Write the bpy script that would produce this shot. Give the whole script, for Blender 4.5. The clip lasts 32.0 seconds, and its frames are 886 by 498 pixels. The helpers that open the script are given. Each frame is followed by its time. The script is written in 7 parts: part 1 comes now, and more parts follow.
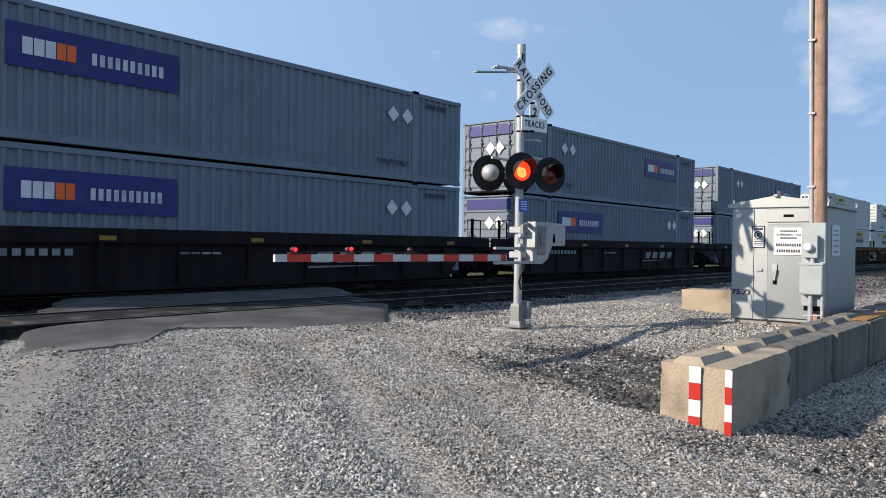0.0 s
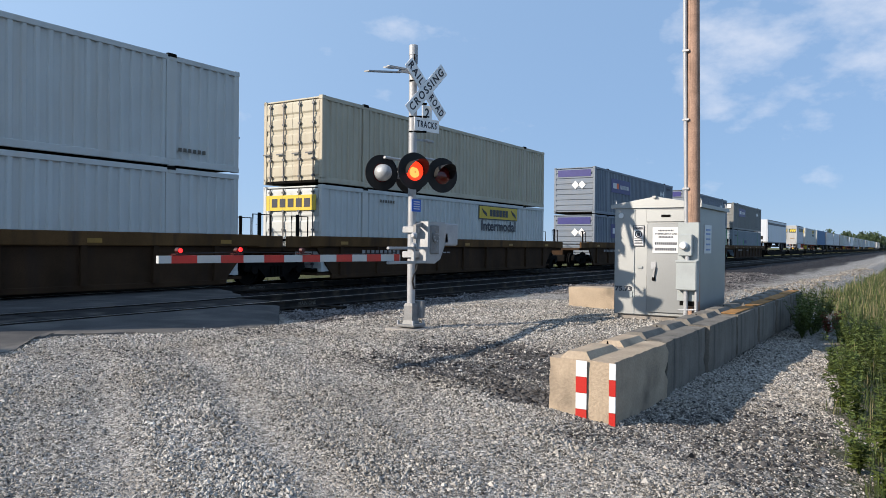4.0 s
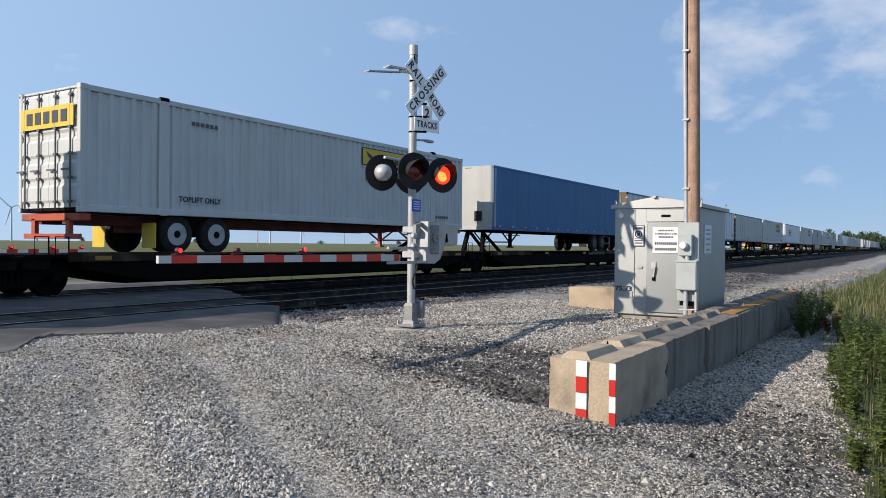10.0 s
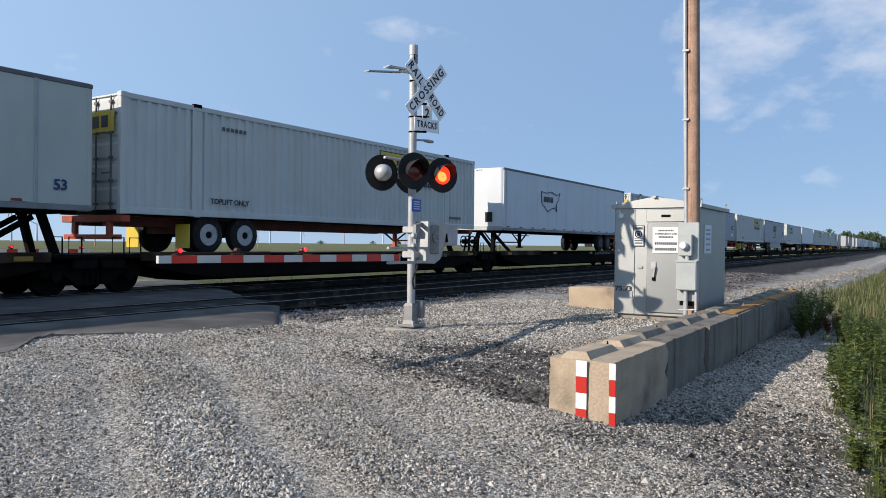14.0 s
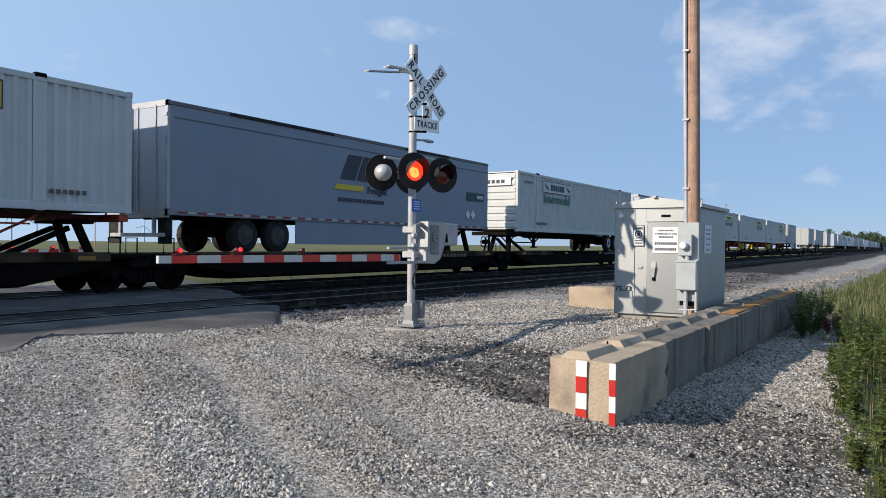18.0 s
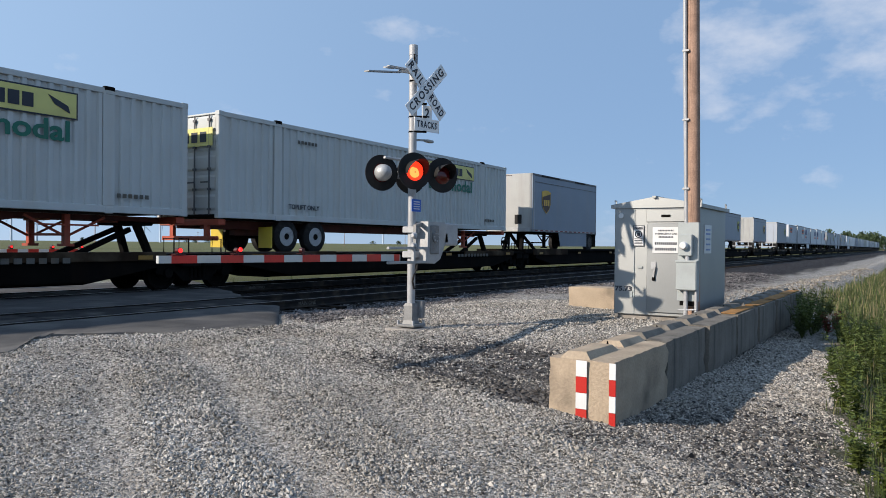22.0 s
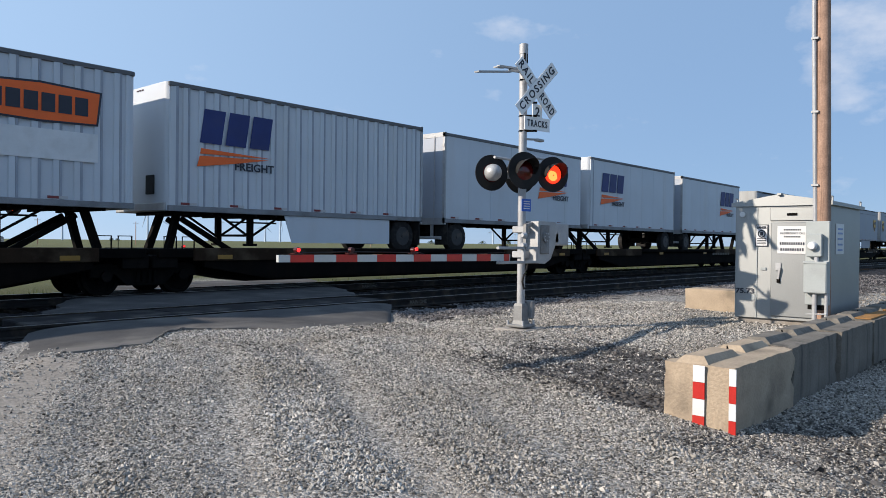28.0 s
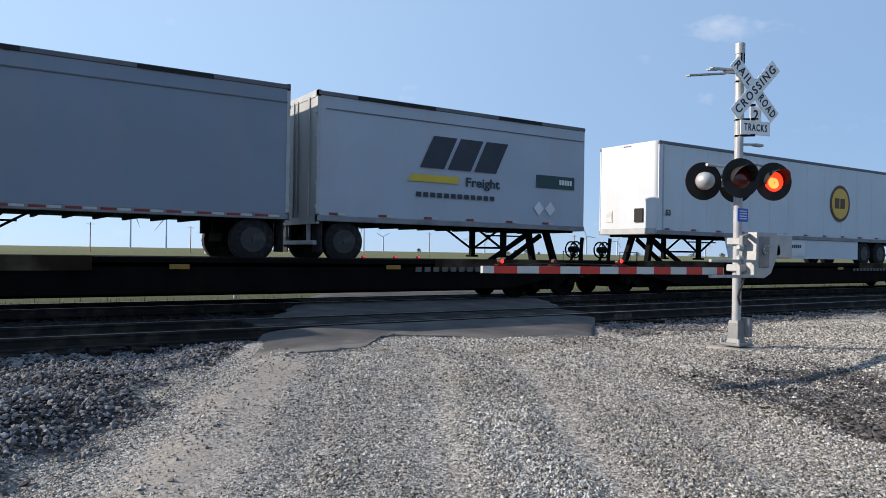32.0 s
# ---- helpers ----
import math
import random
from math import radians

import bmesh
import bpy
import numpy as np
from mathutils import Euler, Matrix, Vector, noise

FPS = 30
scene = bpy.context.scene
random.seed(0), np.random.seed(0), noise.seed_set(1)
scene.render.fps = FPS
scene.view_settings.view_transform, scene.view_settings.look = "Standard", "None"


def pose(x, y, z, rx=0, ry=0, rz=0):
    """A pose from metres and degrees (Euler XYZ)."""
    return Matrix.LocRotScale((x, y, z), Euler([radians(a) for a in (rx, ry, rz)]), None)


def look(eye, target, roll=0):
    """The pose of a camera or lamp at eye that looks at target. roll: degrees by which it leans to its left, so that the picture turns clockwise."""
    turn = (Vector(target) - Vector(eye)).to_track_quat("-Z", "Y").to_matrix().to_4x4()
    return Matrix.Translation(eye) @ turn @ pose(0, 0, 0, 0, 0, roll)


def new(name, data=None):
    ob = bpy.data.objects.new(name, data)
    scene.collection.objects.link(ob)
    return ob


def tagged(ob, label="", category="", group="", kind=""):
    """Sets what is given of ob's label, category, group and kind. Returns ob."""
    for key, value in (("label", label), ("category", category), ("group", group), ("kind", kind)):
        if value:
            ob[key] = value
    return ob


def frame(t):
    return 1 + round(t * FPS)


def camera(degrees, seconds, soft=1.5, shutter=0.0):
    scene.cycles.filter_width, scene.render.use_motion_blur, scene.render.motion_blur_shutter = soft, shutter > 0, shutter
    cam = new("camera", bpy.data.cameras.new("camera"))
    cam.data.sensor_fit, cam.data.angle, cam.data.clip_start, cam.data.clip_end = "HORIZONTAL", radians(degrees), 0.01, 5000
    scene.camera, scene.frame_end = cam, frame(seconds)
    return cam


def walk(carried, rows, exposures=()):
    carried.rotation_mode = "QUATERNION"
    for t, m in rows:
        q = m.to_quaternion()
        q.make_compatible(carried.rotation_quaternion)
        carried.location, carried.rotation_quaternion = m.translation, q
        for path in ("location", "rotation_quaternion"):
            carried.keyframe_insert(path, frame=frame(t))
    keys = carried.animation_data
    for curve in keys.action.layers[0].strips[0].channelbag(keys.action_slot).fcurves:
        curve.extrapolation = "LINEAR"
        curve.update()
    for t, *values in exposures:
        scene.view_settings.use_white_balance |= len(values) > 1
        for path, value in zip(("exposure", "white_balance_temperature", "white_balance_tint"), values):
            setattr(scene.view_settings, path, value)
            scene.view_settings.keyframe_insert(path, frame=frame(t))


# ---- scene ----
# World: x runs along the railway, y across it, z is height over the rail top.
EYE = 1.24


def view(yaw, pitch, roll):
    """The camera's pose on its fixed spot."""
    return pose(0, 0, EYE, 90 + pitch, 0, yaw) @ pose(0, 0, 0, 0, 0, roll)


cam = camera(62.2, 32.0, soft=0.8)
PATH = [
    (0.0, view(-49.15, -0.45, 0.83)),
    (0.5, view(-50.43, -0.46, 0.76)),
    (1.0, view(-52.73, -0.43, 0.75)),
    (1.5, view(-55.10, -0.37, 0.68)),
    (2.0, view(-57.35, -0.34, 0.65)),
    (2.5, view(-57.46, -0.36, 0.58)),
    (3.0, view(-57.46, -0.36, 0.58)),
    (3.5, view(-57.46, -0.36, 0.58)),
    (9.0, view(-57.46, -0.36, 0.58)),
    (14.5, view(-57.46, -0.36, 0.58)),
    (20.0, view(-57.46, -0.36, 0.58)),
    (24.5, view(-57.46, -0.36, 0.58)),
    (26.0, view(-57.46, -0.36, 0.58)),
    (26.5, view(-57.40, -0.37, 0.60)),
    (27.0, view(-56.33, -0.35, 0.53)),
    (27.5, view(-53.49, -0.40, 0.59)),
    (28.0, view(-48.91, -0.46, 0.62)),
    (28.5, view(-45.91, -0.56, 0.78)),
    (29.0, view(-43.57, -0.54, 0.74)),
    (29.5, view(-41.53, -0.61, 0.86)),
    (30.0, view(-39.95, -0.62, 0.89)),
    (30.5, view(-38.26, -0.44, 0.91)),
    (31.0, view(-36.78, -0.06, 1.02)),
    (31.5, view(-35.18, 0.25, 0.95)),
    (32.0, view(-33.17, 0.23, 0.92)),
]
walk(cam, PATH, exposures=[(t, e, 6450, 12) for t, e in ((0.0, 0.45), (2.0, 0.47), (6.0, 0.43), (9.0, 0.36), (13.0, 0.38), (17.0, 0.4), (20.0, 0.35), (22.0, 0.3), (24.0, 0.23), (26.0, 0.27), (27.0, 0.32), (28.5, 0.41), (30.0, 0.48), (32.0, 0.46))])

# ---- world and sun ----
CLOUD_BANKS = (((0.783, 0.542, 0.305), 0.996, 0.12), ((0.961, 0.112, 0.254), 0.988, 0.24), ((0.952, 0.19, 0.236), 0.994, 0.36), ((0.96, 0.02, 0.275), 0.985, 0.28))
SUN_AZ, SUN_EL = 146.6, 26.0      # degrees from +x towards +y, and over the horizon
world = bpy.data.worlds.new("world")
scene.world = world
world.use_nodes = True
wn, wl = world.node_tree.nodes, world.node_tree.links
wn.clear()
w_out, w_bg = wn.new("ShaderNodeOutputWorld"), wn.new("ShaderNodeBackground")
sky = wn.new("ShaderNodeTexSky")
sky.sky_type, sky.sun_disc = "NISHITA", False
sky.sun_elevation, sky.sun_rotation = radians(SUN_EL), radians(90 - SUN_AZ)
sky.air_density, sky.dust_density, sky.ozone_density = 0.9, 0.0, 2.5
sky.altitude = 1200
w_bg.inputs[1].default_value = 0.13
w_tc = wn.new("ShaderNodeTexCoord")


def w_math(op, a, b=0.0, c=None):
    x = wn.new("ShaderNodeMath")
    x.operation = op
    for i, v in enumerate((a, b)):
        if isinstance(v, (int, float)):
            x.inputs[i].default_value = v
        else:
            wl.new(v, x.inputs[i])
    return x.outputs[0]


def w_toward(d, lo, hi):
    """How near the looked-at part of the sky is to a direction, from 0 at cosine lo to 1 at hi."""
    x, r = wn.new("ShaderNodeVectorMath"), wn.new("ShaderNodeMapRange")
    x.operation, r.interpolation_type = "DOT_PRODUCT", "SMOOTHSTEP"
    x.inputs[1].default_value = d
    wl.new(w_tc.outputs["Generated"], x.inputs[0])
    wl.new(x.outputs["Value"], r.inputs[0])
    r.inputs[1].default_value, r.inputs[2].default_value = lo, hi
    return r.outputs[0]


# broken fair-weather clouds, thicker in a few banks
w_map, w_ns, w_ramp, w_mix = wn.new("ShaderNodeMapping"), wn.new("ShaderNodeTexNoise"), wn.new("ShaderNodeValToRGB"), wn.new("ShaderNodeMixRGB")
w_map.inputs["Scale"].default_value = (2.2, 2.2, 4.2)
w_map.inputs["Location"].default_value = (0.35, 0.1, 0.2)
w_ns.inputs["Scale"].default_value, w_ns.inputs["Detail"].default_value, w_ns.inputs["Roughness"].default_value = 4.2, 9.0, 0.55
wl.new(w_tc.outputs["Generated"], w_map.inputs[0])
wl.new(w_map.outputs[0], w_ns.inputs[0])
w_bank = 0.0
for _d, _lo, _k in CLOUD_BANKS:
    w_bank = w_math("MAXIMUM", w_math("MULTIPLY", w_toward(_d, _lo, 1.0), _k), w_bank)
w_den = w_math("ADD", w_ns.outputs["Fac"], w_bank)
w_ramp.color_ramp.elements[0].position, w_ramp.color_ramp.elements[1].position = 0.64, 0.86
w_ramp.color_ramp.elements[1].color = (0.55, 0.55, 0.55, 1)
w_mix.inputs[2].default_value = (4.9, 5.1, 5.5, 1)
wl.new(w_den, w_ramp.inputs[0])
wl.new(w_ramp.outputs[0], w_mix.inputs[0])
# summer haze evens the clear sky out, paler on the sun's side
w_pale, w_haze = wn.new("ShaderNodeMixRGB"), wn.new("ShaderNodeMixRGB")
w_pale.inputs[1].default_value, w_pale.inputs[2].default_value = (1.55, 2.5, 3.93, 1), (3.4, 4.75, 6.4, 1)
wl.new(w_toward((math.cos(radians(SUN_AZ)), math.sin(radians(SUN_AZ)), 0.1), -0.75, 1.15), w_pale.inputs[0])
w_haze.inputs[0].default_value = 0.88
wl.new(w_pale.outputs[0], w_haze.inputs[2])
wl.new(sky.outputs[0], w_haze.inputs[1])
wl.new(w_haze.outputs[0], w_mix.inputs[1])
wl.new(w_mix.outputs[0], w_bg.inputs[0])
wl.new(w_bg.outputs[0], w_out.inputs[0])

sun = new("sun", bpy.data.lights.new("sun", "SUN"))
sun.data.energy, sun.data.angle, sun.data.color = 5.0, radians(0.55), (1.0, 0.88, 0.72)
_d = Vector((math.cos(radians(SUN_AZ)) * math.cos(radians(SUN_EL)), math.sin(radians(SUN_AZ)) * math.cos(radians(SUN_EL)), math.sin(radians(SUN_EL))))
sun.matrix_world = look(_d * 60, (0, 0, 0))


# ---- materials ----
def mat(name, col, rough=0.6, metal=0.0, var=0.12, grime=0.15, scale=3.0, bump=0.0, bscale=60.0, gcol=(0.12, 0.09, 0.06), streak=0.0, spec=0.4):
    """Paint, metal or stone with two scales of variation, stains and fine relief."""
    m = bpy.data.materials.new(name)
    m.use_nodes = True
    n, l = m.node_tree.nodes, m.node_tree.links
    b = n["Principled BSDF"]
    b.inputs["Roughness"].default_value, b.inputs["Metallic"].default_value = rough, metal
    b.inputs["Specular IOR Level"].default_value = spec
    tc = n.new("ShaderNodeTexCoord")
    big, fine = n.new("ShaderNodeTexNoise"), n.new("ShaderNodeTexNoise")
    big.inputs["Scale"].default_value, big.inputs["Detail"].default_value = scale, 5
    fine.inputs["Scale"].default_value, fine.inputs["Detail"].default_value = bscale, 3
    l.new(tc.outputs["Object"], big.inputs[0])
    l.new(tc.outputs["Object"], fine.inputs[0])
    r1 = n.new("ShaderNodeMapRange")
    r1.inputs[1].default_value, r1.inputs[2].default_value = 0.3, 0.7
    r1.inputs[3].default_value, r1.inputs[4].default_value = 1 - var, 1 + var
    l.new(big.outputs["Fac"], r1.inputs[0])
    r2 = n.new("ShaderNodeMapRange")
    r2.inputs[1].default_value, r2.inputs[2].default_value = 0.3, 0.7
    r2.inputs[3].default_value, r2.inputs[4].default_value = 1 - var * 0.7, 1 + var * 0.7
    l.new(fine.outputs["Fac"], r2.inputs[0])
    mul = n.new("ShaderNodeMath")
    mul.operation = "MULTIPLY"
    l.new(r1.outputs[0], mul.inputs[0])
    l.new(r2.outputs[0], mul.inputs[1])
    tint = n.new("ShaderNodeVectorMath")
    tint.operation = "SCALE"
    tint.inputs[0].default_value = col
    l.new(mul.outputs[0], tint.inputs["Scale"])
    # stains in drips or blotches
    mp, st, sr, mix = n.new("ShaderNodeMapping"), n.new("ShaderNodeTexNoise"), n.new("ShaderNodeValToRGB"), n.new("ShaderNodeMixRGB")
    mp.inputs["Scale"].default_value = (1, 1, 1) if streak == 0 else (streak, streak, 0.35)
    st.inputs["Scale"].default_value, st.inputs["Detail"].default_value = scale * 0.8, 7
    sr.color_ramp.elements[0].position, sr.color_ramp.elements[1].position = 0.5, 0.78
    sr.color_ramp.elements[1].color = (grime * 3, grime * 3, grime * 3, 1)
    l.new(tc.outputs["Object"], mp.inputs[0])
    l.new(mp.outputs[0], st.inputs[0])
    l.new(st.outputs["Fac"], sr.inputs[0])
    l.new(sr.outputs[0], mix.inputs[0])
    l.new(tint.outputs[0], mix.inputs[1])
    mix.inputs[2].default_value = (*gcol, 1)
    l.new(mix.outputs[0], b.inputs["Base Color"])
    if bump:
        bp = n.new("ShaderNodeBump")
        bp.inputs["Strength"].default_value, bp.inputs["Distance"].default_value = 0.6, bump
        l.new(fine.outputs["Fac"], bp.inputs["Height"])
        l.new(bp.outputs[0], b.inputs["Normal"])
    return m


def glow(name, col, strength):
    m = bpy.data.materials.new(name)
    m.use_nodes = True
    b = m.node_tree.nodes["Principled BSDF"]
    b.inputs["Base Color"].default_value = (*col, 1)
    b.inputs["Emission Color"].default_value, b.inputs["Emission Strength"].default_value = (*col, 1), strength
    return m


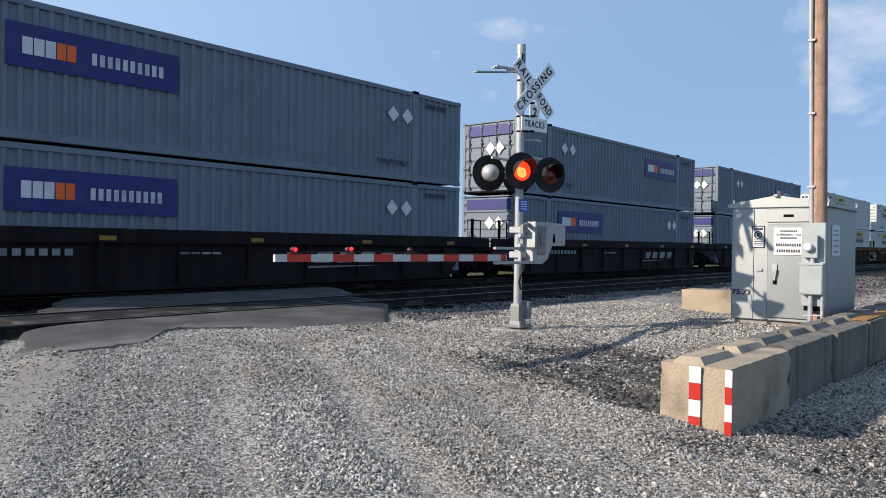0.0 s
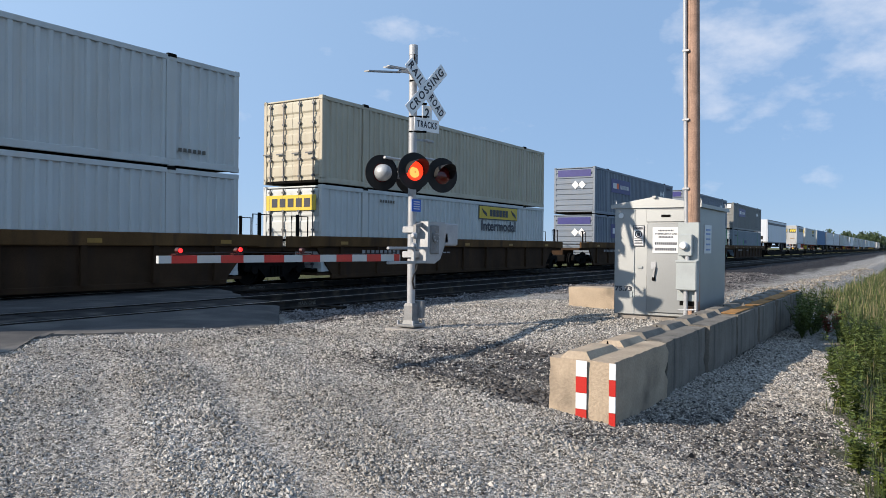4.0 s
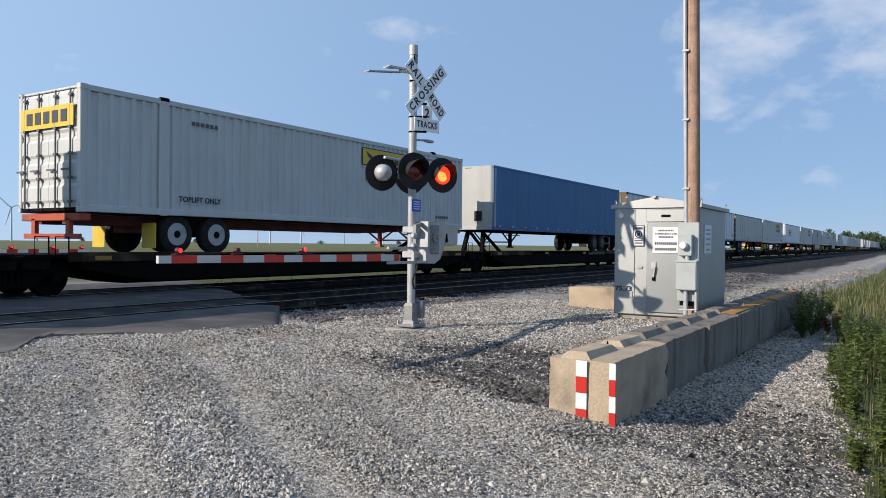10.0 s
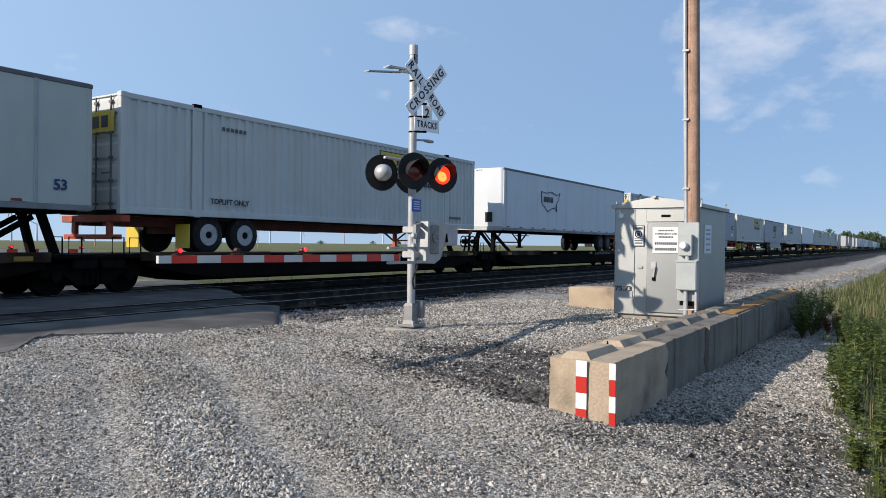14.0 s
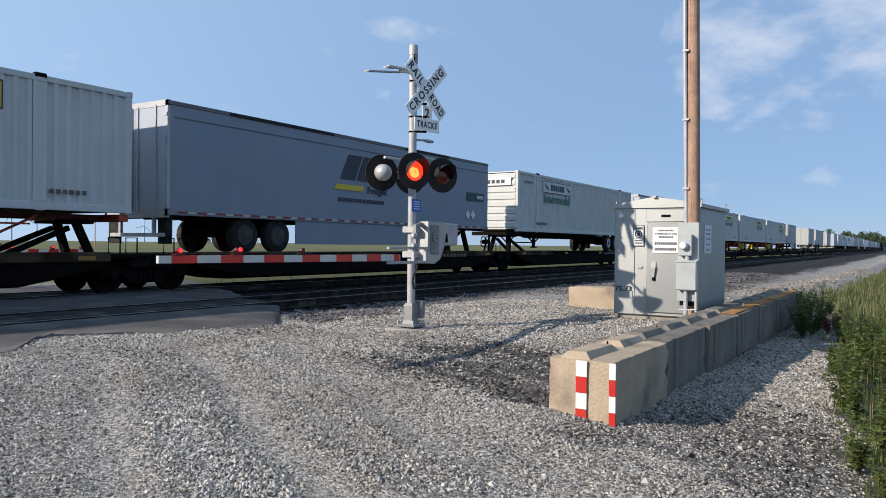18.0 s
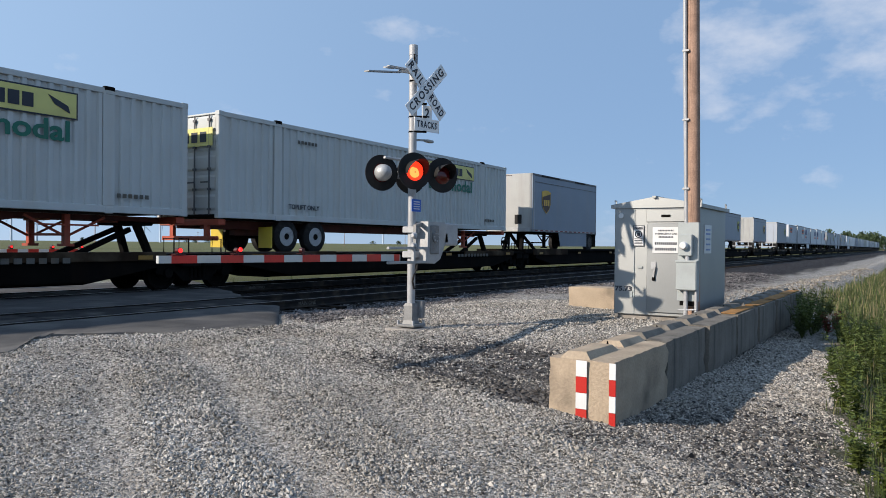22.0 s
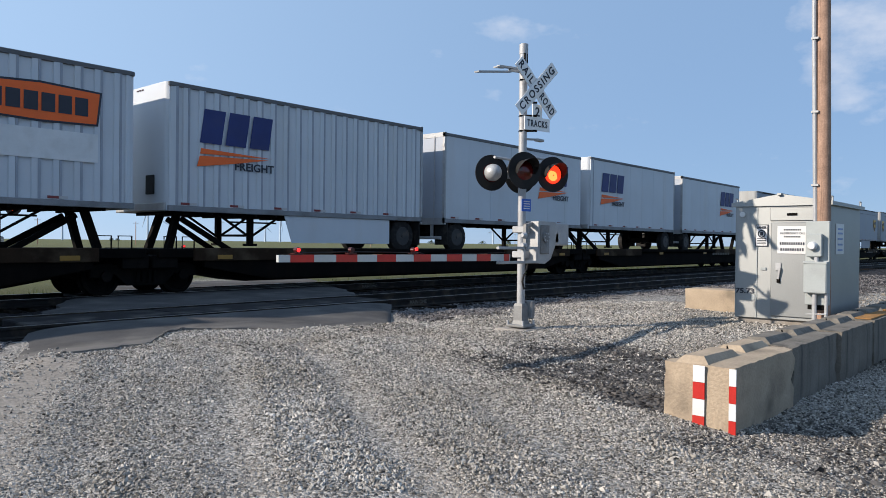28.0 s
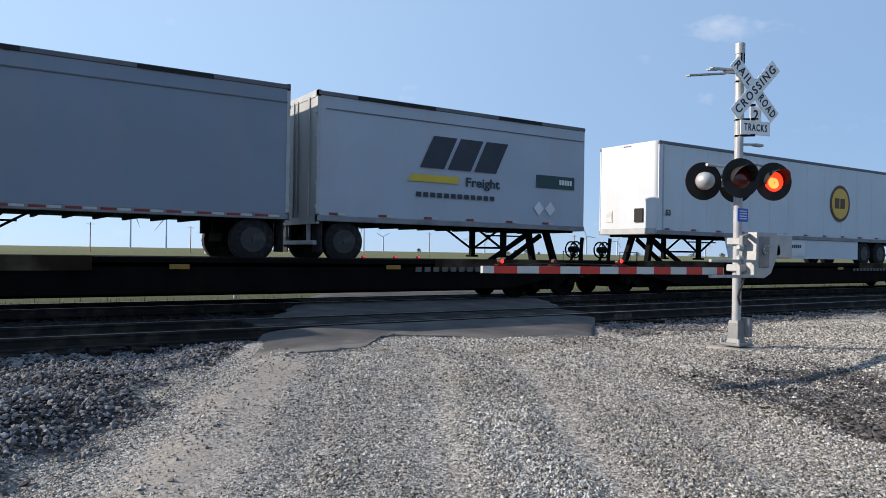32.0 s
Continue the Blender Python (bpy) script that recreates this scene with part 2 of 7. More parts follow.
M_ = {
    "galv": mat("galvanised_steel", (0.36, 0.37, 0.385), 0.5, 0.2, 0.1, 0.06, 6, 0.001),
    "alu": mat("bright_aluminium", (0.34, 0.35, 0.36), 0.5, 0.25, 0.08, 0.05, 5),
    "signwhite": mat("sign_white", (0.6, 0.61, 0.62), 0.4, 0, 0.04, 0.05, 5),
    "black": mat("black_paint", (0.008, 0.008, 0.009), 0.75, 0, 0.2, 0.05, 4),
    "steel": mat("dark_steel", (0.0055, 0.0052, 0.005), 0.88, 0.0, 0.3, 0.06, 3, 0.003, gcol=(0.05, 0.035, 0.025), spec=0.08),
    "rubber": mat("rubber", (0.008, 0.008, 0.0085), 0.9, 0, 0.2, 0.12, 8, 0.002, gcol=(0.1, 0.09, 0.08)),
    "wheelwhite": mat("wheel_white_paint", (0.34, 0.35, 0.36), 0.5, 0.1, 0.12, 0.25, 6, gcol=(0.08, 0.06, 0.05)),
    "rim": mat("rim_paint", (0.028, 0.028, 0.03), 0.5, 0.2, 0.1, 0.2, 6),
    "wellblack": mat("well_car_black", (0.011, 0.0075, 0.0095), 0.75, 0, 0.3, 0.12, 1.2, 0.002, gcol=(0.05, 0.032, 0.028), streak=3, spec=0.15),
    "wellbrown": mat("well_car_faded_brown", (0.042, 0.024, 0.013), 0.85, 0, 0.3, 0.3, 1.2, 0.002, gcol=(0.03, 0.02, 0.016), streak=3, spec=0.12),
    # Lighter tan for the top chords and end sills of the brown wells.
    "welltop": mat("well_car_light_tan", (0.1, 0.054, 0.022), 0.85, 0, 0.25, 0.3, 1.2, 0.002, gcol=(0.04, 0.025, 0.018), streak=3, spec=0.12),
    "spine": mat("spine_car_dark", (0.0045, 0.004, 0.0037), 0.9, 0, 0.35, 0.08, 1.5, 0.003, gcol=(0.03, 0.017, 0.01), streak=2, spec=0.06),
    "deckrust": mat("spine_car_rust", (0.024, 0.014, 0.008), 0.85, 0, 0.3, 0.3, 1.5, 0.003, spec=0.12),
    "fedgrey": mat("container_grey", (0.135, 0.168, 0.215), 0.5, 0, 0.07, 0.08, 0.9, 0, gcol=(0.22, 0.2, 0.18), streak=4),
    "cofcgrey": mat("container_blue_grey", (0.165, 0.21, 0.25), 0.5, 0, 0.08, 0.08, 0.9, 0, gcol=(0.22, 0.2, 0.18), streak=4),
    "oldgrey": mat("container_olive_grey", (0.165, 0.175, 0.175), 0.55, 0, 0.08, 0.12, 0.9, 0, gcol=(0.2, 0.17, 0.14), streak=4),
    "jbwhite": mat("container_white", (0.46, 0.485, 0.485), 0.5, 0, 0.05, 0.1, 0.9, 0, gcol=(0.4, 0.33, 0.25), streak=4),
    "cream": mat("container_cream", (0.4, 0.37, 0.29), 0.55, 0, 0.07, 0.13, 0.9, 0, gcol=(0.3, 0.2, 0.12), streak=4),
    "trwhite": mat("trailer_white", (0.5, 0.535, 0.58), 0.4, 0, 0.04, 0.08, 0.8, 0, gcol=(0.42, 0.38, 0.33), streak=3),
    "trgrey": mat("trailer_light_grey", (0.33, 0.37, 0.435), 0.42, 0, 0.05, 0.1, 0.8, 0, gcol=(0.32, 0.29, 0.26), streak=3),
    "trbeige": mat("trailer_beige", (0.39, 0.42, 0.39), 0.5, 0, 0.06, 0.12, 0.8, 0, gcol=(0.28, 0.23, 0.18), streak=3),
    "trblue": mat("trailer_blue", (0.033, 0.125, 0.27), 0.6, 0, 0.08, 0.08, 0.8, 0, gcol=(0.1, 0.13, 0.18), streak=3),
    "upsgrey": mat("trailer_silver_grey", (0.175, 0.212, 0.27), 0.42, 0.1, 0.05, 0.08, 0.8, 0, gcol=(0.25, 0.23, 0.2), streak=3),
    "doorbrown": mat("door_grimy_brown", (0.1, 0.075, 0.052), 0.7, 0, 0.3, 0.3, 1.5, 0, streak=3),
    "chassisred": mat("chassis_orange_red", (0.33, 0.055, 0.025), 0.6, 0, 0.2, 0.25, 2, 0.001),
    # Darker, stained red copy paints the container's shade onto the beams beneath.
    "chassisshade": mat("chassis_shaded_grimy_red", (0.09, 0.02, 0.013), 0.75, 0, 0.25, 0.35, 2, 0.001, gcol=(0.02, 0.014, 0.01)),
    "navy": mat("panel_navy", (0.016, 0.018, 0.14), 0.45, 0, 0.1, 0.06, 2, gcol=(0.1, 0.1, 0.16)),
    "yellow": mat("panel_yellow", (0.55, 0.4, 0.035), 0.5, 0, 0.06, 0.06, 2),
    "paleyellow": mat("panel_pale_yellow", (0.62, 0.58, 0.2), 0.5, 0, 0.06, 0.1, 2),
    "green": mat("lettering_green", (0.01, 0.13, 0.09), 0.5, 0, 0.1, 0.05, 2),
    "dkgreen": mat("panel_dark_green", (0.012, 0.045, 0.05), 0.5, 0, 0.1, 0.05, 2),
    "ctgreen": mat("post_green", (0.02, 0.2, 0.09), 0.5, 0, 0.1, 0.1, 2),
    "ink": mat("lettering_dark", (0.02, 0.025, 0.04), 0.5, 0, 0.1, 0.05, 2),
    "inkblue": mat("lettering_blue", (0.012, 0.025, 0.13), 0.5, 0, 0.1, 0.05, 2),
    "orange": mat("logo_orange", (0.8, 0.13, 0.02), 0.5, 0, 0.06, 0.05, 2),
    "brown": mat("logo_brown", (0.06, 0.025, 0.012), 0.5, 0, 0.06, 0.05, 2),
    "gold": mat("logo_gold", (0.62, 0.38, 0.05), 0.5, 0, 0.06, 0.05, 2),
    "goldgreen": mat("logo_faded_gold", (0.42, 0.45, 0.06), 0.5, 0, 0.06, 0.05, 2),
    "greybars": mat("weathered_lettering", (0.22, 0.21, 0.21), 0.7, 0, 0.3, 0.3, 3, gcol=(0.03, 0.025, 0.025)),
    "bars": mat("lettering_pale", (0.5, 0.5, 0.5), 0.6, 0, 0.2, 0.1, 3),
    "red": mat("reflective_red", (0.42, 0.02, 0.015), 0.4, 0, 0.08, 0.06, 4),
    "armred": mat("gate_arm_red", (0.47, 0.03, 0.02), 0.45, 0, 0.1, 0.06, 4),
    "orangelabel": mat("reflector_yellow", (0.26, 0.14, 0.02), 0.4, 0, 0.1, 0.05, 4),
    "conc": mat("block_concrete", (0.36, 0.29, 0.215), 0.9, 0, 0.14, 0.3, 2.2, 0.012, 38, gcol=(0.12, 0.1, 0.08), spec=0.2),
    "concrust": mat("block_top_rusty_dirt", (0.3, 0.16, 0.06), 0.95, 0, 0.3, 0.3, 3, 0.006, 45, spec=0.2),
    "footing": mat("footing_concrete", (0.28, 0.26, 0.24), 0.9, 0, 0.15, 0.2, 3, 0.003),
    "cabinet": mat("cabinet_aluminium", (0.34, 0.352, 0.352), 0.5, 0.8, 0.05, 0.05, 1.5, gcol=(0.35, 0.33, 0.3)),
    "meter": mat("meter_box_grey", (0.33, 0.36, 0.365), 0.45, 0.1, 0.06, 0.06, 3),
    "wood": mat("pole_wood", (0.33, 0.215, 0.16), 0.85, 0, 0.22, 0.25, 5, 0.004, 40, gcol=(0.1, 0.06, 0.04), streak=12, spec=0.2),
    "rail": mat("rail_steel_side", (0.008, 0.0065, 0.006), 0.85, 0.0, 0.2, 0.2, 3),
    "railtop": mat("rail_steel_top", (0.3, 0.295, 0.29), 0.35, 0.9, 0.1, 0.05, 3),
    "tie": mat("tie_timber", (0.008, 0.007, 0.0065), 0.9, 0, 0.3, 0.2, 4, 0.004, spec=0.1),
    "panelrubber": mat("crossing_panel", (0.014, 0.014, 0.016), 0.85, 0, 0.25, 0.25, 2, 0.004, gcol=(0.12, 0.11, 0.1), spec=0.2),
    "faintblue": mat("faded_blue_print", (0.2, 0.28, 0.5), 0.5, 0, 0.1, 0.1, 5),
    "bluesign": mat("sign_blue", (0.01, 0.1, 0.5), 0.4, 0, 0.05, 0.04, 5),
    "redlens": mat("red_lens_unlit", (0.09, 0.006, 0.006), 0.15, 0, 0.1, 0.0, 9, spec=0.6),
    "lit": glow("lit_red_lens", (1.0, 0.035, 0.01), 1.5),
    "lithot": glow("lit_lamp_core", (1.0, 0.15, 0.03), 3.0),
    "litsmall": glow("lit_small_red", (1.0, 0.02, 0.02), 1.6),
    "leafdark": mat("weed_leaf", (0.068, 0.092, 0.028), 0.6, 0, 0.3, 0.1, 6, gcol=(0.16, 0.15, 0.05)),
    "leafred": mat("weed_leaf_red", (0.22, 0.06, 0.035), 0.6, 0, 0.3, 0.1, 6),
    "straw": mat("dry_grass", (0.22, 0.19, 0.1), 0.8, 0, 0.25, 0.1, 6),
    # Trailer white darkened in its colour so ends facing the sun don't burn out.
    "sunendwhite": mat("sunlit_end_white", (0.34, 0.345, 0.34), 0.5, 0, 0.06, 0.15, 1.2, gcol=(0.2, 0.18, 0.15), streak=3),
    "signface": mat("reflective_white", (0.76, 0.77, 0.78), 0.4, 0, 0.04, 0.05, 5),
    "tapered": mat("dull_red_tape", (0.2, 0.02, 0.022), 0.5, 0, 0.15, 0.25, 4, gcol=(0.08, 0.06, 0.05)),
    "tapewhite": mat("dull_white_tape", (0.42, 0.42, 0.43), 0.5, 0, 0.1, 0.25, 4),
    "trrail": mat("trailer_top_rail", (0.11, 0.112, 0.12), 0.5, 0.2, 0.12, 0.15, 1.5),
    "btrail": mat("trailer_bottom_rail", (0.19, 0.2, 0.215), 0.5, 0.2, 0.15, 0.25, 1.5, gcol=(0.06, 0.05, 0.04)),
    "trpost": mat("trailer_post", (0.29, 0.315, 0.365), 0.5, 0.1, 0.1, 0.15, 1.5),
    "armlamp": mat("dark_red_plastic", (0.05, 0.006, 0.006), 0.35, 0, 0.1, 0.05, 9),
    "lampback": mat("lamp_back_grey", (0.4, 0.41, 0.42), 0.45, 0.3, 0.12, 0.12, 9),
    "dimbars": mat("faded_lettering", (0.1, 0.095, 0.085), 0.7, 0, 0.3, 0.3, 3),
    "concgrey": mat("block_concrete_stained", (0.165, 0.15, 0.13), 0.9, 0, 0.2, 0.3, 2.2, 0.006, 45, gcol=(0.05, 0.048, 0.045), streak=3.5, spec=0.2),
    "cast": mat("cast_grey_metal", (0.2, 0.205, 0.21), 0.6, 0.2, 0.15, 0.15, 7, 0.001),
    "cabdoor": mat("cabinet_door_grey", (0.29, 0.303, 0.307), 0.45, 0.85, 0.05, 0.05, 1.5, gcol=(0.3, 0.29, 0.27)),
    "weedleaf": mat("weed_leaf_sunny", (0.105, 0.14, 0.032), 0.6, 0, 0.3, 0.1, 6, gcol=(0.2, 0.19, 0.06)),
    "treeleaf": mat("tree_leaf", (0.03, 0.055, 0.02), 0.7, 0, 0.3, 0.1, 1),
    # Distance haze is mixed into this white as a bluish grey.
    "turbine": mat("turbine_hazy_white", (0.42, 0.5, 0.6), 0.5, 0, 0.02, 0.0, 1),
}


def let_light_through(m):
    """Leaves glow a little where the sun stands behind them."""
    n, l = m.node_tree.nodes, m.node_tree.links
    t, x, b = n.new("ShaderNodeBsdfTranslucent"), n.new("ShaderNodeMixShader"), n["Principled BSDF"]
    l.new(b.inputs["Base Color"].links[0].from_socket, t.inputs[0])
    x.inputs[0].default_value = 0.3
    l.new(b.outputs[0], x.inputs[1])
    l.new(t.outputs[0], x.inputs[2])
    l.new(x.outputs[0], n["Material Output"].inputs[0])


for _k in ("leafdark", "leafred", "straw", "weedleaf"):
    let_light_through(M_[_k])


# ---- mesh tools ----
class Build:
    """Collects vertices and faces of one mesh."""

    def __init__(self):
        self.v, self.f = [], []

    def add(self, verts, faces):
        k = len(self.v)
        self.v += [tuple(p) for p in verts]
        self.f += [tuple(k + i for i in q) for q in faces]
        return self

    def box(self, x0, y0, z0, x1, y1, z1, ch=0.0):
        """A box, its upright and lying edges chamfered by ch."""
        if ch <= 0:
            return self.add([(x0, y0, z0), (x1, y0, z0), (x1, y1, z0), (x0, y1, z0), (x0, y0, z1), (x1, y0, z1), (x1, y1, z1), (x0, y1, z1)],
                            [(3, 2, 1, 0), (4, 5, 6, 7), (0, 1, 5, 4), (1, 2, 6, 5), (2, 3, 7, 6), (3, 0, 4, 7)])
        c = min(ch, (x1 - x0) / 2.01, (y1 - y0) / 2.01, (z1 - z0) / 2.01)
        ring = lambda i, z: [(x0 + c + i, y0 + i, z), (x1 - c - i, y0 + i, z), (x1 - i, y0 + c + i, z), (x1 - i, y1 - c - i, z),
                             (x1 - c - i, y1 - i, z), (x0 + c + i, y1 - i, z), (x0 + i, y1 - c - i, z), (x0 + i, y0 + c + i, z)]
        return self.loft([ring(c * 0.9, z0), ring(0, z0 + c), ring(0, z1 - c), ring(c * 0.9, z1)])

    def loft(self, rings, close=True):
        n, k = len(rings[0]), len(self.v)
        for r in rings:
            self.v += [tuple(p) for p in r]
        for j in range(len(rings) - 1):
            for i in range(n):
                a, b = k + j * n + i, k + j * n + (i + 1) % n
                self.f.append((a, b, b + n, a + n))
        if close:
            self.f.append(tuple(k + i for i in reversed(range(n))))
            self.f.append(tuple(k + (len(rings) - 1) * n + i for i in range(n)))
        return self

    def tube(self, pts, r, n=10, close=True):
        """A round bar along points; r is one radius or one for each point."""
        pts = [Vector(p) for p in pts]
        rs = r if isinstance(r, (list, tuple)) else [r] * len(pts)
        rings = []
        for i, p in enumerate(pts):
            d = (pts[min(i + 1, len(pts) - 1)] - pts[max(i - 1, 0)]).normalized()
            a = d.cross(Vector((0, 0, 1)) if abs(d.z) < 0.9 else Vector((1, 0, 0))).normalized()
            b = d.cross(a)
            rings.append([p + (a * math.cos(t) + b * math.sin(t)) * rs[i] for t in (2 * math.pi * k / n for k in range(n))])
        return self.loft(rings, close)

    def prism(self, prof, axis, d0, d1):
        """A flat outline of 2D points, drawn out along an axis: 'x' takes (y, z), 'y' takes (x, z), 'z' takes (x, y)."""
        put = {"x": lambda p, d: (d, p[0], p[1]), "y": lambda p, d: (p[0], d, p[1]), "z": lambda p, d: (p[0], p[1], d)}[axis]
        return self.loft([[put(p, d0) for p in prof], [put(p, d1) for p in prof]])

    def bar(self, p, q, w, h):
        """A straight square bar between two points."""
        p, q = Vector(p), Vector(q)
        d = (q - p).normalized()
        a = d.cross(Vector((0, 0, 1)) if abs(d.z) < 0.9 else Vector((0, 1, 0))).normalized() * w / 2
        b = d.cross(a).normalized() * h / 2
        return self.loft([[s + a + b, s - a + b, s - a - b, s + a - b] for s in (p, q)])

    def corrugated(self, x0, x1, z0, z1, y, depth, pitch, out=-1, back=0.05):
        """An upright corrugated sheet that stands along x, its ridges at y and its grooves behind."""
        n = max(2, round((x1 - x0) / pitch))
        p, prof = (x1 - x0) / n, []
        for i in range(n):
            a = x0 + i * p
            prof += [(a, 0), (a + p * 0.3, 0), (a + p * 0.42, depth), (a + p * 0.88, depth)]
        prof.append((x1, 0))
        k, m = len(self.v), len(prof)
        for z in (z0, z1):
            self.v += [(a, y - out * d, z) for a, d in prof]
            self.v += [(a, y - out * back, z) for a, d in prof]
        for i in range(m - 1):
            a, b = k + i, k + i + 1
            top = 2 * m
            self.f += [(a, b, b + top, a + top), (b + m, a + m, a + m + top, b + m + top), (a + top, b + top, b + m + top, a + m + top), (b, a, a + m, b + m)]
        self.f += [(k, k + 2 * m, k + 3 * m, k + m), (k + m - 1, k + 2 * m - 1, k + 4 * m - 1, k + 3 * m - 1)]
        return self

    def sheet(self, prof, z0, z1, y, out=-1, back=0.05):
        """An upright sheet along x; prof gives (x, how far it stands out) from one end to the other."""
        k, m = len(self.v), len(prof)
        for z in (z0, z1):
            self.v += [(a, y + out * d, z) for a, d in prof]
            self.v += [(a, y - out * back, z) for a, d in prof]
        top = 2 * m
        for i in range(m - 1):
            a, b = k + i, k + i + 1
            self.f += [(a, b, b + top, a + top), (b + m, a + m, a + m + top, b + m + top), (a + top, b + top, b + m + top, a + m + top), (b, a, a + m, b + m)]
        self.f += [(k, k + 2 * m, k + 3 * m, k + m), (k + m - 1, k + 2 * m - 1, k + 4 * m - 1, k + 3 * m - 1)]
        return self

    def mesh(self, name, material, smooth=False):
        me = bpy.data.meshes.new(name)
        me.from_pydata(self.v, [], self.f)
        if material:
            me.materials.append(material)
        if smooth:
            me.shade_smooth()
            me.set_sharp_from_angle(angle=radians(38))
        me.update()
        return me


def thing(name, at, label, category, group="", kind=""):
    """An Empty at the base of a thing that carries its parts."""
    ob = new(name)
    ob.matrix_basis = at
    return tagged(ob, label, category, group, kind)


def part(name, build, material, parent, label="", at=None, smooth=False, kind=""):
    """One mesh under a thing or part. build: a Build or a ready mesh."""
    me = build if isinstance(build, bpy.types.Mesh) else build.mesh(name, M_[material] if isinstance(material, str) else material, smooth)
    ob = new(name, me)
    ob.parent = parent
    if at is not None:
        ob.matrix_basis = at
    return tagged(ob, label, kind=kind)


def solid(name, build, material, label, category, at=None, group="", kind="", smooth=False):
    """A thing that is one mesh."""
    me = build if isinstance(build, bpy.types.Mesh) else build.mesh(name, M_[material] if isinstance(material, str) else material, smooth)
    ob = new(name, me)
    if at is not None:
        ob.matrix_basis = at
    return tagged(ob, label, category, group, kind)


TEXTS = {}


def text_mesh(words, size, material, width=None, deep=0.004, bold=0.0, gap=1.0):
    """Lettering as a flat mesh, centred on its middle; width squeezes it to a given length."""
    key = (words, size, material, width, bold, gap)
    if key not in TEXTS:
        cu = bpy.data.curves.new("lettering", "FONT")
        cu.body, cu.size, cu.extrude, cu.offset = words, size, deep / 2, bold
        cu.align_x, cu.align_y, cu.resolution_u = "CENTER", "CENTER", 3
        cu.space_character = gap
        ob = bpy.data.objects.new("lettering", cu)
        scene.collection.objects.link(ob)
        bpy.context.view_layer.update()
        me = bpy.data.meshes.new_from_object(ob.evaluated_get(bpy.context.evaluated_depsgraph_get()))
        bpy.data.objects.remove(ob)
        bpy.data.curves.remove(cu)
        me.materials.clear()
        me.materials.append(M_[material])
        if width:
            xs = [v.co.x for v in me.vertices]
            k = width / (max(xs) - min(xs))
            for v in me.vertices:
                v.co.x *= k
        TEXTS[key] = me
    return TEXTS[key]


# ---- ground ----
ROAD_P, ROAD_U, ROAD_N = (4.6, 6.5), (0.5, 0.866), (0.866, -0.5)


def smooth(a, b, x):
    t = np.clip((x - a) / (b - a), 0, 1)
    return t * t * (3 - 2 * t)


def wob(x, y, s, seed=0):
    """A cheap smooth random field between -1 and 1."""
    r = np.random.RandomState(seed)
    out = 0
    for k in range(6):
        a, b, c = r.normal(0, 1, 2), r.uniform(0, 6.28), 0.6 + 0.8 * r.rand()
        out = out + np.sin((x * a[0] + y * a[1]) / s * 2.2 * c + b)
    return out / 3.2


def road_qw(x, y):
    px, py = x - ROAD_P[0], y - ROAD_P[1]
    return px * ROAD_U[0] + py * ROAD_U[1], px * ROAD_N[0] + py * ROAD_N[1]


def height(x, y):
    q, w = road_qw(x, y)
    base = np.interp(y, [-60, -5, -1.0, 0.8, 2.0, 3.5, 6.2, 8.3, 9.6, 10.6, 19.4, 20.6, 23.0, 60], [-1.5, -1.35, -0.95, -0.55, -0.42, -0.34, -0.05, -0.09, -0.21, -0.22, -0.22, -0.3, -0.75, -0.8])
    base = base + 0.03 * wob(x, y, 1.1, 3) * (np.abs(y) < 40) + 0.012 * wob(x, y, 0.35, 5) * (np.abs(y) < 40)
    road = np.interp(q, [-60, -9, -4, 0, 1.6, 2.6, 3.9, 4.6, 15.5, 17.5, 24, 60], [-0.6, -0.43, -0.34, -0.17, -0.1, -0.1, -0.1, -0.16, -0.16, -0.16, -0.7, -0.78]) + 0.015 * wob(x, y, 0.7, 4)
    road = road + 0.028 * streaks(x, y) * (q < 2.0)
    road = road - 0.03 * np.exp(-((np.abs(w + 0.3) - 0.95) / 0.28) ** 2) * (q < 2)
    k = 1 - smooth(3.0, 4.0, np.abs(w + 0.1))
    pad = smooth(8.0, 12.4, x) * smooth(2.5, 3.0, y) * (1 - smooth(6.5, 8.5, y)) * (1 - smooth(17, 20, x))
    base = base * (1 - pad) + pad * (-0.03 + 0.015 * wob(x, y, 0.8, 6))
    base = base + 0.22 * np.exp(-((y - np.interp(x, [20, 28, 60, 300], [4.3, 3.5, 2.7, 2.0]) + 0.25 * wob(x, y, 1.6, 31)) / 0.75) ** 2) * smooth(19, 25, x)
    inside = (y > 10.4) & (y < 19.5)
    z = base * (1 - k) + road * k
    return np.where(inside, np.minimum(z, -0.2), z)


def spread(lo, hi, step, far, grow):
    a = list(np.arange(lo, hi + 1e-6, step))
    s = step
    while a[-1] < far:
        s *= grow
        a.append(a[-1] + s)
    s = step
    while a[0] > -far:
        s *= grow
        a.insert(0, a[0] - s)
    return np.array(a)


def streaks(x, y):
    """Ridges and smooth ruts that wheels have drawn along the road."""
    q, w = road_qw(x, y)
    w = w + 0.12 * wob(x, y, 2.5, 41)
    return np.clip(0.5 * np.sin(w * 5.1 + 0.6) + 0.35 * np.sin(w * 11.3 + 2) + 0.3 * np.sin(w * 2.3) + 0.35 * wob(x, y, 0.8, 42), -1, 1)


def bare_bands(q, w, x, y):
    """Bands along the road where wheels have swept the loose stone from the fines."""
    w = w + 0.1 * wob(x, y, 2.2, 41)
    patchy = np.clip(1.05 + 0.45 * wob(x, y, 1.3, 42), 0.4, 1)
    out = 0.0
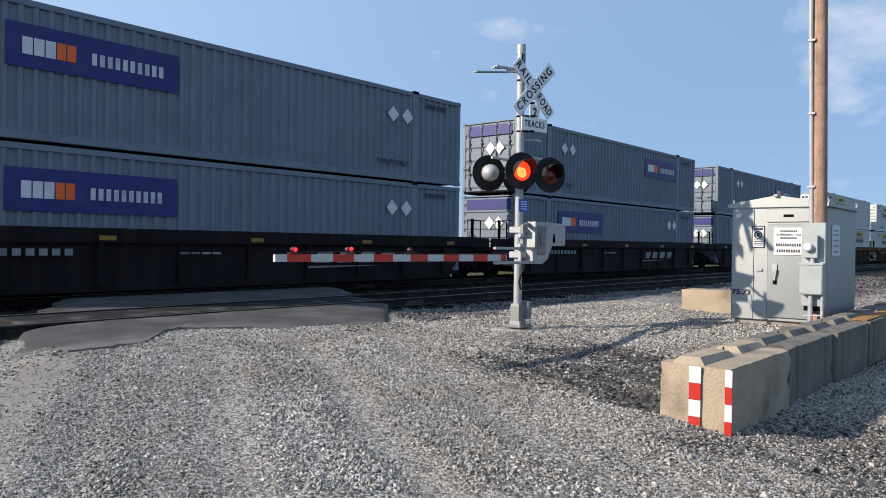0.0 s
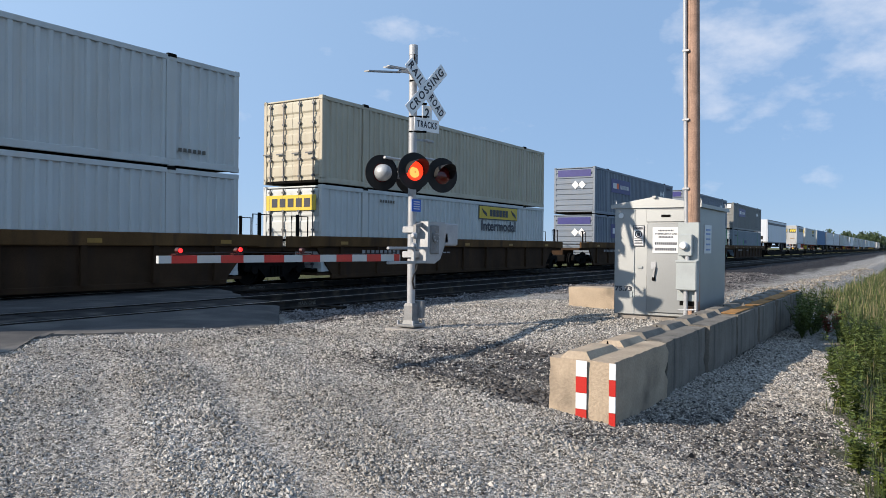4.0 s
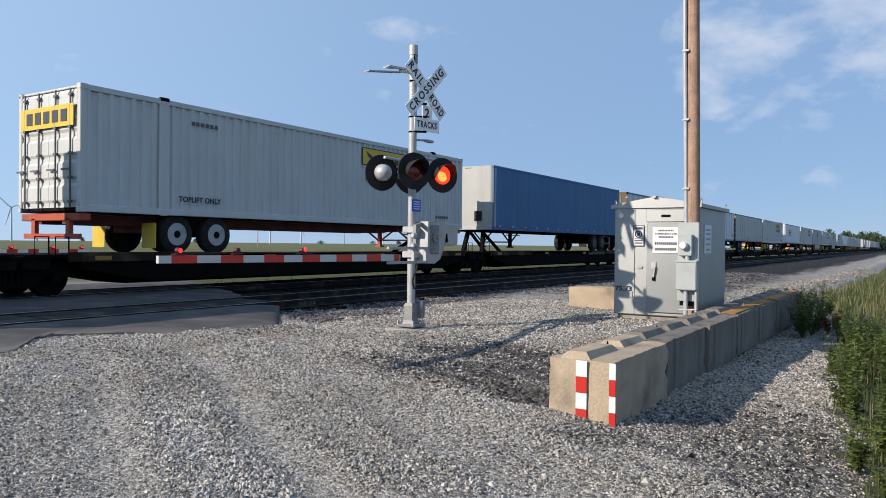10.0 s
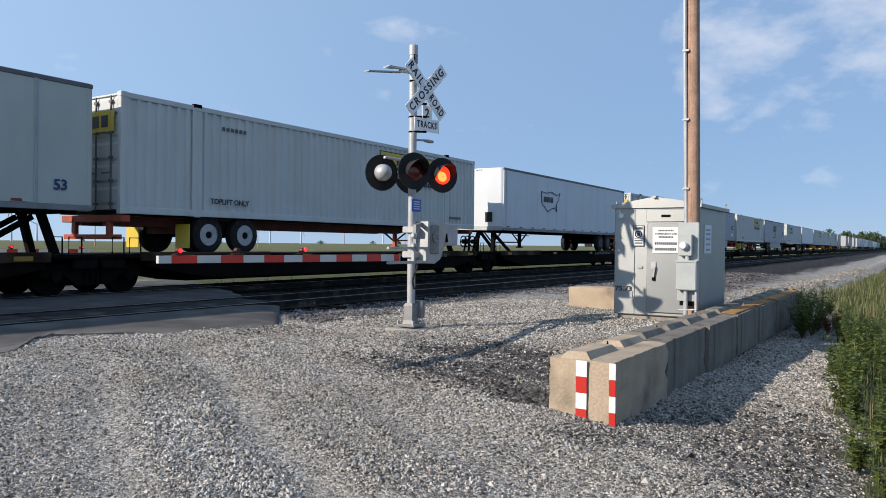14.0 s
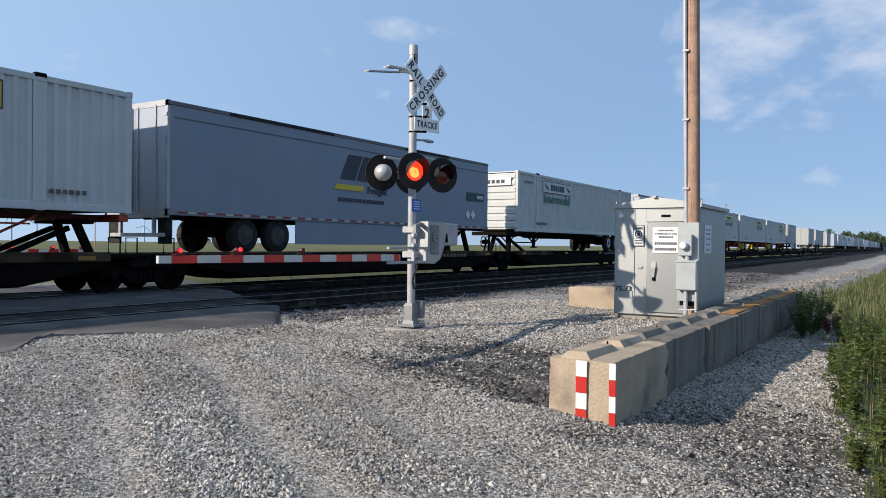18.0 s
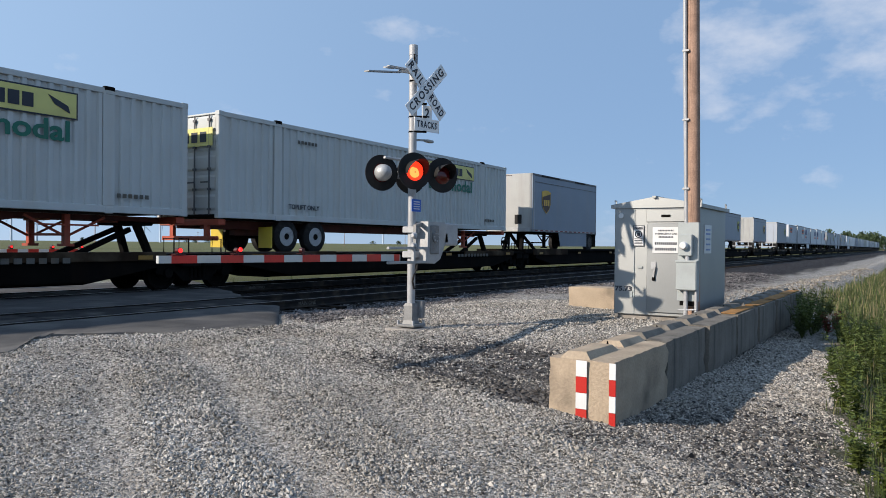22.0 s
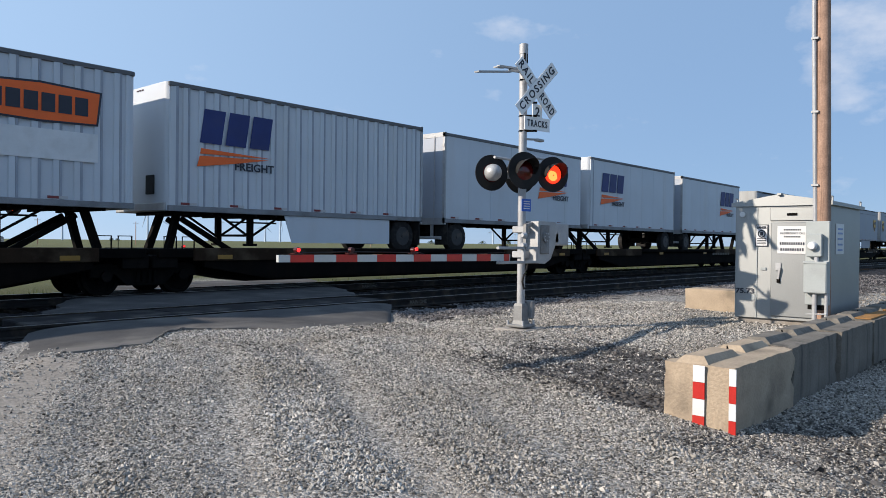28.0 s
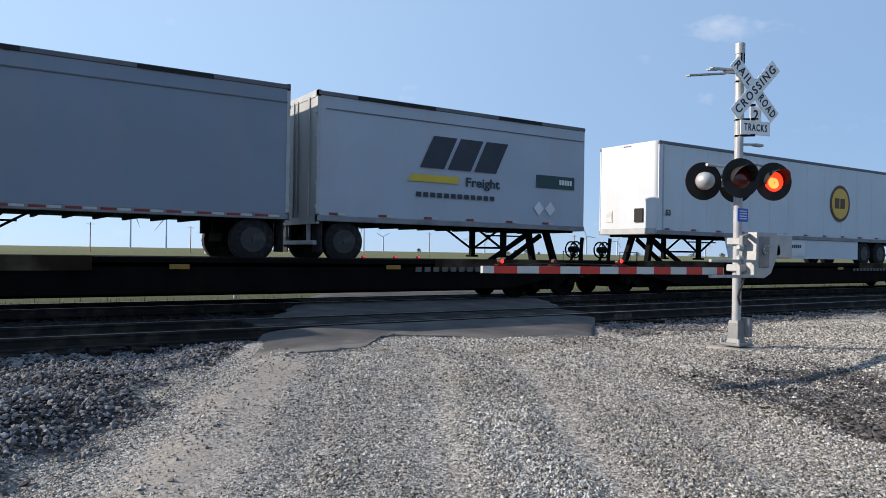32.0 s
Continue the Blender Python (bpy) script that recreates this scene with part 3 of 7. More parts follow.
    for at, wide, deep in ((-2.2, 0.58, 0.97), (-0.4, 0.4, 0.42), (0.8, 0.26, 0.4), (1.75, 0.18, 0.25), (-3.2, 0.3, 0.45)):
        out = np.maximum(out, deep * np.exp(-((w - at) / wide) ** 2))
    return out * patchy * (1 - smooth(2.2, 3.4, q)) * smooth(-9, -6, q)


def apron_front(x):
    """Where the asphalt before the near rails ends towards the gravel."""
    return np.interp(x, [2.85, 3.71, 4.76, 5.2, 5.66, 5.92, 6.57, 6.9, 7.86, 8.3, 8.61], [8.94, 9.03, 9.17, 9.85, 10.1, 9.9, 9.5, 9.13, 8.84, 8.56, 8.6])


def masks(x, y):
    """How far each place belongs to the wet dark patch, the coarse ballast, the grass and the field."""
    q, w = road_qw(x, y)
    r = np.hypot((x - 7.9) / 1.75, (y - 4.25) / 1.5) + 0.22 * wob(x, y, 0.7, 7)
    blot = wob(x, y, 0.22, 27) + 0.6 * wob(x, y, 0.09, 28)
    mud = (1 - smooth(0.55, 1.35, r)) * np.clip(0.88 + 0.34 * blot, 0.2, 1.0)
    mud = np.maximum(mud, 1 - smooth(0.3, 0.75, np.hypot(x - 6.85, (y - 3.25) * 0.85) + 0.08 * blot))
    mud = np.maximum(mud, 0.55 * (1 - smooth(0.15, 0.9, np.hypot(x - 5.95, (y - 2.1) * 1.1) + 0.25 * blot)))
    mud = np.maximum(mud, 0.62 * (1 - smooth(0.5, 1.7, np.hypot((x - 7.0) / 1.5, y - 1.0) + 0.3 * blot)))
    mud = np.maximum(mud, 0.35 * (1 - smooth(0.2, 0.9, np.abs(y - 8.3 + 0.25 * wob(x, y, 0.9, 29)))) * smooth(6.6, 8.0, x) * (1 - smooth(11, 13, x)))
    edge = 0.35 * wob(x, y, 0.8, 8)
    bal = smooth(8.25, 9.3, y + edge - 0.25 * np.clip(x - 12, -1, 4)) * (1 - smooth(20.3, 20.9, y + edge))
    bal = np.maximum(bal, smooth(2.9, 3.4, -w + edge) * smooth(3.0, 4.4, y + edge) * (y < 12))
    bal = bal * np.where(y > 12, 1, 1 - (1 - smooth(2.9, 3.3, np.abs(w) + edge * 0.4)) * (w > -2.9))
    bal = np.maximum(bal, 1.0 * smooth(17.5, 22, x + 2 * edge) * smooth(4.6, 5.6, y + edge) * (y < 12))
    off_road = smooth(3.2, 4.2, np.abs(w + 0.1) + edge)
    right = (1 - smooth(-0.35, 0.55, y + 0.8 * edge + 0.16 * wob(x, y, 0.17, 33) - np.interp(x, [6, 9, 11, 17, 21, 24, 33, 60, 300], [0.22, 0.36, 0.45, 1.1, 1.6, 2.4, 2.1, 1.6, 1.2]))) * smooth(4.2, 5.6, x + edge)
    grass = np.maximum(smooth(20.8, 21.6, y + edge) * off_road, right)
    field = smooth(30, 36, np.abs(y))
    tracks = bare_bands(q, w, x, y)
    return mud, bal, grass, field, tracks


def ground_material():
    m = bpy.data.materials.new("gravel_ground")
    m.use_nodes = True
    n, l = m.node_tree.nodes, m.node_tree.links
    b = n["Principled BSDF"]
    b.inputs["Roughness"].default_value, b.inputs["Specular IOR Level"].default_value = 0.95, 0.15
    tc = n.new("ShaderNodeTexCoord")

    def attr(k):
        a = n.new("ShaderNodeAttribute")
        a.attribute_name = k
        return a.outputs["Fac"]

    def mixer(f, a, c):
        x = n.new("ShaderNodeMixRGB")
        for i, s in enumerate((f, a, c)):
            if isinstance(s, (tuple, float)):
                x.inputs[i].default_value = (*s, 1) if isinstance(s, tuple) else s
            else:
                l.new(s, x.inputs[i])
        return x.outputs[0]

    def ramp(s, stops):
        r = n.new("ShaderNodeValToRGB")
        while len(r.color_ramp.elements) < len(stops):
            r.color_ramp.elements.new(0.5)
        for e, (p, c) in zip(r.color_ramp.elements, stops):
            e.position, e.color = p, (*c, 1)
        l.new(s, r.inputs[0])
        return r.outputs[0]

    def noise_of(scale, detail=4):
        x = n.new("ShaderNodeTexNoise")
        x.inputs["Scale"].default_value, x.inputs["Detail"].default_value = scale, detail
        l.new(tc.outputs["Object"], x.inputs[0])
        return x.outputs["Fac"]

    def cells(scale):
        x = n.new("ShaderNodeTexVoronoi")
        x.inputs["Scale"].default_value = scale
        l.new(tc.outputs["Object"], x.inputs[0])
        return x

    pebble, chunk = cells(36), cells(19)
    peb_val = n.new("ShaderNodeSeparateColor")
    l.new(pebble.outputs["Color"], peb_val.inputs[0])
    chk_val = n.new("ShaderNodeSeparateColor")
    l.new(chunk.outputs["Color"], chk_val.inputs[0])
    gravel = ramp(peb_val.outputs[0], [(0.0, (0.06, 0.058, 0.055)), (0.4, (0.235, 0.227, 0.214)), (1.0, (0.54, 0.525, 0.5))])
    fines = mixer(noise_of(120, 2), (0.27, 0.246, 0.217), (0.37, 0.343, 0.308))
    gravel = mixer(ramp(noise_of(1.3, 5), [(0.45, (0, 0, 0)), (0.7, (0.3, 0.3, 0.3))]), gravel, fines)
    gravel = mixer(ramp(noise_of(0.55, 6), [(0.45, (0, 0, 0)), (0.7, (0.35, 0.35, 0.35))]), gravel, (0.2, 0.165, 0.13))
    gravel = mixer(ramp(attr("tracks"), [(0.1, (0, 0, 0)), (1.0, (0.85, 0.85, 0.85))]), gravel, mixer(noise_of(14, 5), (0.215, 0.186, 0.157), (0.33, 0.295, 0.256)))
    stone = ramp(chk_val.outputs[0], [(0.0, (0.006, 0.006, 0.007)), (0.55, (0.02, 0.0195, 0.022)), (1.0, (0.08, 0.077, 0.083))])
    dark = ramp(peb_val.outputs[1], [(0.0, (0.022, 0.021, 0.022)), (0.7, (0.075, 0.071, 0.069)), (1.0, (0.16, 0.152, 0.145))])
    green = mixer(noise_of(5, 6), (0.045, 0.052, 0.02), (0.11, 0.108, 0.05))
    crop = mixer(noise_of(0.02, 6), (0.085, 0.098, 0.042), (0.14, 0.138, 0.068))
    speck = n.new("ShaderNodeMath")
    speck.operation = "SUBTRACT"
    l.new(attr("mud"), speck.inputs[0])
    l.new(peb_val.outputs[2], speck.inputs[1])
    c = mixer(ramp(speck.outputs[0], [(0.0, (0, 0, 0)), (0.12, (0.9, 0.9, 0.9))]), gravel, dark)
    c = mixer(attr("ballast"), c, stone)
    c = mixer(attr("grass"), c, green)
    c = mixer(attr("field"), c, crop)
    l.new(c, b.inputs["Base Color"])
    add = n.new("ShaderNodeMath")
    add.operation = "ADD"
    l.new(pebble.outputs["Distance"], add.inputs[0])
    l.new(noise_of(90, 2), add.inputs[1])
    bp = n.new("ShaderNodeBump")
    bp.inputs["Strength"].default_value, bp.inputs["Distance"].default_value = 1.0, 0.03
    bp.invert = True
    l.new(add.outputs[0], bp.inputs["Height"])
    smoothed = n.new("ShaderNodeMath")
    smoothed.operation = "MULTIPLY_ADD"
    smoothed.inputs[1].default_value, smoothed.inputs[2].default_value = -0.8, 1.0
    l.new(attr("tracks"), smoothed.inputs[0])
    l.new(smoothed.outputs[0], bp.inputs["Strength"])
    l.new(bp.outputs[0], b.inputs["Normal"])
    return m


def ground():
    xs, ys = spread(-8, 34, 0.17, 4500, 1.22), spread(-9, 24, 0.17, 4500, 1.22)
    gx, gy = np.meshgrid(xs, ys)
    z = height(gx, gy)
    nx, ny = len(xs), len(ys)
    co = np.stack([gx, gy, z], -1).reshape(-1, 3)
    i = np.arange(nx * ny).reshape(ny, nx)
    quads = np.stack([i[:-1, :-1], i[:-1, 1:], i[1:, 1:], i[1:, :-1]], -1).reshape(-1, 4)
    me = bpy.data.meshes.new("ground")
    me.from_pydata(co.tolist(), [], quads.tolist())
    for k, v in zip(("mud", "ballast", "grass", "field", "tracks"), masks(gx.ravel(), gy.ravel())):
        me.attributes.new(k, "FLOAT", "POINT").data.foreach_set("value", np.ascontiguousarray(v, dtype=np.float32))
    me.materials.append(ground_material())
    me.shade_smooth()
    return tagged(new("ground", me), "grey crushed-stone ground with a dark wet patch, ballast and green fields beyond", "ground", kind="structure")


TRACK_NAMES = {"near": (12.1, 0.55), "far": (15.3, 0.62)}


def rails_and_ties():
    prof = [(-0.075, -0.17), (0.075, -0.17), (0.075, -0.155), (0.012, -0.135), (0.012, -0.045), (0.036, -0.035), (0.036, -0.004), (0.03, 0),
            (-0.03, 0), (-0.036, -0.004), (-0.036, -0.035), (-0.012, -0.045), (-0.012, -0.135), (-0.075, -0.155)]
    for name, yc in (("near", 12.04), ("far", 17.03)):
        tr = thing("railway_track", pose(0, yc, 0), "straight railway track with worn steel rails on dark timber ties", "track", "railway tracks", "structure")
        for s in (-0.7525, 0.7525):
            b = Build()
            b.prism([(p[0] + s, p[1]) for p in prof], "x", -600, 3500)
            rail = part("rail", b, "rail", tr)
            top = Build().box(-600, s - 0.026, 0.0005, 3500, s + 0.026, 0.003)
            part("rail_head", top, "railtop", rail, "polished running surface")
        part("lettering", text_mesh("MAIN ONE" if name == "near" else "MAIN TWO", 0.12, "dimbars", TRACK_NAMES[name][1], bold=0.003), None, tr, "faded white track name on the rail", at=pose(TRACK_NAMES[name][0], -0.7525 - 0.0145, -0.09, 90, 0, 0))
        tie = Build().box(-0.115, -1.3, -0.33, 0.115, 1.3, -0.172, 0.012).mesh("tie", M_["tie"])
        n = 0
        far = Build()
        for k in range(-20, 260):
            x = k * 0.53
            if x < 66 and n < 145:
                part("tie", tie, None, tr, at=pose(x + 0.02 * math.sin(k * 7.1), 0, 0, 0, 0, 1.2 * math.sin(k * 3.3)))
                n += 1
            else:
                far.box(x - 0.115, -1.3, -0.33, x + 0.115, 1.3, -0.172)
        part("distant_ties", far, "tie", tr, kind="stuff")


def asphalt():
    """Asphalt aprons and crossing panels between and beside the rails."""
    m = mat("old_asphalt", (0.07, 0.0685, 0.07), 0.95, 0, 0.2, 0.2, 1.4, 0.004, 110, gcol=(0.17, 0.16, 0.148), spec=0.15)

    n, l, b = m.node_tree.nodes, m.node_tree.links, m.node_tree.nodes["Principled BSDF"]
    a, ns, ml, rp, mx = n.new("ShaderNodeAttribute"), n.new("ShaderNodeTexNoise"), n.new("ShaderNodeMath"), n.new("ShaderNodeValToRGB"), n.new("ShaderNodeMixRGB")
    a.attribute_name, ml.operation = "dust", "MULTIPLY_ADD"
    ns.inputs["Scale"].default_value, ns.inputs["Detail"].default_value = 7, 8
    ml.inputs[1].default_value = 0.9
    l.new(ns.outputs["Fac"], ml.inputs[0])
    l.new(a.outputs["Fac"], ml.inputs[2])
    rp.color_ramp.elements[0].position, rp.color_ramp.elements[1].position = 0.6, 1.15
    rp.color_ramp.elements[1].color = (0.5, 0.5, 0.5, 1)
    l.new(ml.outputs[0], rp.inputs[0])
    l.new(rp.outputs[0], mx.inputs[0])
    l.new(b.inputs["Base Color"].links[0].from_socket, mx.inputs[1])
    mx.inputs[2].default_value = (0.24, 0.222, 0.2, 1)
    l.new(mx.outputs[0], b.inputs["Base Color"])

    def slab(name, y0, y1, ragged0, ragged1, label):
        ny = max(3, int((y1 - y0) / 0.12))
        rows = []
        for j in range(ny + 1):
            f = j / ny
            row = []
            for i in range(61):
                g = i / 60
                if ragged0:
                    xf = 2.85 + 5.76 * g
                    yf = float(apron_front(xf)) + 0.05 * float(wob(np.array(xf), np.array(0.3), 0.13, 11)) - 0.04
                    x, y = xf + (3.95 + 7.2 * g - xf) * f, yf + (y1 - yf) * f
                else:
                    w = (-3.15 + 6.3 * g) * (1 + 0.04 * float(wob(np.array(f * 3), np.array(g), 0.5, 12)))
                    y = y0 + (y1 - y0) * f
                    x = ROAD_P[0] + (y - ROAD_P[1]) * ROAD_U[0] / ROAD_U[1] + w / ROAD_N[0]
                edge = min(1, min(i, 60 - i) / 1.5, (0.55 + j / 1.5 if ragged0 else 1), ((ny - j) / 2.0 if ragged1 else 1))
                zz = -0.012 - 0.028 * (1 - edge) + 0.004 * float(wob(np.array(x), np.array(y), 0.3, 13))
                if ragged0:
                    zz -= 0.075 * max(0, 11.17 - y) / 2.4 + 0.05 * max(0, 1 - min(i, 60 - i) / 9) ** 1.5
                if ragged1:
                    zz -= 0.09 * max(0, f - 0.3)
                row.append((x, y, zz))
            rows.append(row)
        b = Build()
        n = 61
        for row in rows:
            b.v += row
        for j in range(ny):
            for i in range(n - 1):
                a = j * n + i
                b.f.append((a, a + 1, a + 1 + n, a + n))
        k = len(b.v)
        rim = [*range(n), *[(j + 1) * n - 1 for j in range(1, ny + 1)], *[ny * n + i for i in range(n - 2, -1, -1)], *[j * n for j in range(ny - 1, 0, -1)]]
        b.v += [(b.v[i][0], b.v[i][1], -0.3) for i in rim]
        for i in range(len(rim)):
            p = (i + 1) % len(rim)
            b.f.append((rim[p], rim[i], k + i, k + p))
        ob = solid(name, b, m, label, "road", kind="structure", smooth=True)
        if ragged0:
            dust = [max(0.0, 1 - (j // n) / (0.32 * ny)) * (0.8 if (j % n) < 26 else 0.4) if j < n * (ny + 1) else 0.8 for j in range(len(b.v))]
            ob.data.attributes.new("dust", "FLOAT", "POINT").data.foreach_set("value", dust)

    slab("road_apron_near", 8.9, 11.17, 0.42, 0, "worn grey asphalt apron with a ragged edge before the rails")
    slab("road_middle", 12.92, 16.15, 0, 0, "worn grey asphalt between the two tracks")
    slab("road_apron_far", 17.92, 21.5, 0, 0.3, "worn grey asphalt apron beyond the rails")
    for yc in (12.04, 17.03):
        x0 = ROAD_P[0] + (yc - ROAD_P[1]) * 0.577 - 3.7
        for k in range(3):
            b = Build().box(0, -0.64, -0.16, 2.42, 0.64, -0.014, 0.02)
            p = solid("crossing_panel", b, "panelrubber", "dark worn crossing panel between the rails", "crossing panel", pose(x0 + k * 2.45, yc, 0), "crossing panels", "structure")


def stones():
    """Loose crushed stone near the road, with larger ballast by the tracks."""
    r = np.random.RandomState(4)
    ico = np.array([(0, 0, 1), (0.9, 0, 0.3), (0.28, 0.85, 0.3), (-0.72, 0.53, 0.3), (-0.72, -0.53, 0.3), (0.28, -0.85, 0.3), (0.72, 0.5, -0.5), (-0.3, 0.85, -0.5), (-0.9, 0, -0.5), (-0.3, -0.85, -0.5), (0.72, -0.5, -0.5)])
    tri = np.array([(0, 1, 2), (0, 2, 3), (0, 3, 4), (0, 4, 5), (0, 5, 1), (1, 6, 2), (2, 6, 7), (2, 7, 3), (3, 7, 8), (3, 8, 4), (4, 8, 9), (4, 9, 5), (5, 9, 10), (5, 10, 1), (1, 10, 6)])

    octa = np.array([(1, 0, -0.1), (0.1, 1, 0.1), (-1, 0.1, 0), (0, -1, -0.1), (0.1, 0, 1), (0, 0.1, -0.8)])
    octa_tri = np.array([(0, 1, 4), (1, 2, 4), (2, 3, 4), (3, 0, 4), (1, 0, 5), (2, 1, 5), (3, 2, 5), (0, 3, 5)])

    def heap(name, x, y, size, lo, hi, label, small=False, lift=0.28, flat=0.75):
        n = len(x)
        form, faces = (octa, octa_tri) if small else (ico, tri)
        nv, nf = len(form), len(faces)
        z = height(x, y)
        s = size[:, None, None] * r.uniform(0.55, 1.25, (n, 1, 3)) * np.array([1, 1, flat])
        v = form[None] * s * r.uniform(0.6, 1.35, (n, nv, 1))
        a, t = r.uniform(0, 6.28, n), r.normal(0, 0.6, n)
        ca, sa, ct, st = np.cos(a)[:, None], np.sin(a)[:, None], np.cos(t)[:, None], np.sin(t)[:, None]
        vx, vy, vz = v[..., 0], v[..., 1] * ct - v[..., 2] * st, v[..., 1] * st + v[..., 2] * ct
        v = np.stack([vx * ca - vy * sa + x[:, None], vx * sa + vy * ca + y[:, None], vz + (z + size * lift)[:, None]], -1)
        f = faces[None] + (np.arange(n) * nv)[:, None, None]
        me = bpy.data.meshes.new(name)
        me.vertices.add(n * nv)
        me.vertices.foreach_set("co", v.ravel())
        me.loops.add(n * nf * 3)
        me.loops.foreach_set("vertex_index", f.ravel().astype(np.int32))
        me.polygons.add(n * nf)
        me.polygons.foreach_set("loop_start", np.arange(0, n * nf * 3, 3, dtype=np.int32))
        me.update(calc_edges=True)
        me.shade_flat()
        m = bpy.data.materials.new(name)
        m.use_nodes = True
        nd, l = m.node_tree.nodes, m.node_tree.links
        g, rp = nd.new("ShaderNodeNewGeometry"), nd.new("ShaderNodeValToRGB")
        rp.color_ramp.elements[0].color, rp.color_ramp.elements[1].color = (*lo, 1), (*hi, 1)
        l.new(g.outputs["Random Per Island"], rp.inputs[0])
        tc, ns, nr, mx = nd.new("ShaderNodeTexCoord"), nd.new("ShaderNodeTexNoise"), nd.new("ShaderNodeValToRGB"), nd.new("ShaderNodeMixRGB")
        ns.inputs["Scale"].default_value, ns.inputs["Detail"].default_value = 0.7, 4
        nr.color_ramp.elements[0].position, nr.color_ramp.elements[1].position = 0.36, 0.66
        nr.color_ramp.elements[0].color, nr.color_ramp.elements[1].color = (1.1, 1.1, 1.1, 1), (0.86, 0.835, 0.8, 1)
        mx.blend_type = "MULTIPLY"
        mx.inputs[0].default_value = 1.0
        l.new(tc.outputs["Object"], ns.inputs[0])
        l.new(ns.outputs["Fac"], nr.inputs[0])
        l.new(rp.outputs[0], mx.inputs[1])
        l.new(nr.outputs[0], mx.inputs[2])
        l.new(mx.outputs[0], nd["Principled BSDF"].inputs["Base Color"])
        nd["Principled BSDF"].inputs["Roughness"].default_value = 0.9
        nd["Principled BSDF"].inputs["Specular IOR Level"].default_value = 0.2
        me.materials.append(m)
        tagged(new(name, me), label, "gravel", kind="stuff")

    def pick(n, x0, x1, y0, y1, which):
        x, y = r.uniform(x0, x1, n), r.uniform(y0, y1, n)
        keep = which(x, y)
        return x[keep], y[keep]

    def light(x, y):
        mud, bal, grass, field, tr = masks(x, y)
        d, q = np.hypot(x, y), r.rand(len(x))
        near = (d > 4.6) & (d < 18) & (y > 0.28 * x - 2.6) & (x > -0.45 * y)
        return near & (mud < r.rand(len(x))) & (bal < 0.2 + 0.6 * r.rand(len(x))) & (grass < 0.6) & (q < np.clip(1.9 - d / 8.5, 0.22, 1) * (1 - 0.97 * tr)) & ((y < apron_front(x) - 0.02 + 0.9 * r.rand(len(x)) ** 4) | (x > 9.2 + (y - 8.9)))

    x, y = pick(640000, -4, 16, 0.0, 10.4, light)
    rough = np.clip(streaks(x, y), 0, 1) * (np.abs(road_qw(x, y)[1]) < 3) - 0.5 * masks(x, y)[4]
    heap("loose_gravel", x, y, np.clip(r.lognormal(-4.5, 0.33, len(x)) * (0.76 + 0.34 * rough) * (1 + 0.07 * np.clip(np.hypot(x, y) - 5.5, 0, 8)), 0.005, 0.028), (0.05, 0.047, 0.043), (0.53, 0.505, 0.468), "loose pale grey crushed stone on the ground", True, 0.25, 0.78)
    x, y = pick(90000, 5, 13, 0.6, 9.2, lambda x, y: masks(x, y)[0] > r.rand(len(x)) + 0.08)
    big = 1 + 0.9 * np.exp(-(np.hypot(x - 6.75, y - 3.2) / 0.5) ** 2)
    heap("wet_gravel", x, y, np.clip(r.lognormal(-4.35, 0.4, len(x)) * big, 0.007, 0.045), (0.018, 0.017, 0.018), (0.14, 0.134, 0.132), "dark wet crushed stone in a patch", False, 0.2, 0.5)
    x, y = pick(190000, -3, 40, 3, 11.1, lambda x, y: (masks(x, y)[1] > 0.15 + 0.7 * r.rand(len(x))) & (r.rand(len(x)) < np.clip(1.4 - np.hypot(x, y) / 28, 0.15, 1)))
    heap("track_ballast", x, y, np.clip(r.lognormal(-3.85, 0.3, len(x)), 0.012, 0.042), (0.03, 0.029, 0.032), (0.235, 0.228, 0.236), "coarse grey railway ballast beside the track")
    x, y = pick(9000, 21, 60, 1.5, 5.2, lambda x, y: np.abs(y - np.interp(x, [20, 28, 60], [4.3, 3.5, 2.7])) < 0.8 * r.rand(len(x)))
    heap("berm_stones", x, y, np.clip(r.lognormal(-3.6, 0.45, len(x)), 0.015, 0.08), (0.12, 0.105, 0.09), (0.32, 0.295, 0.26), "pale stones along a low berm")


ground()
rails_and_ties()
asphalt()
stones()


# ---- the crossing signal and its gate ----
LAMP_TURN = -27


def lamp_unit(parent, x, y, z, facing, material="redlens", turn=None):
    """A round signal lamp with its black disc and hood, aimed at the road; facing -1 looks towards -y."""
    at = pose(x, y, z, 0, 0, LAMP_TURN if turn is None else turn)
    ring = lambda yy, q, n=28: [(q * math.cos(t), yy * facing, q * math.sin(t)) for t in (2 * math.pi * k / n for k in range(n))]
    u = part("signal_lamp", Build().loft([ring(0, 0.268), ring(0.006, 0.275), ring(0.014, 0.272), ring(0.012, 0.14), ring(0.0, 0.14)], False), "black", parent, "black lamp disc", at=at, smooth=True)
    part("housing", Build().loft([ring(-0.004, 0.13), ring(-0.05, 0.13), ring(-0.11, 0.118), ring(-0.16, 0.085), ring(-0.19, 0.035)]), "lampback" if facing > 0 else "black", u, smooth=True)
    b, n = Build(), 18
    for yy, q in ((0.01, 0.155), (0.2, 0.158)):
        b.v += [(q * math.cos(t), (yy if yy < 0.1 else 0.08 + 0.2 * math.sin(math.pi * k / n)) * facing, q * math.sin(t)) for k, t in ((k, math.pi * (-0.1 + 1.2 * k / n)) for k in range(n + 1))]
    b.f += [(i, i + 1, i + n + 2, i + n + 1) for i in range(n)]
    part("hood", b, "black", u)
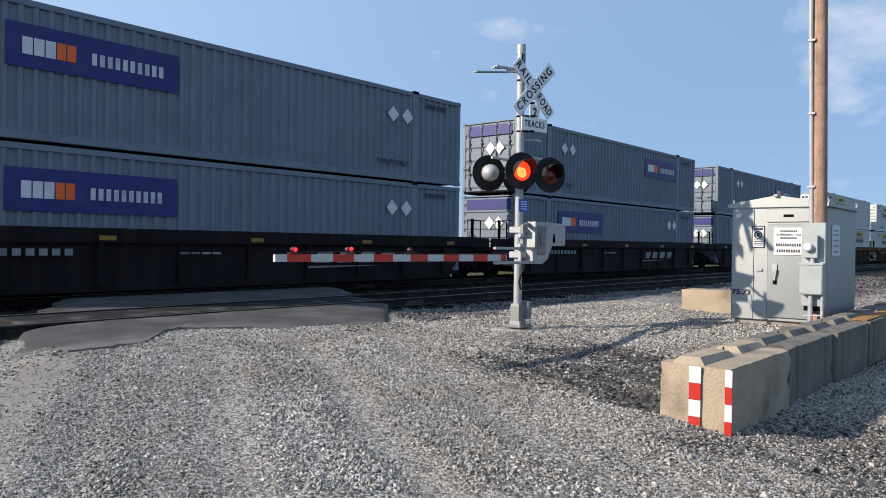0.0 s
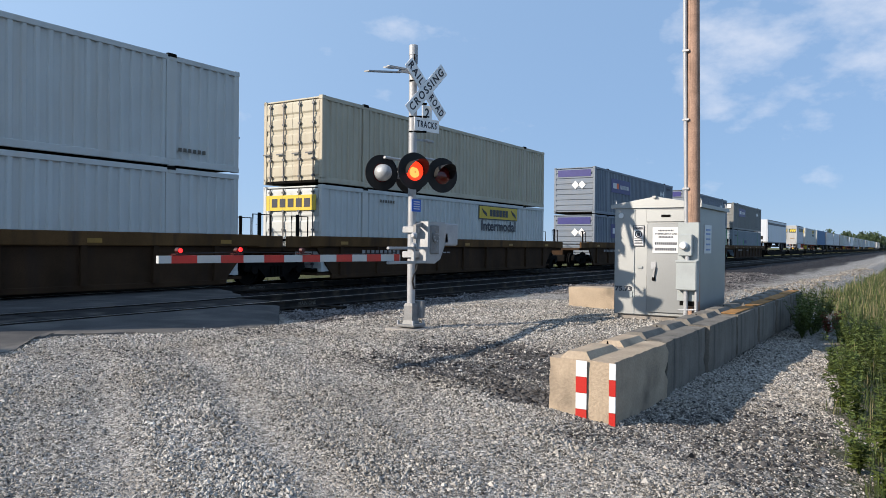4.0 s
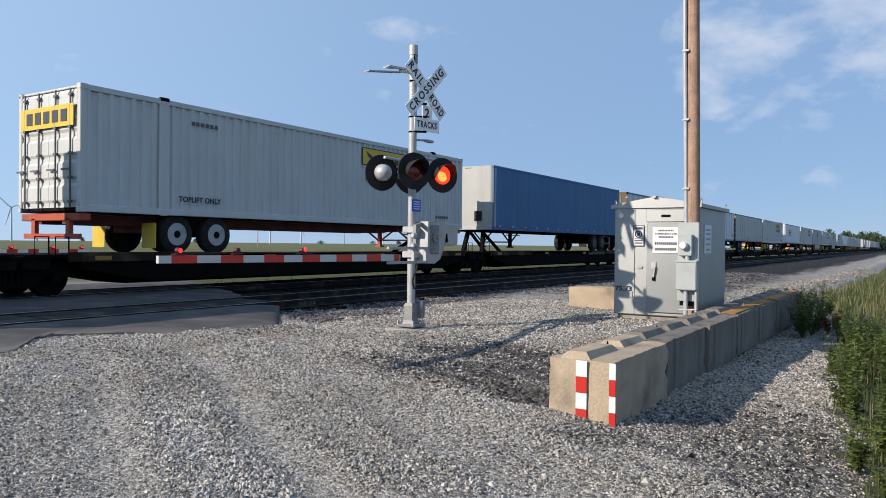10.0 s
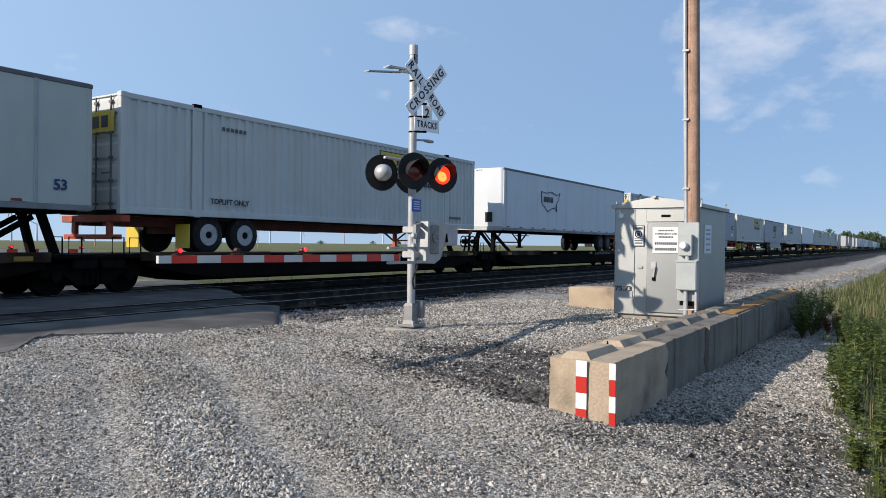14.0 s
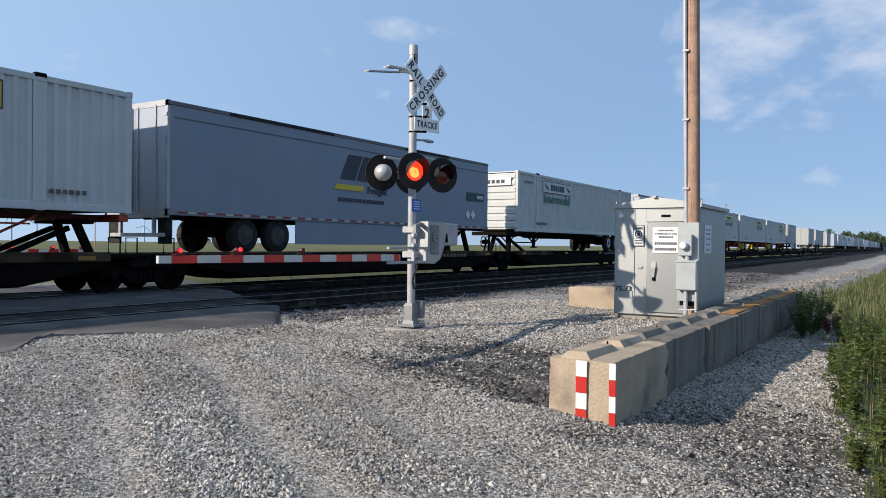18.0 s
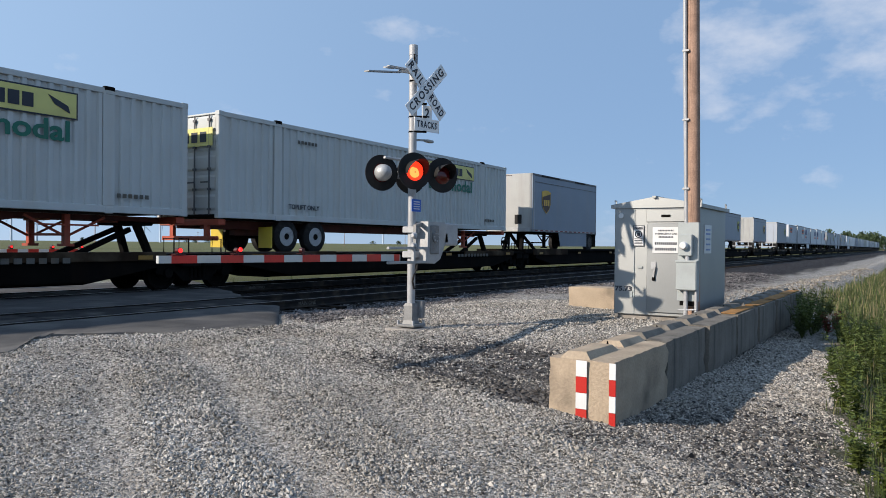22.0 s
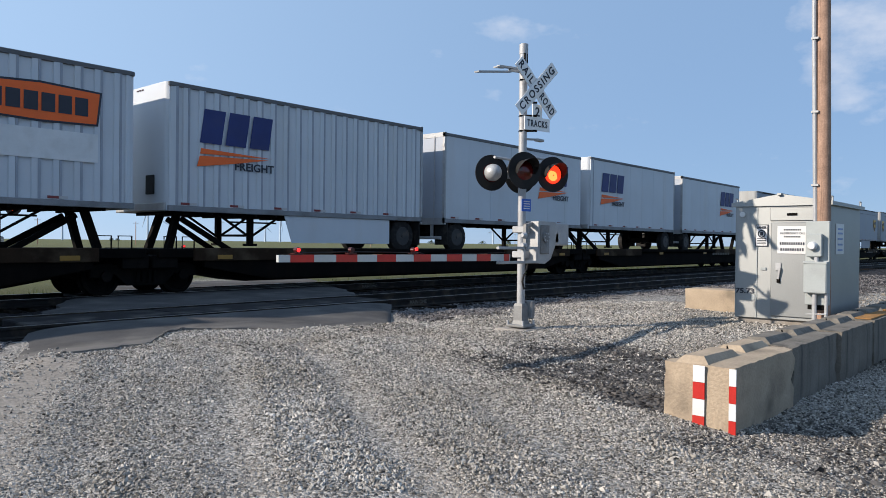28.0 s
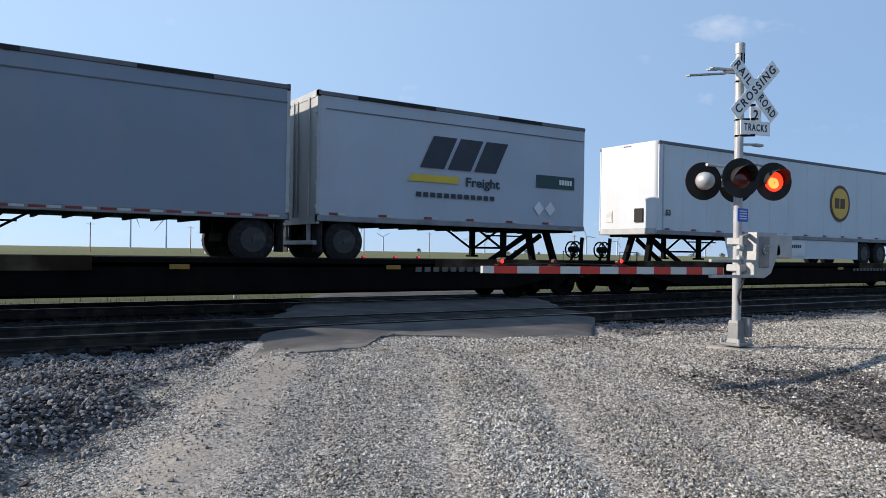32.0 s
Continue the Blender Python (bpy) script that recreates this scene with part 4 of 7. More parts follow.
    part("lens", Build().loft([ring(0.0, 0.142), ring(0.015, 0.142), ring(0.04, 0.105), ring(0.052, 0.05), ring(0.054, 0.01)]), material, u, "dark red lens", smooth=True)
    return u


def crossbuck(parent, x, y, z, turn=0):
    for i, (names, s) in enumerate(((("RAIL", "ROAD"), -1), (("CROSSING",), 1))):
        at = pose(x, y, z, 0, 0, turn) @ pose(0, -0.016 * i, 0, 0, -45 * s, 0)
        blade = part("crossbuck_blade", Build().box(-0.53, -0.006, -0.1, 0.53, 0.006, 0.1, 0.005), "signface", parent, "white sign blade", at=at)
        for word, dx in zip(names, (-0.31, 0.31) if len(names) == 2 else (0.0,)):
            part("lettering", text_mesh(word, 0.165, "ink", 0.37 if len(names) == 2 else 0.95, bold=0.003, gap=1.3), None, blade, at=pose(dx, -0.0085, 0, 90, 0, 0))


def signal(x, y, z, label):
    s = thing("crossing_signal", pose(x, y, z), label, "railroad signal", "crossing signals")
    part("mast", Build().tube([(0, 0, 0.1), (0, 0, 4.34)], 0.062, 20), "galv", s, smooth=True)
    part("mast_cap", Build().tube([(0, 0, 4.2), (0, 0, 4.35), (0, 0, 4.36)], [0.068, 0.068, 0.05], 20), "galv", s)
    for q in (-1, 1):
        part("cap_slot", Build().box(0.03 * q - 0.012 - 0.02, -0.066, 4.06, 0.03 * q + 0.012 - 0.02, -0.05, 4.2, 0.003), "steel", s)
    b = Build().box(-0.16, -0.17, 0.02, 0.16, 0.16, 0.06, 0.01).loft([[(k * q, m * q, zz) for k, m in ((-1, -1), (1, -1), (1, 1), (-1, 1))] for zz, q in ((0.06, 0.1), (0.12, 0.082), (0.34, 0.078), (0.38, 0.066))])
    base = part("base_casting", b, "cast", s)
    for k in (-1, 1):
        for m in (-1, 1):
            part("bolt", Build().tube([(k * 0.14, m * 0.14, 0.05), (k * 0.14, m * 0.14, 0.12)], 0.02, 6), "galv", base)
    part("junction_box", Build().box(0.08, -0.15, 0.14, 0.17, 0.02, 0.42, 0.015), "cast", s)
    part("footing", Build().box(-0.3, -0.3, -0.35, 0.3, 0.3, 0.0, 0.03), "footing", s, "concrete footing")
    crossbuck(s, 0.06, -0.2, 3.66, -12)
    for zz in (3.25, 3.45, 3.8, 3.02):
        part("sign_bracket", Build().bar((0, -0.07, zz), (0.1, -0.19, zz), 0.03, 0.03).tube([(-0.075, 0, zz), (0, -0.075, zz), (0.075, 0, zz), (0, 0.075, zz), (-0.075, 0, zz)], 0.012, 6), "steel", s)
    plate = part("track_count_sign", Build().prism([(-0.265, -0.1), (0.265, -0.1), (0.265, 0.1), (0.1, 0.1), (0.1, 0.3), (-0.1, 0.3), (-0.1, 0.1), (-0.265, 0.1)], "y", -0.006, 0.006), "signface", s, "white sign for two tracks", at=pose(0.14, -0.165, 3.13, 0, 0, -12))
    part("lettering", text_mesh("2", 0.19, "ink", bold=0.004), None, plate, at=pose(0, -0.0085, 0.18, 90, 0, 0))
    part("lettering", text_mesh("TRACKS", 0.14, "ink", 0.42, bold=0.003, gap=1.25), None, plate, at=pose(0, -0.0085, 0.0, 90, 0, 0))
    # lamps before and behind the mast
    bar = Build().tube([(-0.42, -0.22, 2.6), (0.42, -0.22, 2.6)], 0.022, 8).tube([(-0.42, 0.22, 2.6), (0.42, 0.22, 2.6)], 0.022, 8)
    part("lamp_crossarm", bar.box(-0.09, -0.24, 2.3, 0.09, 0.24, 2.42, 0.01), "galv", s)
    for k in (-1, 1):
        lamp_unit(s, 0.38 * k, -0.3, 2.37, -1)
        lamp_unit(s, 0.38 * k, 0.3, 2.37, 1)
    arm = part("upper_arm", Build().bar((0, 0, 3.93), (-0.32, 0.03, 3.9), 0.05, 0.035).bar((-0.02, 0.03, 3.97), (-0.58, 0.05, 3.92), 0.05, 0.03), "alu", s, "flat aluminium arm")
    part("panel", Build().bar((-0.28, 0.02, 3.885), (-1.1, 0.04, 3.74), 0.09, 0.02), "alu", arm, "long flat panel")
    part("panel", Build().bar((-0.4, 0.06, 3.93), (-0.62, 0.07, 3.9), 0.08, 0.02), "alu", arm)
    part("small_arm", Build().bar((0, 0, 2.9), (0.24, -0.1, 2.91), 0.03, 0.03).box(0.18, -0.16, 2.88, 0.36, -0.08, 2.92, 0.008), "alu", s)
    sg = part("notice_plate", Build().box(-0.11, -0.078, 1.79, 0.13, -0.068, 1.98, 0.003), "bluesign", s, "blue emergency notice plate")
    for k in range(4):
        part("notice_bar", Build().box(-0.07, -0.084, 1.825 + k * 0.036, 0.09, -0.079, 1.84 + k * 0.036), "signwhite", sg)
    return s


def gate(s, tip):
    """The gate machine on the mast and its striped arm, which reaches along -x."""
    part("gate_machine", Build().prism([(0.05, 1.0), (0.26, 0.99), (0.42, 1.06), (0.54, 1.26), (0.58, 1.46), (0.58, 1.6), (0.54, 1.64), (0.07, 1.64)], "y", -0.26, -0.02), "alu", s, "grey gate machine")
    part("machine_door", Build().box(0.12, -0.275, 1.14, 0.36, -0.26, 1.58, 0.01), "cast", s)
    for zz in (1.08, 1.46):
        part("mast_clamp", Build().box(-0.1, -0.11, zz, 0.08, 0.11, zz + 0.1, 0.01), "galv", s)
    for zz in (1.27, 1.42):
        part("bell_cup", Build().tube([(-0.36, -0.26, zz), (-0.3, -0.26, zz)], [0.03, 0.055], 12), "galv", s)
    part("side_bracket", Build().bar((-0.27, -0.26, 1.58), (-0.3, -0.28, 1.22), 0.05, 0.05).bar((-0.27, -0.26, 1.56), (0.08, -0.12, 1.6), 0.05, 0.05), "cast", s)
    part("counterweight", Build().box(0.85, -0.06, 1.27, 1.28, 0.14, 1.64, 0.02).bar((0.3, -0.02, 1.3), (0.95, -0.02, 1.4), 0.08, 0.14), "galv", s, "grey counterweight")
    for zz in (0.94, 1.15):
        part("arm_yoke", Build().box(-0.95, -0.28, zz + 0.06, 0.04, -0.23, zz + 0.1, 0.006), "alu", s)
    for xx in (-0.34, -0.02):
        part("yoke_plate", Build().box(xx, -0.285, 1.0, xx + 0.04, -0.225, 1.25, 0.006), "alu", s)
    part("drive_wheel", Build().tube([(0.24, -0.3, 1.4), (0.24, -0.27, 1.4)], 0.085, 18), "cast", s)
    for k in range(6):
        part("bolt", Build().tube([(0.24 + 0.06 * math.cos(k), -0.31, 1.4 + 0.06 * math.sin(k)), (0.24 + 0.06 * math.cos(k), -0.3, 1.4 + 0.06 * math.sin(k))], 0.014, 6), "galv", s)
    part("cable", Build().tube([(0.05, -0.08, 1.0), (0.0, -0.1, 0.9), (-0.07, -0.1, 0.82), (-0.08, -0.08, 0.72), (-0.02, -0.07, 0.6)], 0.016, 8), "black", s)
    L = -0.6 - tip
    arm = part("gate_arm", Build().loft([[(xx, -0.2 - 0.02, zz - h), (xx, -0.2 + 0.02, zz - h), (xx, -0.2 + 0.02, zz + h), (xx, -0.2 - 0.02, zz + h)] for xx, zz, h in ((-0.6, 1.09, 0.048), (tip, 1.11, 0.038))]), "jbwhite", s, "white gate arm with red stripes")
    x, k = tip + 0.15, 0
    while x < -0.7:
        e = min(x + 0.315, -0.62)
        f0, f1 = (x - tip) / L, (e - tip) / L
        z0, h0, z1, h1 = 1.11 - 0.02 * f0, 0.039 + 0.01 * f0, 1.11 - 0.02 * f1, 0.039 + 0.01 * f1
        part("red_stripe", Build().loft([[(xx, -0.223, zz - h), (xx, -0.177, zz - h), (xx, -0.177, zz + h), (xx, -0.223, zz + h)] for xx, zz, h in ((x, z0, h0), (e, z1, h1))]), "armred", arm)
        x += 0.63
    for i, xx in enumerate((-4.43, -3.66, -2.63)):
        lt = part("arm_light", Build().box(xx - 0.06, -0.235, 1.155, xx + 0.06, -0.165, 1.168).tube([(xx, -0.225, 1.2), (xx, -0.175, 1.2)], 0.03, 14).bar((xx, -0.2, 1.16), (xx, -0.2, 1.19), 0.02, 0.02), "armlamp", arm, "small red arm light")
        if i == 0:
            part("lit_lens", Build().tube([(xx, -0.236, 1.2), (xx, -0.226, 1.2)], 0.022, 12), "litsmall", lt, "lit red lens")
    part("arm_wire", Build().tube([(tip + 0.3, -0.2, 1.17), (-3.6, -0.2, 1.18), (-2.5, -0.2, 1.165), (-2.42, -0.2, 1.14), (-0.7, -0.2, 1.16)], 0.007, 6), "black", arm)


near_signal = signal(9.3, 6.51, -0.05, "silver crossing signal with crossbuck, red lamps and lowered gate")
gate(near_signal, -4.68)
far_signal = thing("crossing_signal", pose(7.1, 22.6, -0.3), "silver crossing signal with its gate lowered beyond the tracks", "railroad signal", "crossing signals")
part("mast", Build().tube([(0, 0, 0), (0, 0, 4.5)], 0.062, 14), "galv", far_signal)
crossbuck(far_signal, 0, -0.09, 3.72, 0)
part("back_plate", Build().box(-0.34, -0.1, 3.02, 0.36, -0.088, 3.22), "meter", far_signal, "grey back of a sign")
for _k in (-1, 1):
    lamp_unit(far_signal, 0.38 * _k, -0.3, 2.45, -1, "redlens" if _k < 0 else "lit", 20)
part("lamp_crossarm", Build().tube([(-0.5, 0, 2.6), (0.5, 0, 2.6)], 0.03, 8), "galv", far_signal)
part("gate_machine", Build().box(-0.55, -0.2, 1.1, 0.2, 0.2, 1.6, 0.03).box(-0.95, -0.12, 1.35, -0.5, 0.12, 1.7, 0.03), "meter", far_signal)
_arm = part("gate_arm", Build().box(0.2, -0.02, 1.15, 6.9, 0.02, 1.27), "signwhite", far_signal)
for _k in range(10):
    part("red_stripe", Build().box(0.5 + _k * 0.63, -0.024, 1.149, 0.815 + _k * 0.63, 0.024, 1.271), "armred", _arm)
for _x in (4.4, 5.65, 6.6):
    part("lit_lens", Build().tube([(_x, -0.075, 1.34), (_x, -0.06, 1.34)], 0.032, 12), "litsmall", part("arm_light", Build().box(_x - 0.05, -0.05, 1.27, _x + 0.05, 0.05, 1.3).tube([(_x, -0.06, 1.34), (_x, 0.06, 1.34)], 0.05, 12), "armlamp", _arm, "small red arm light"), "lit red lens")


# ---- equipment cabinet ----
def cabinet():
    x0, x1, y0, y1, z0, z1 = 12.5, 14.62, 2.98, 4.4, 0.0, 1.93
    c = thing("equipment_cabinet", pose(0, 0, 0), "large grey aluminium signal equipment cabinet with a gabled roof", "cabinet")
    part("body", Build().box(x0, y0, z0 + 0.06, x1, y1, z1, 0.012), "cabinet", c)
    for xx in (x0 + 0.05, x1 - 0.35):
        part("plinth", Build().box(xx, y0 + 0.05, z0 - 0.5, xx + 0.3, y1 - 0.05, z0 + 0.06), "footing", c)
    ym = (y0 + y1) / 2
    part("roof", Build().prism([(y0 - 0.06, z1 - 0.03), (y1 + 0.06, z1 - 0.03), (y1 + 0.06, z1 + 0.03), (ym, z1 + 0.16), (y0 - 0.06, z1 + 0.03)], "x", x0 - 0.035, x1 + 0.05), "cabinet", c, "shallow gabled roof")
    part("roof_ridge", Build().box(x0 - 0.09, ym - 0.03, z1 + 0.14, x1 + 0.09, ym + 0.03, z1 + 0.17), "cabinet", c)
    for xx in (x0 + 0.1, x1 - 0.1):
        for yy in (y0 - 0.02, y1 + 0.02):
            part("lifting_eye", Build().tube([(xx - 0.04, yy, z1 + 0.02), (xx - 0.04, yy, z1 + 0.11), (xx + 0.04, yy, z1 + 0.11), (xx + 0.04, yy, z1 + 0.02)], 0.012, 6), "galv", c)
    part("front_corner_trim", Build().box(x0 - 0.012, y1 - 0.36, z0 + 0.08, x0 - 0.002, y1 - 0.345, z1 - 0.05), "meter", c)
    d = part("door", Build().box(x0 - 0.03, y0 + 0.08, z0 + 0.12, x0 - 0.004, y0 + 0.84, z1 - 0.3, 0.008), "cabdoor", c, "closed cabinet door")
    part("door_handle", Build().bar((x0 - 0.05, y0 + 0.72, z0 + 0.72), (x0 - 0.06, y0 + 0.69, z0 + 0.9), 0.035, 0.03).box(x0 - 0.05, y0 + 0.68, z0 + 0.86, x0 - 0.03, y0 + 0.76, z0 + 0.98), "galv", d)
    part("padlock", Build().box(x0 - 0.06, y0 + 0.69, z0 + 0.66, x0 - 0.03, y0 + 0.74, z0 + 0.73, 0.006), "steel", d)
    part("head_panel", Build().box(x0 - 0.02, y0 + 0.06, z1 - 0.27, x0 - 0.004, y0 + 0.86, z1 - 0.06, 0.006), "cabinet", c)
    part("vent", Build().box(x0 - 0.03, y0 + 0.45, z1 - 0.19, x0 - 0.02, y0 + 0.6, z1 - 0.15), "steel", c)
    part("round_cap", Build().tube([(x0 - 0.03, y1 - 0.12, z1 - 0.16), (x0 - 0.002, y1 - 0.12, z1 - 0.16)], 0.045, 16), "signwhite", c)
    sgn = part("danger_sign", Build().box(x0 - 0.012, y1 - 0.53, 1.24, x0 - 0.004, y1 - 0.33, 1.6), "ink", c, "black and white danger sign")
    part("sign_face", Build().box(x0 - 0.017, y1 - 0.515, 1.255, x0 - 0.012, y1 - 0.345, 1.585), "signwhite", sgn)
    part("lettering", text_mesh("DANGER", 0.05, "ink", 0.15, bold=0.003), None, sgn, at=pose(x0 - 0.02, y1 - 0.43, 1.55, 90, 0, -90))
    part("sign_mark", Build().tube([(x0 - 0.022, y1 - 0.43 + 0.055 * math.cos(t), 1.45 + 0.055 * math.sin(t)) for t in (2 * math.pi * k / 16 for k in range(17))], 0.01, 6).box(x0 - 0.021, y1 - 0.455, 1.42, x0 - 0.017, y1 - 0.405, 1.48), "ink", sgn)
    for k in range(4):
        part("sign_bar", Build().box(x0 - 0.021, y1 - 0.5, 1.28 + k * 0.028, x0 - 0.017, y1 - 0.36, 1.292 + k * 0.028), "ink", sgn)
    sgn = part("notice_sign", Build().box(x0 - 0.042, y0 + 0.28, 1.13, x0 - 0.032, y0 + 0.74, 1.57, 0.003), "signwhite", c, "white notice sign with unreadable lines")
    part("lettering", text_mesh("IN EMERGENCY CALL", 0.045, "ink", 0.37), None, sgn, at=pose(x0 - 0.045, y0 + 0.51, 1.455, 90, 0, -90))
    for n, zz, h, span in ((10, 1.5, 0.026, 0.26), (10, 1.39, 0.026, 0.25), (11, 1.27, 0.045, 0.38), (10, 1.175, 0.045, 0.36)):
        for i in range(n):
            yy = y0 + 0.51 + span / 2 - i * span / n
            part("notice_bar", Build().box(x0 - 0.047, yy - 0.6 * span / n, zz, x0 - 0.042, yy, zz + h), "ink", sgn)
    part("lettering", text_mesh("75.73", 0.115, "ink", 0.3, bold=0.004), None, c, "dark stencilled milepost number", at=pose(x0 - 0.006, y1 - 0.17, 0.5, 90, 0, -90))
    part("latch", Build().box(x0 - 0.02, y1 - 0.5, 0.86, x0 - 0.004, y1 - 0.42, 0.9), "meter", c)
    part("latch", Build().box(x0 - 0.012, y1 - 0.33, 0.36, x0 - 0.004, y1 - 0.27, 0.46), "meter", c)
    sd = part("side_sign", Build().box(x0 + 0.42, y0 - 0.012, 1.13, x0 + 0.92, y0 - 0.003, 1.62), "signwhite", c, "small white and blue side notice")
    for zz in (1.24, 1.33, 1.42, 1.51, 1.58):
        part("notice_bar", Build().box(x0 + 0.52, y0 - 0.017, zz - 0.06, x0 + 0.82, y0 - 0.012, zz - 0.03), "faintblue", sd)


cabinet()


def utility_pole():
    x, y = 12.12, 2.93
    z = float(height(np.array(x), np.array(y)))
    p = thing("utility_pole", pose(x, y, z), "brown weathered wooden utility pole with a conduit", "utility pole")
    part("pole", Build().tube([(-0.012, 0.02, -0.3), (-0.018, 0.03, 1.5), (-0.035, 0.055, 4), (-0.08, 0.13, 11)], [0.115, 0.11, 0.103, 0.085], 18), "wood", p, smooth=True)
    part("conduit", Build().tube([(-0.1, 0.115, 1.4), (-0.135, 0.165, 4.5), (-0.165, 0.21, 9)], 0.032, 10), "galv", p, "pale conduit up the pole")
    for zz in (2.2, 3.3, 4.4, 5.6):
        part("conduit_strap", Build().box(-0.14 - 0.008 * zz, 0.05 + 0.01 * zz, zz, -0.03 - 0.008 * zz, 0.15 + 0.01 * zz, zz + 0.03), "galv", p)
    s = thing("meter_stand", pose(x - 0.2, y + 0.02, z), "grey electric meter and disconnect box on a white backing post", "electric meter")
    part("backing_post", Build().box(-0.02, -0.13, 0.42, 0.05, 0.2, 1.67, 0.008), "meter", s)
    m = part("meter_box", Build().box(-0.13, -0.05, 1.14, -0.02, 0.16, 1.48, 0.012), "meter", s)
    part("meter_glass", Build().tube([(-0.13, 0.07, 1.3), (-0.19, 0.07, 1.3), (-0.21, 0.07, 1.3)], [0.066, 0.062, 0.045], 18), "signwhite", m, "round meter", smooth=True)
    d = part("disconnect_box", Build().box(-0.16, -0.13, 0.6, -0.02, 0.19, 1.06, 0.015), "meter", s, "grey disconnect box")
    part("lid_lip", Build().box(-0.17, -0.135, 1.035, -0.02, 0.195, 1.07, 0.006), "meter", d)
    part("conduit_nipple", Build().tube([(-0.08, 0.03, 1.06), (-0.08, 0.03, 1.15)], 0.035, 10), "galv", s)
    for yy in (0.05, -0.11):
        part("conduit", Build().tube([(-0.08, yy, -0.05), (-0.08, yy, 0.62)], 0.035 if yy > 0 else 0.025, 10), "galv", s)
    # Dark sheet added to stand for the shade behind the conduits.
    part("conduit_shade_sheet", Build().box(-0.015, -0.09, 0.35, 0.0, 0.16, 0.66), "steel", s)
    part("clip", Build().tube([(-0.1, 0.16, 0.28), (-0.1, -0.12, 0.3)], 0.012, 6), "galv", s)


utility_pole()


# ---- concrete blocks ----
def block(x0, x1, y0, y1, z0, h, seed, label, rust=False, ridge=True, stuff="conc"):
    r = random.Random(seed)
    ob = thing("concrete_block", pose(x0, y0, z0), label, "concrete block", "concrete barrier blocks")
    L, W = x1 - x0 - 0.008, y1 - y0
    nx, ny, nz = 14, 6, 6
    b, idx = Build(), {}

    def vert(i, j, k):
        if (i, j, k) not in idx:
            e = sum((i in (0, nx), j in (0, ny), k in (0, nz)))
            q = 0.004 if e == 1 else 0.007
            px, py, pz = L * i / nx, W * j / ny, h * k / nz
            if e >= 2:
                cut = 0.007 * r.random() + (0.024 if r.random() < 0.05 else 0.003)
                px += cut * (1 if i == 0 else -1 if i == nx else 0)
                py += cut * (1 if j == 0 else -1 if j == ny else 0)
                pz += -cut if k == nz else 0
            idx[i, j, k] = len(b.v)
            b.v.append((px + r.uniform(-q, q), py + r.uniform(-q, q), pz + r.uniform(-q, q) * 0.6))
        return idx[i, j, k]
    for i in range(nx):
        for j in range(ny):
            b.f += [(vert(i, j, 0), vert(i, j + 1, 0), vert(i + 1, j + 1, 0), vert(i + 1, j, 0)), (vert(i, j, nz), vert(i + 1, j, nz), vert(i + 1, j + 1, nz), vert(i, j + 1, nz))]
        for k in range(nz):
            b.f += [(vert(i, 0, k), vert(i + 1, 0, k), vert(i + 1, 0, k + 1), vert(i, 0, k + 1)), (vert(i + 1, ny, k), vert(i, ny, k), vert(i, ny, k + 1), vert(i + 1, ny, k + 1))]
    for j in range(ny):
        for k in range(nz):
            b.f += [(vert(0, j + 1, k), vert(0, j, k), vert(0, j, k + 1), vert(0, j + 1, k + 1)), (vert(nx, j, k), vert(nx, j + 1, k), vert(nx, j + 1, k + 1), vert(nx, j, k + 1))]
    part("body", b, stuff, ob, smooth=True)
    if ridge:
        mid = W * 0.62
        for a, e in ((0.02, L * 0.47), (L * 0.57, L - 0.02)):
            low = [(a, mid - 0.16, h - 0.012), (e, mid - 0.16, h - 0.012), (e, mid + 0.15, h - 0.012), (a, mid + 0.15, h - 0.012)]
            top = [(a + 0.06, mid - 0.09 + r.uniform(-0.015, 0.015), h + 0.06), (e - 0.06, mid - 0.09 + r.uniform(-0.015, 0.015), h + 0.055), (e - 0.06, mid + 0.09, h + 0.06), (a + 0.06, mid + 0.09, h + 0.055)]
            part("key_ridge", Build().loft([low, top]), stuff, ob)
        m = L * 0.52
        part("lifting_loop", Build().tube([(m - 0.03, mid, h - 0.03), (m - 0.02, mid, h + 0.03), (m, mid, h + 0.06), (m + 0.02, mid, h + 0.03), (m + 0.03, mid, h - 0.03)], 0.008, 6), "steel", ob, "rusty lifting loop")
    if rust:
        part("dirt_cap", Build().box(0.05, 0.05, h - 0.005, L - 0.05, W - 0.05, h + 0.015, 0.01), "concrust", ob, "rust-coloured dirt on top")
    return ob


def barriers():
    edges = [6.36, 8.08, 9.86, 11.6, 13.3, 15.0, 16.7, 18.4]
    for i in range(7):
        yo = -0.03 * max(0, i - 1) + 0.008 * math.sin(i * 2.3)
        z = -0.42 + 0.012 * i
        ob = block(edges[i], edges[i + 1], 2.22 + yo, 2.86 + yo, z, 0.62, i, "weathered tan concrete barrier block with a key ridge" + (" and reflective strips" if i == 0 else " under rusty dirt" if i > 3 else ""), rust=i > 2, stuff="conc" if i == 0 else "concgrey")
        if i == 0:
            for y0, y1 in ((0.26, 0.365), (-0.012, 0.048)):
                for k in range(4):
                    part("reflective_strip", Build().box(-0.02, y0, 0.02 + k * 0.148, -0.008, y1, 0.165 + k * 0.148), "red" if k % 2 == 0 else "signwhite", ob, "red reflective tape" if k % 2 == 0 else "white reflective tape")
    ob = block(14.5, 15.1, 4.3, 6.1, -0.12, 0.5, 40, "tan concrete block lying beyond the cabinet", ridge=False)


barriers()


# ---- distance: turbines, poles, trees ----
def away(az, d):
    return d * math.cos(radians(az)), d * math.sin(radians(az))


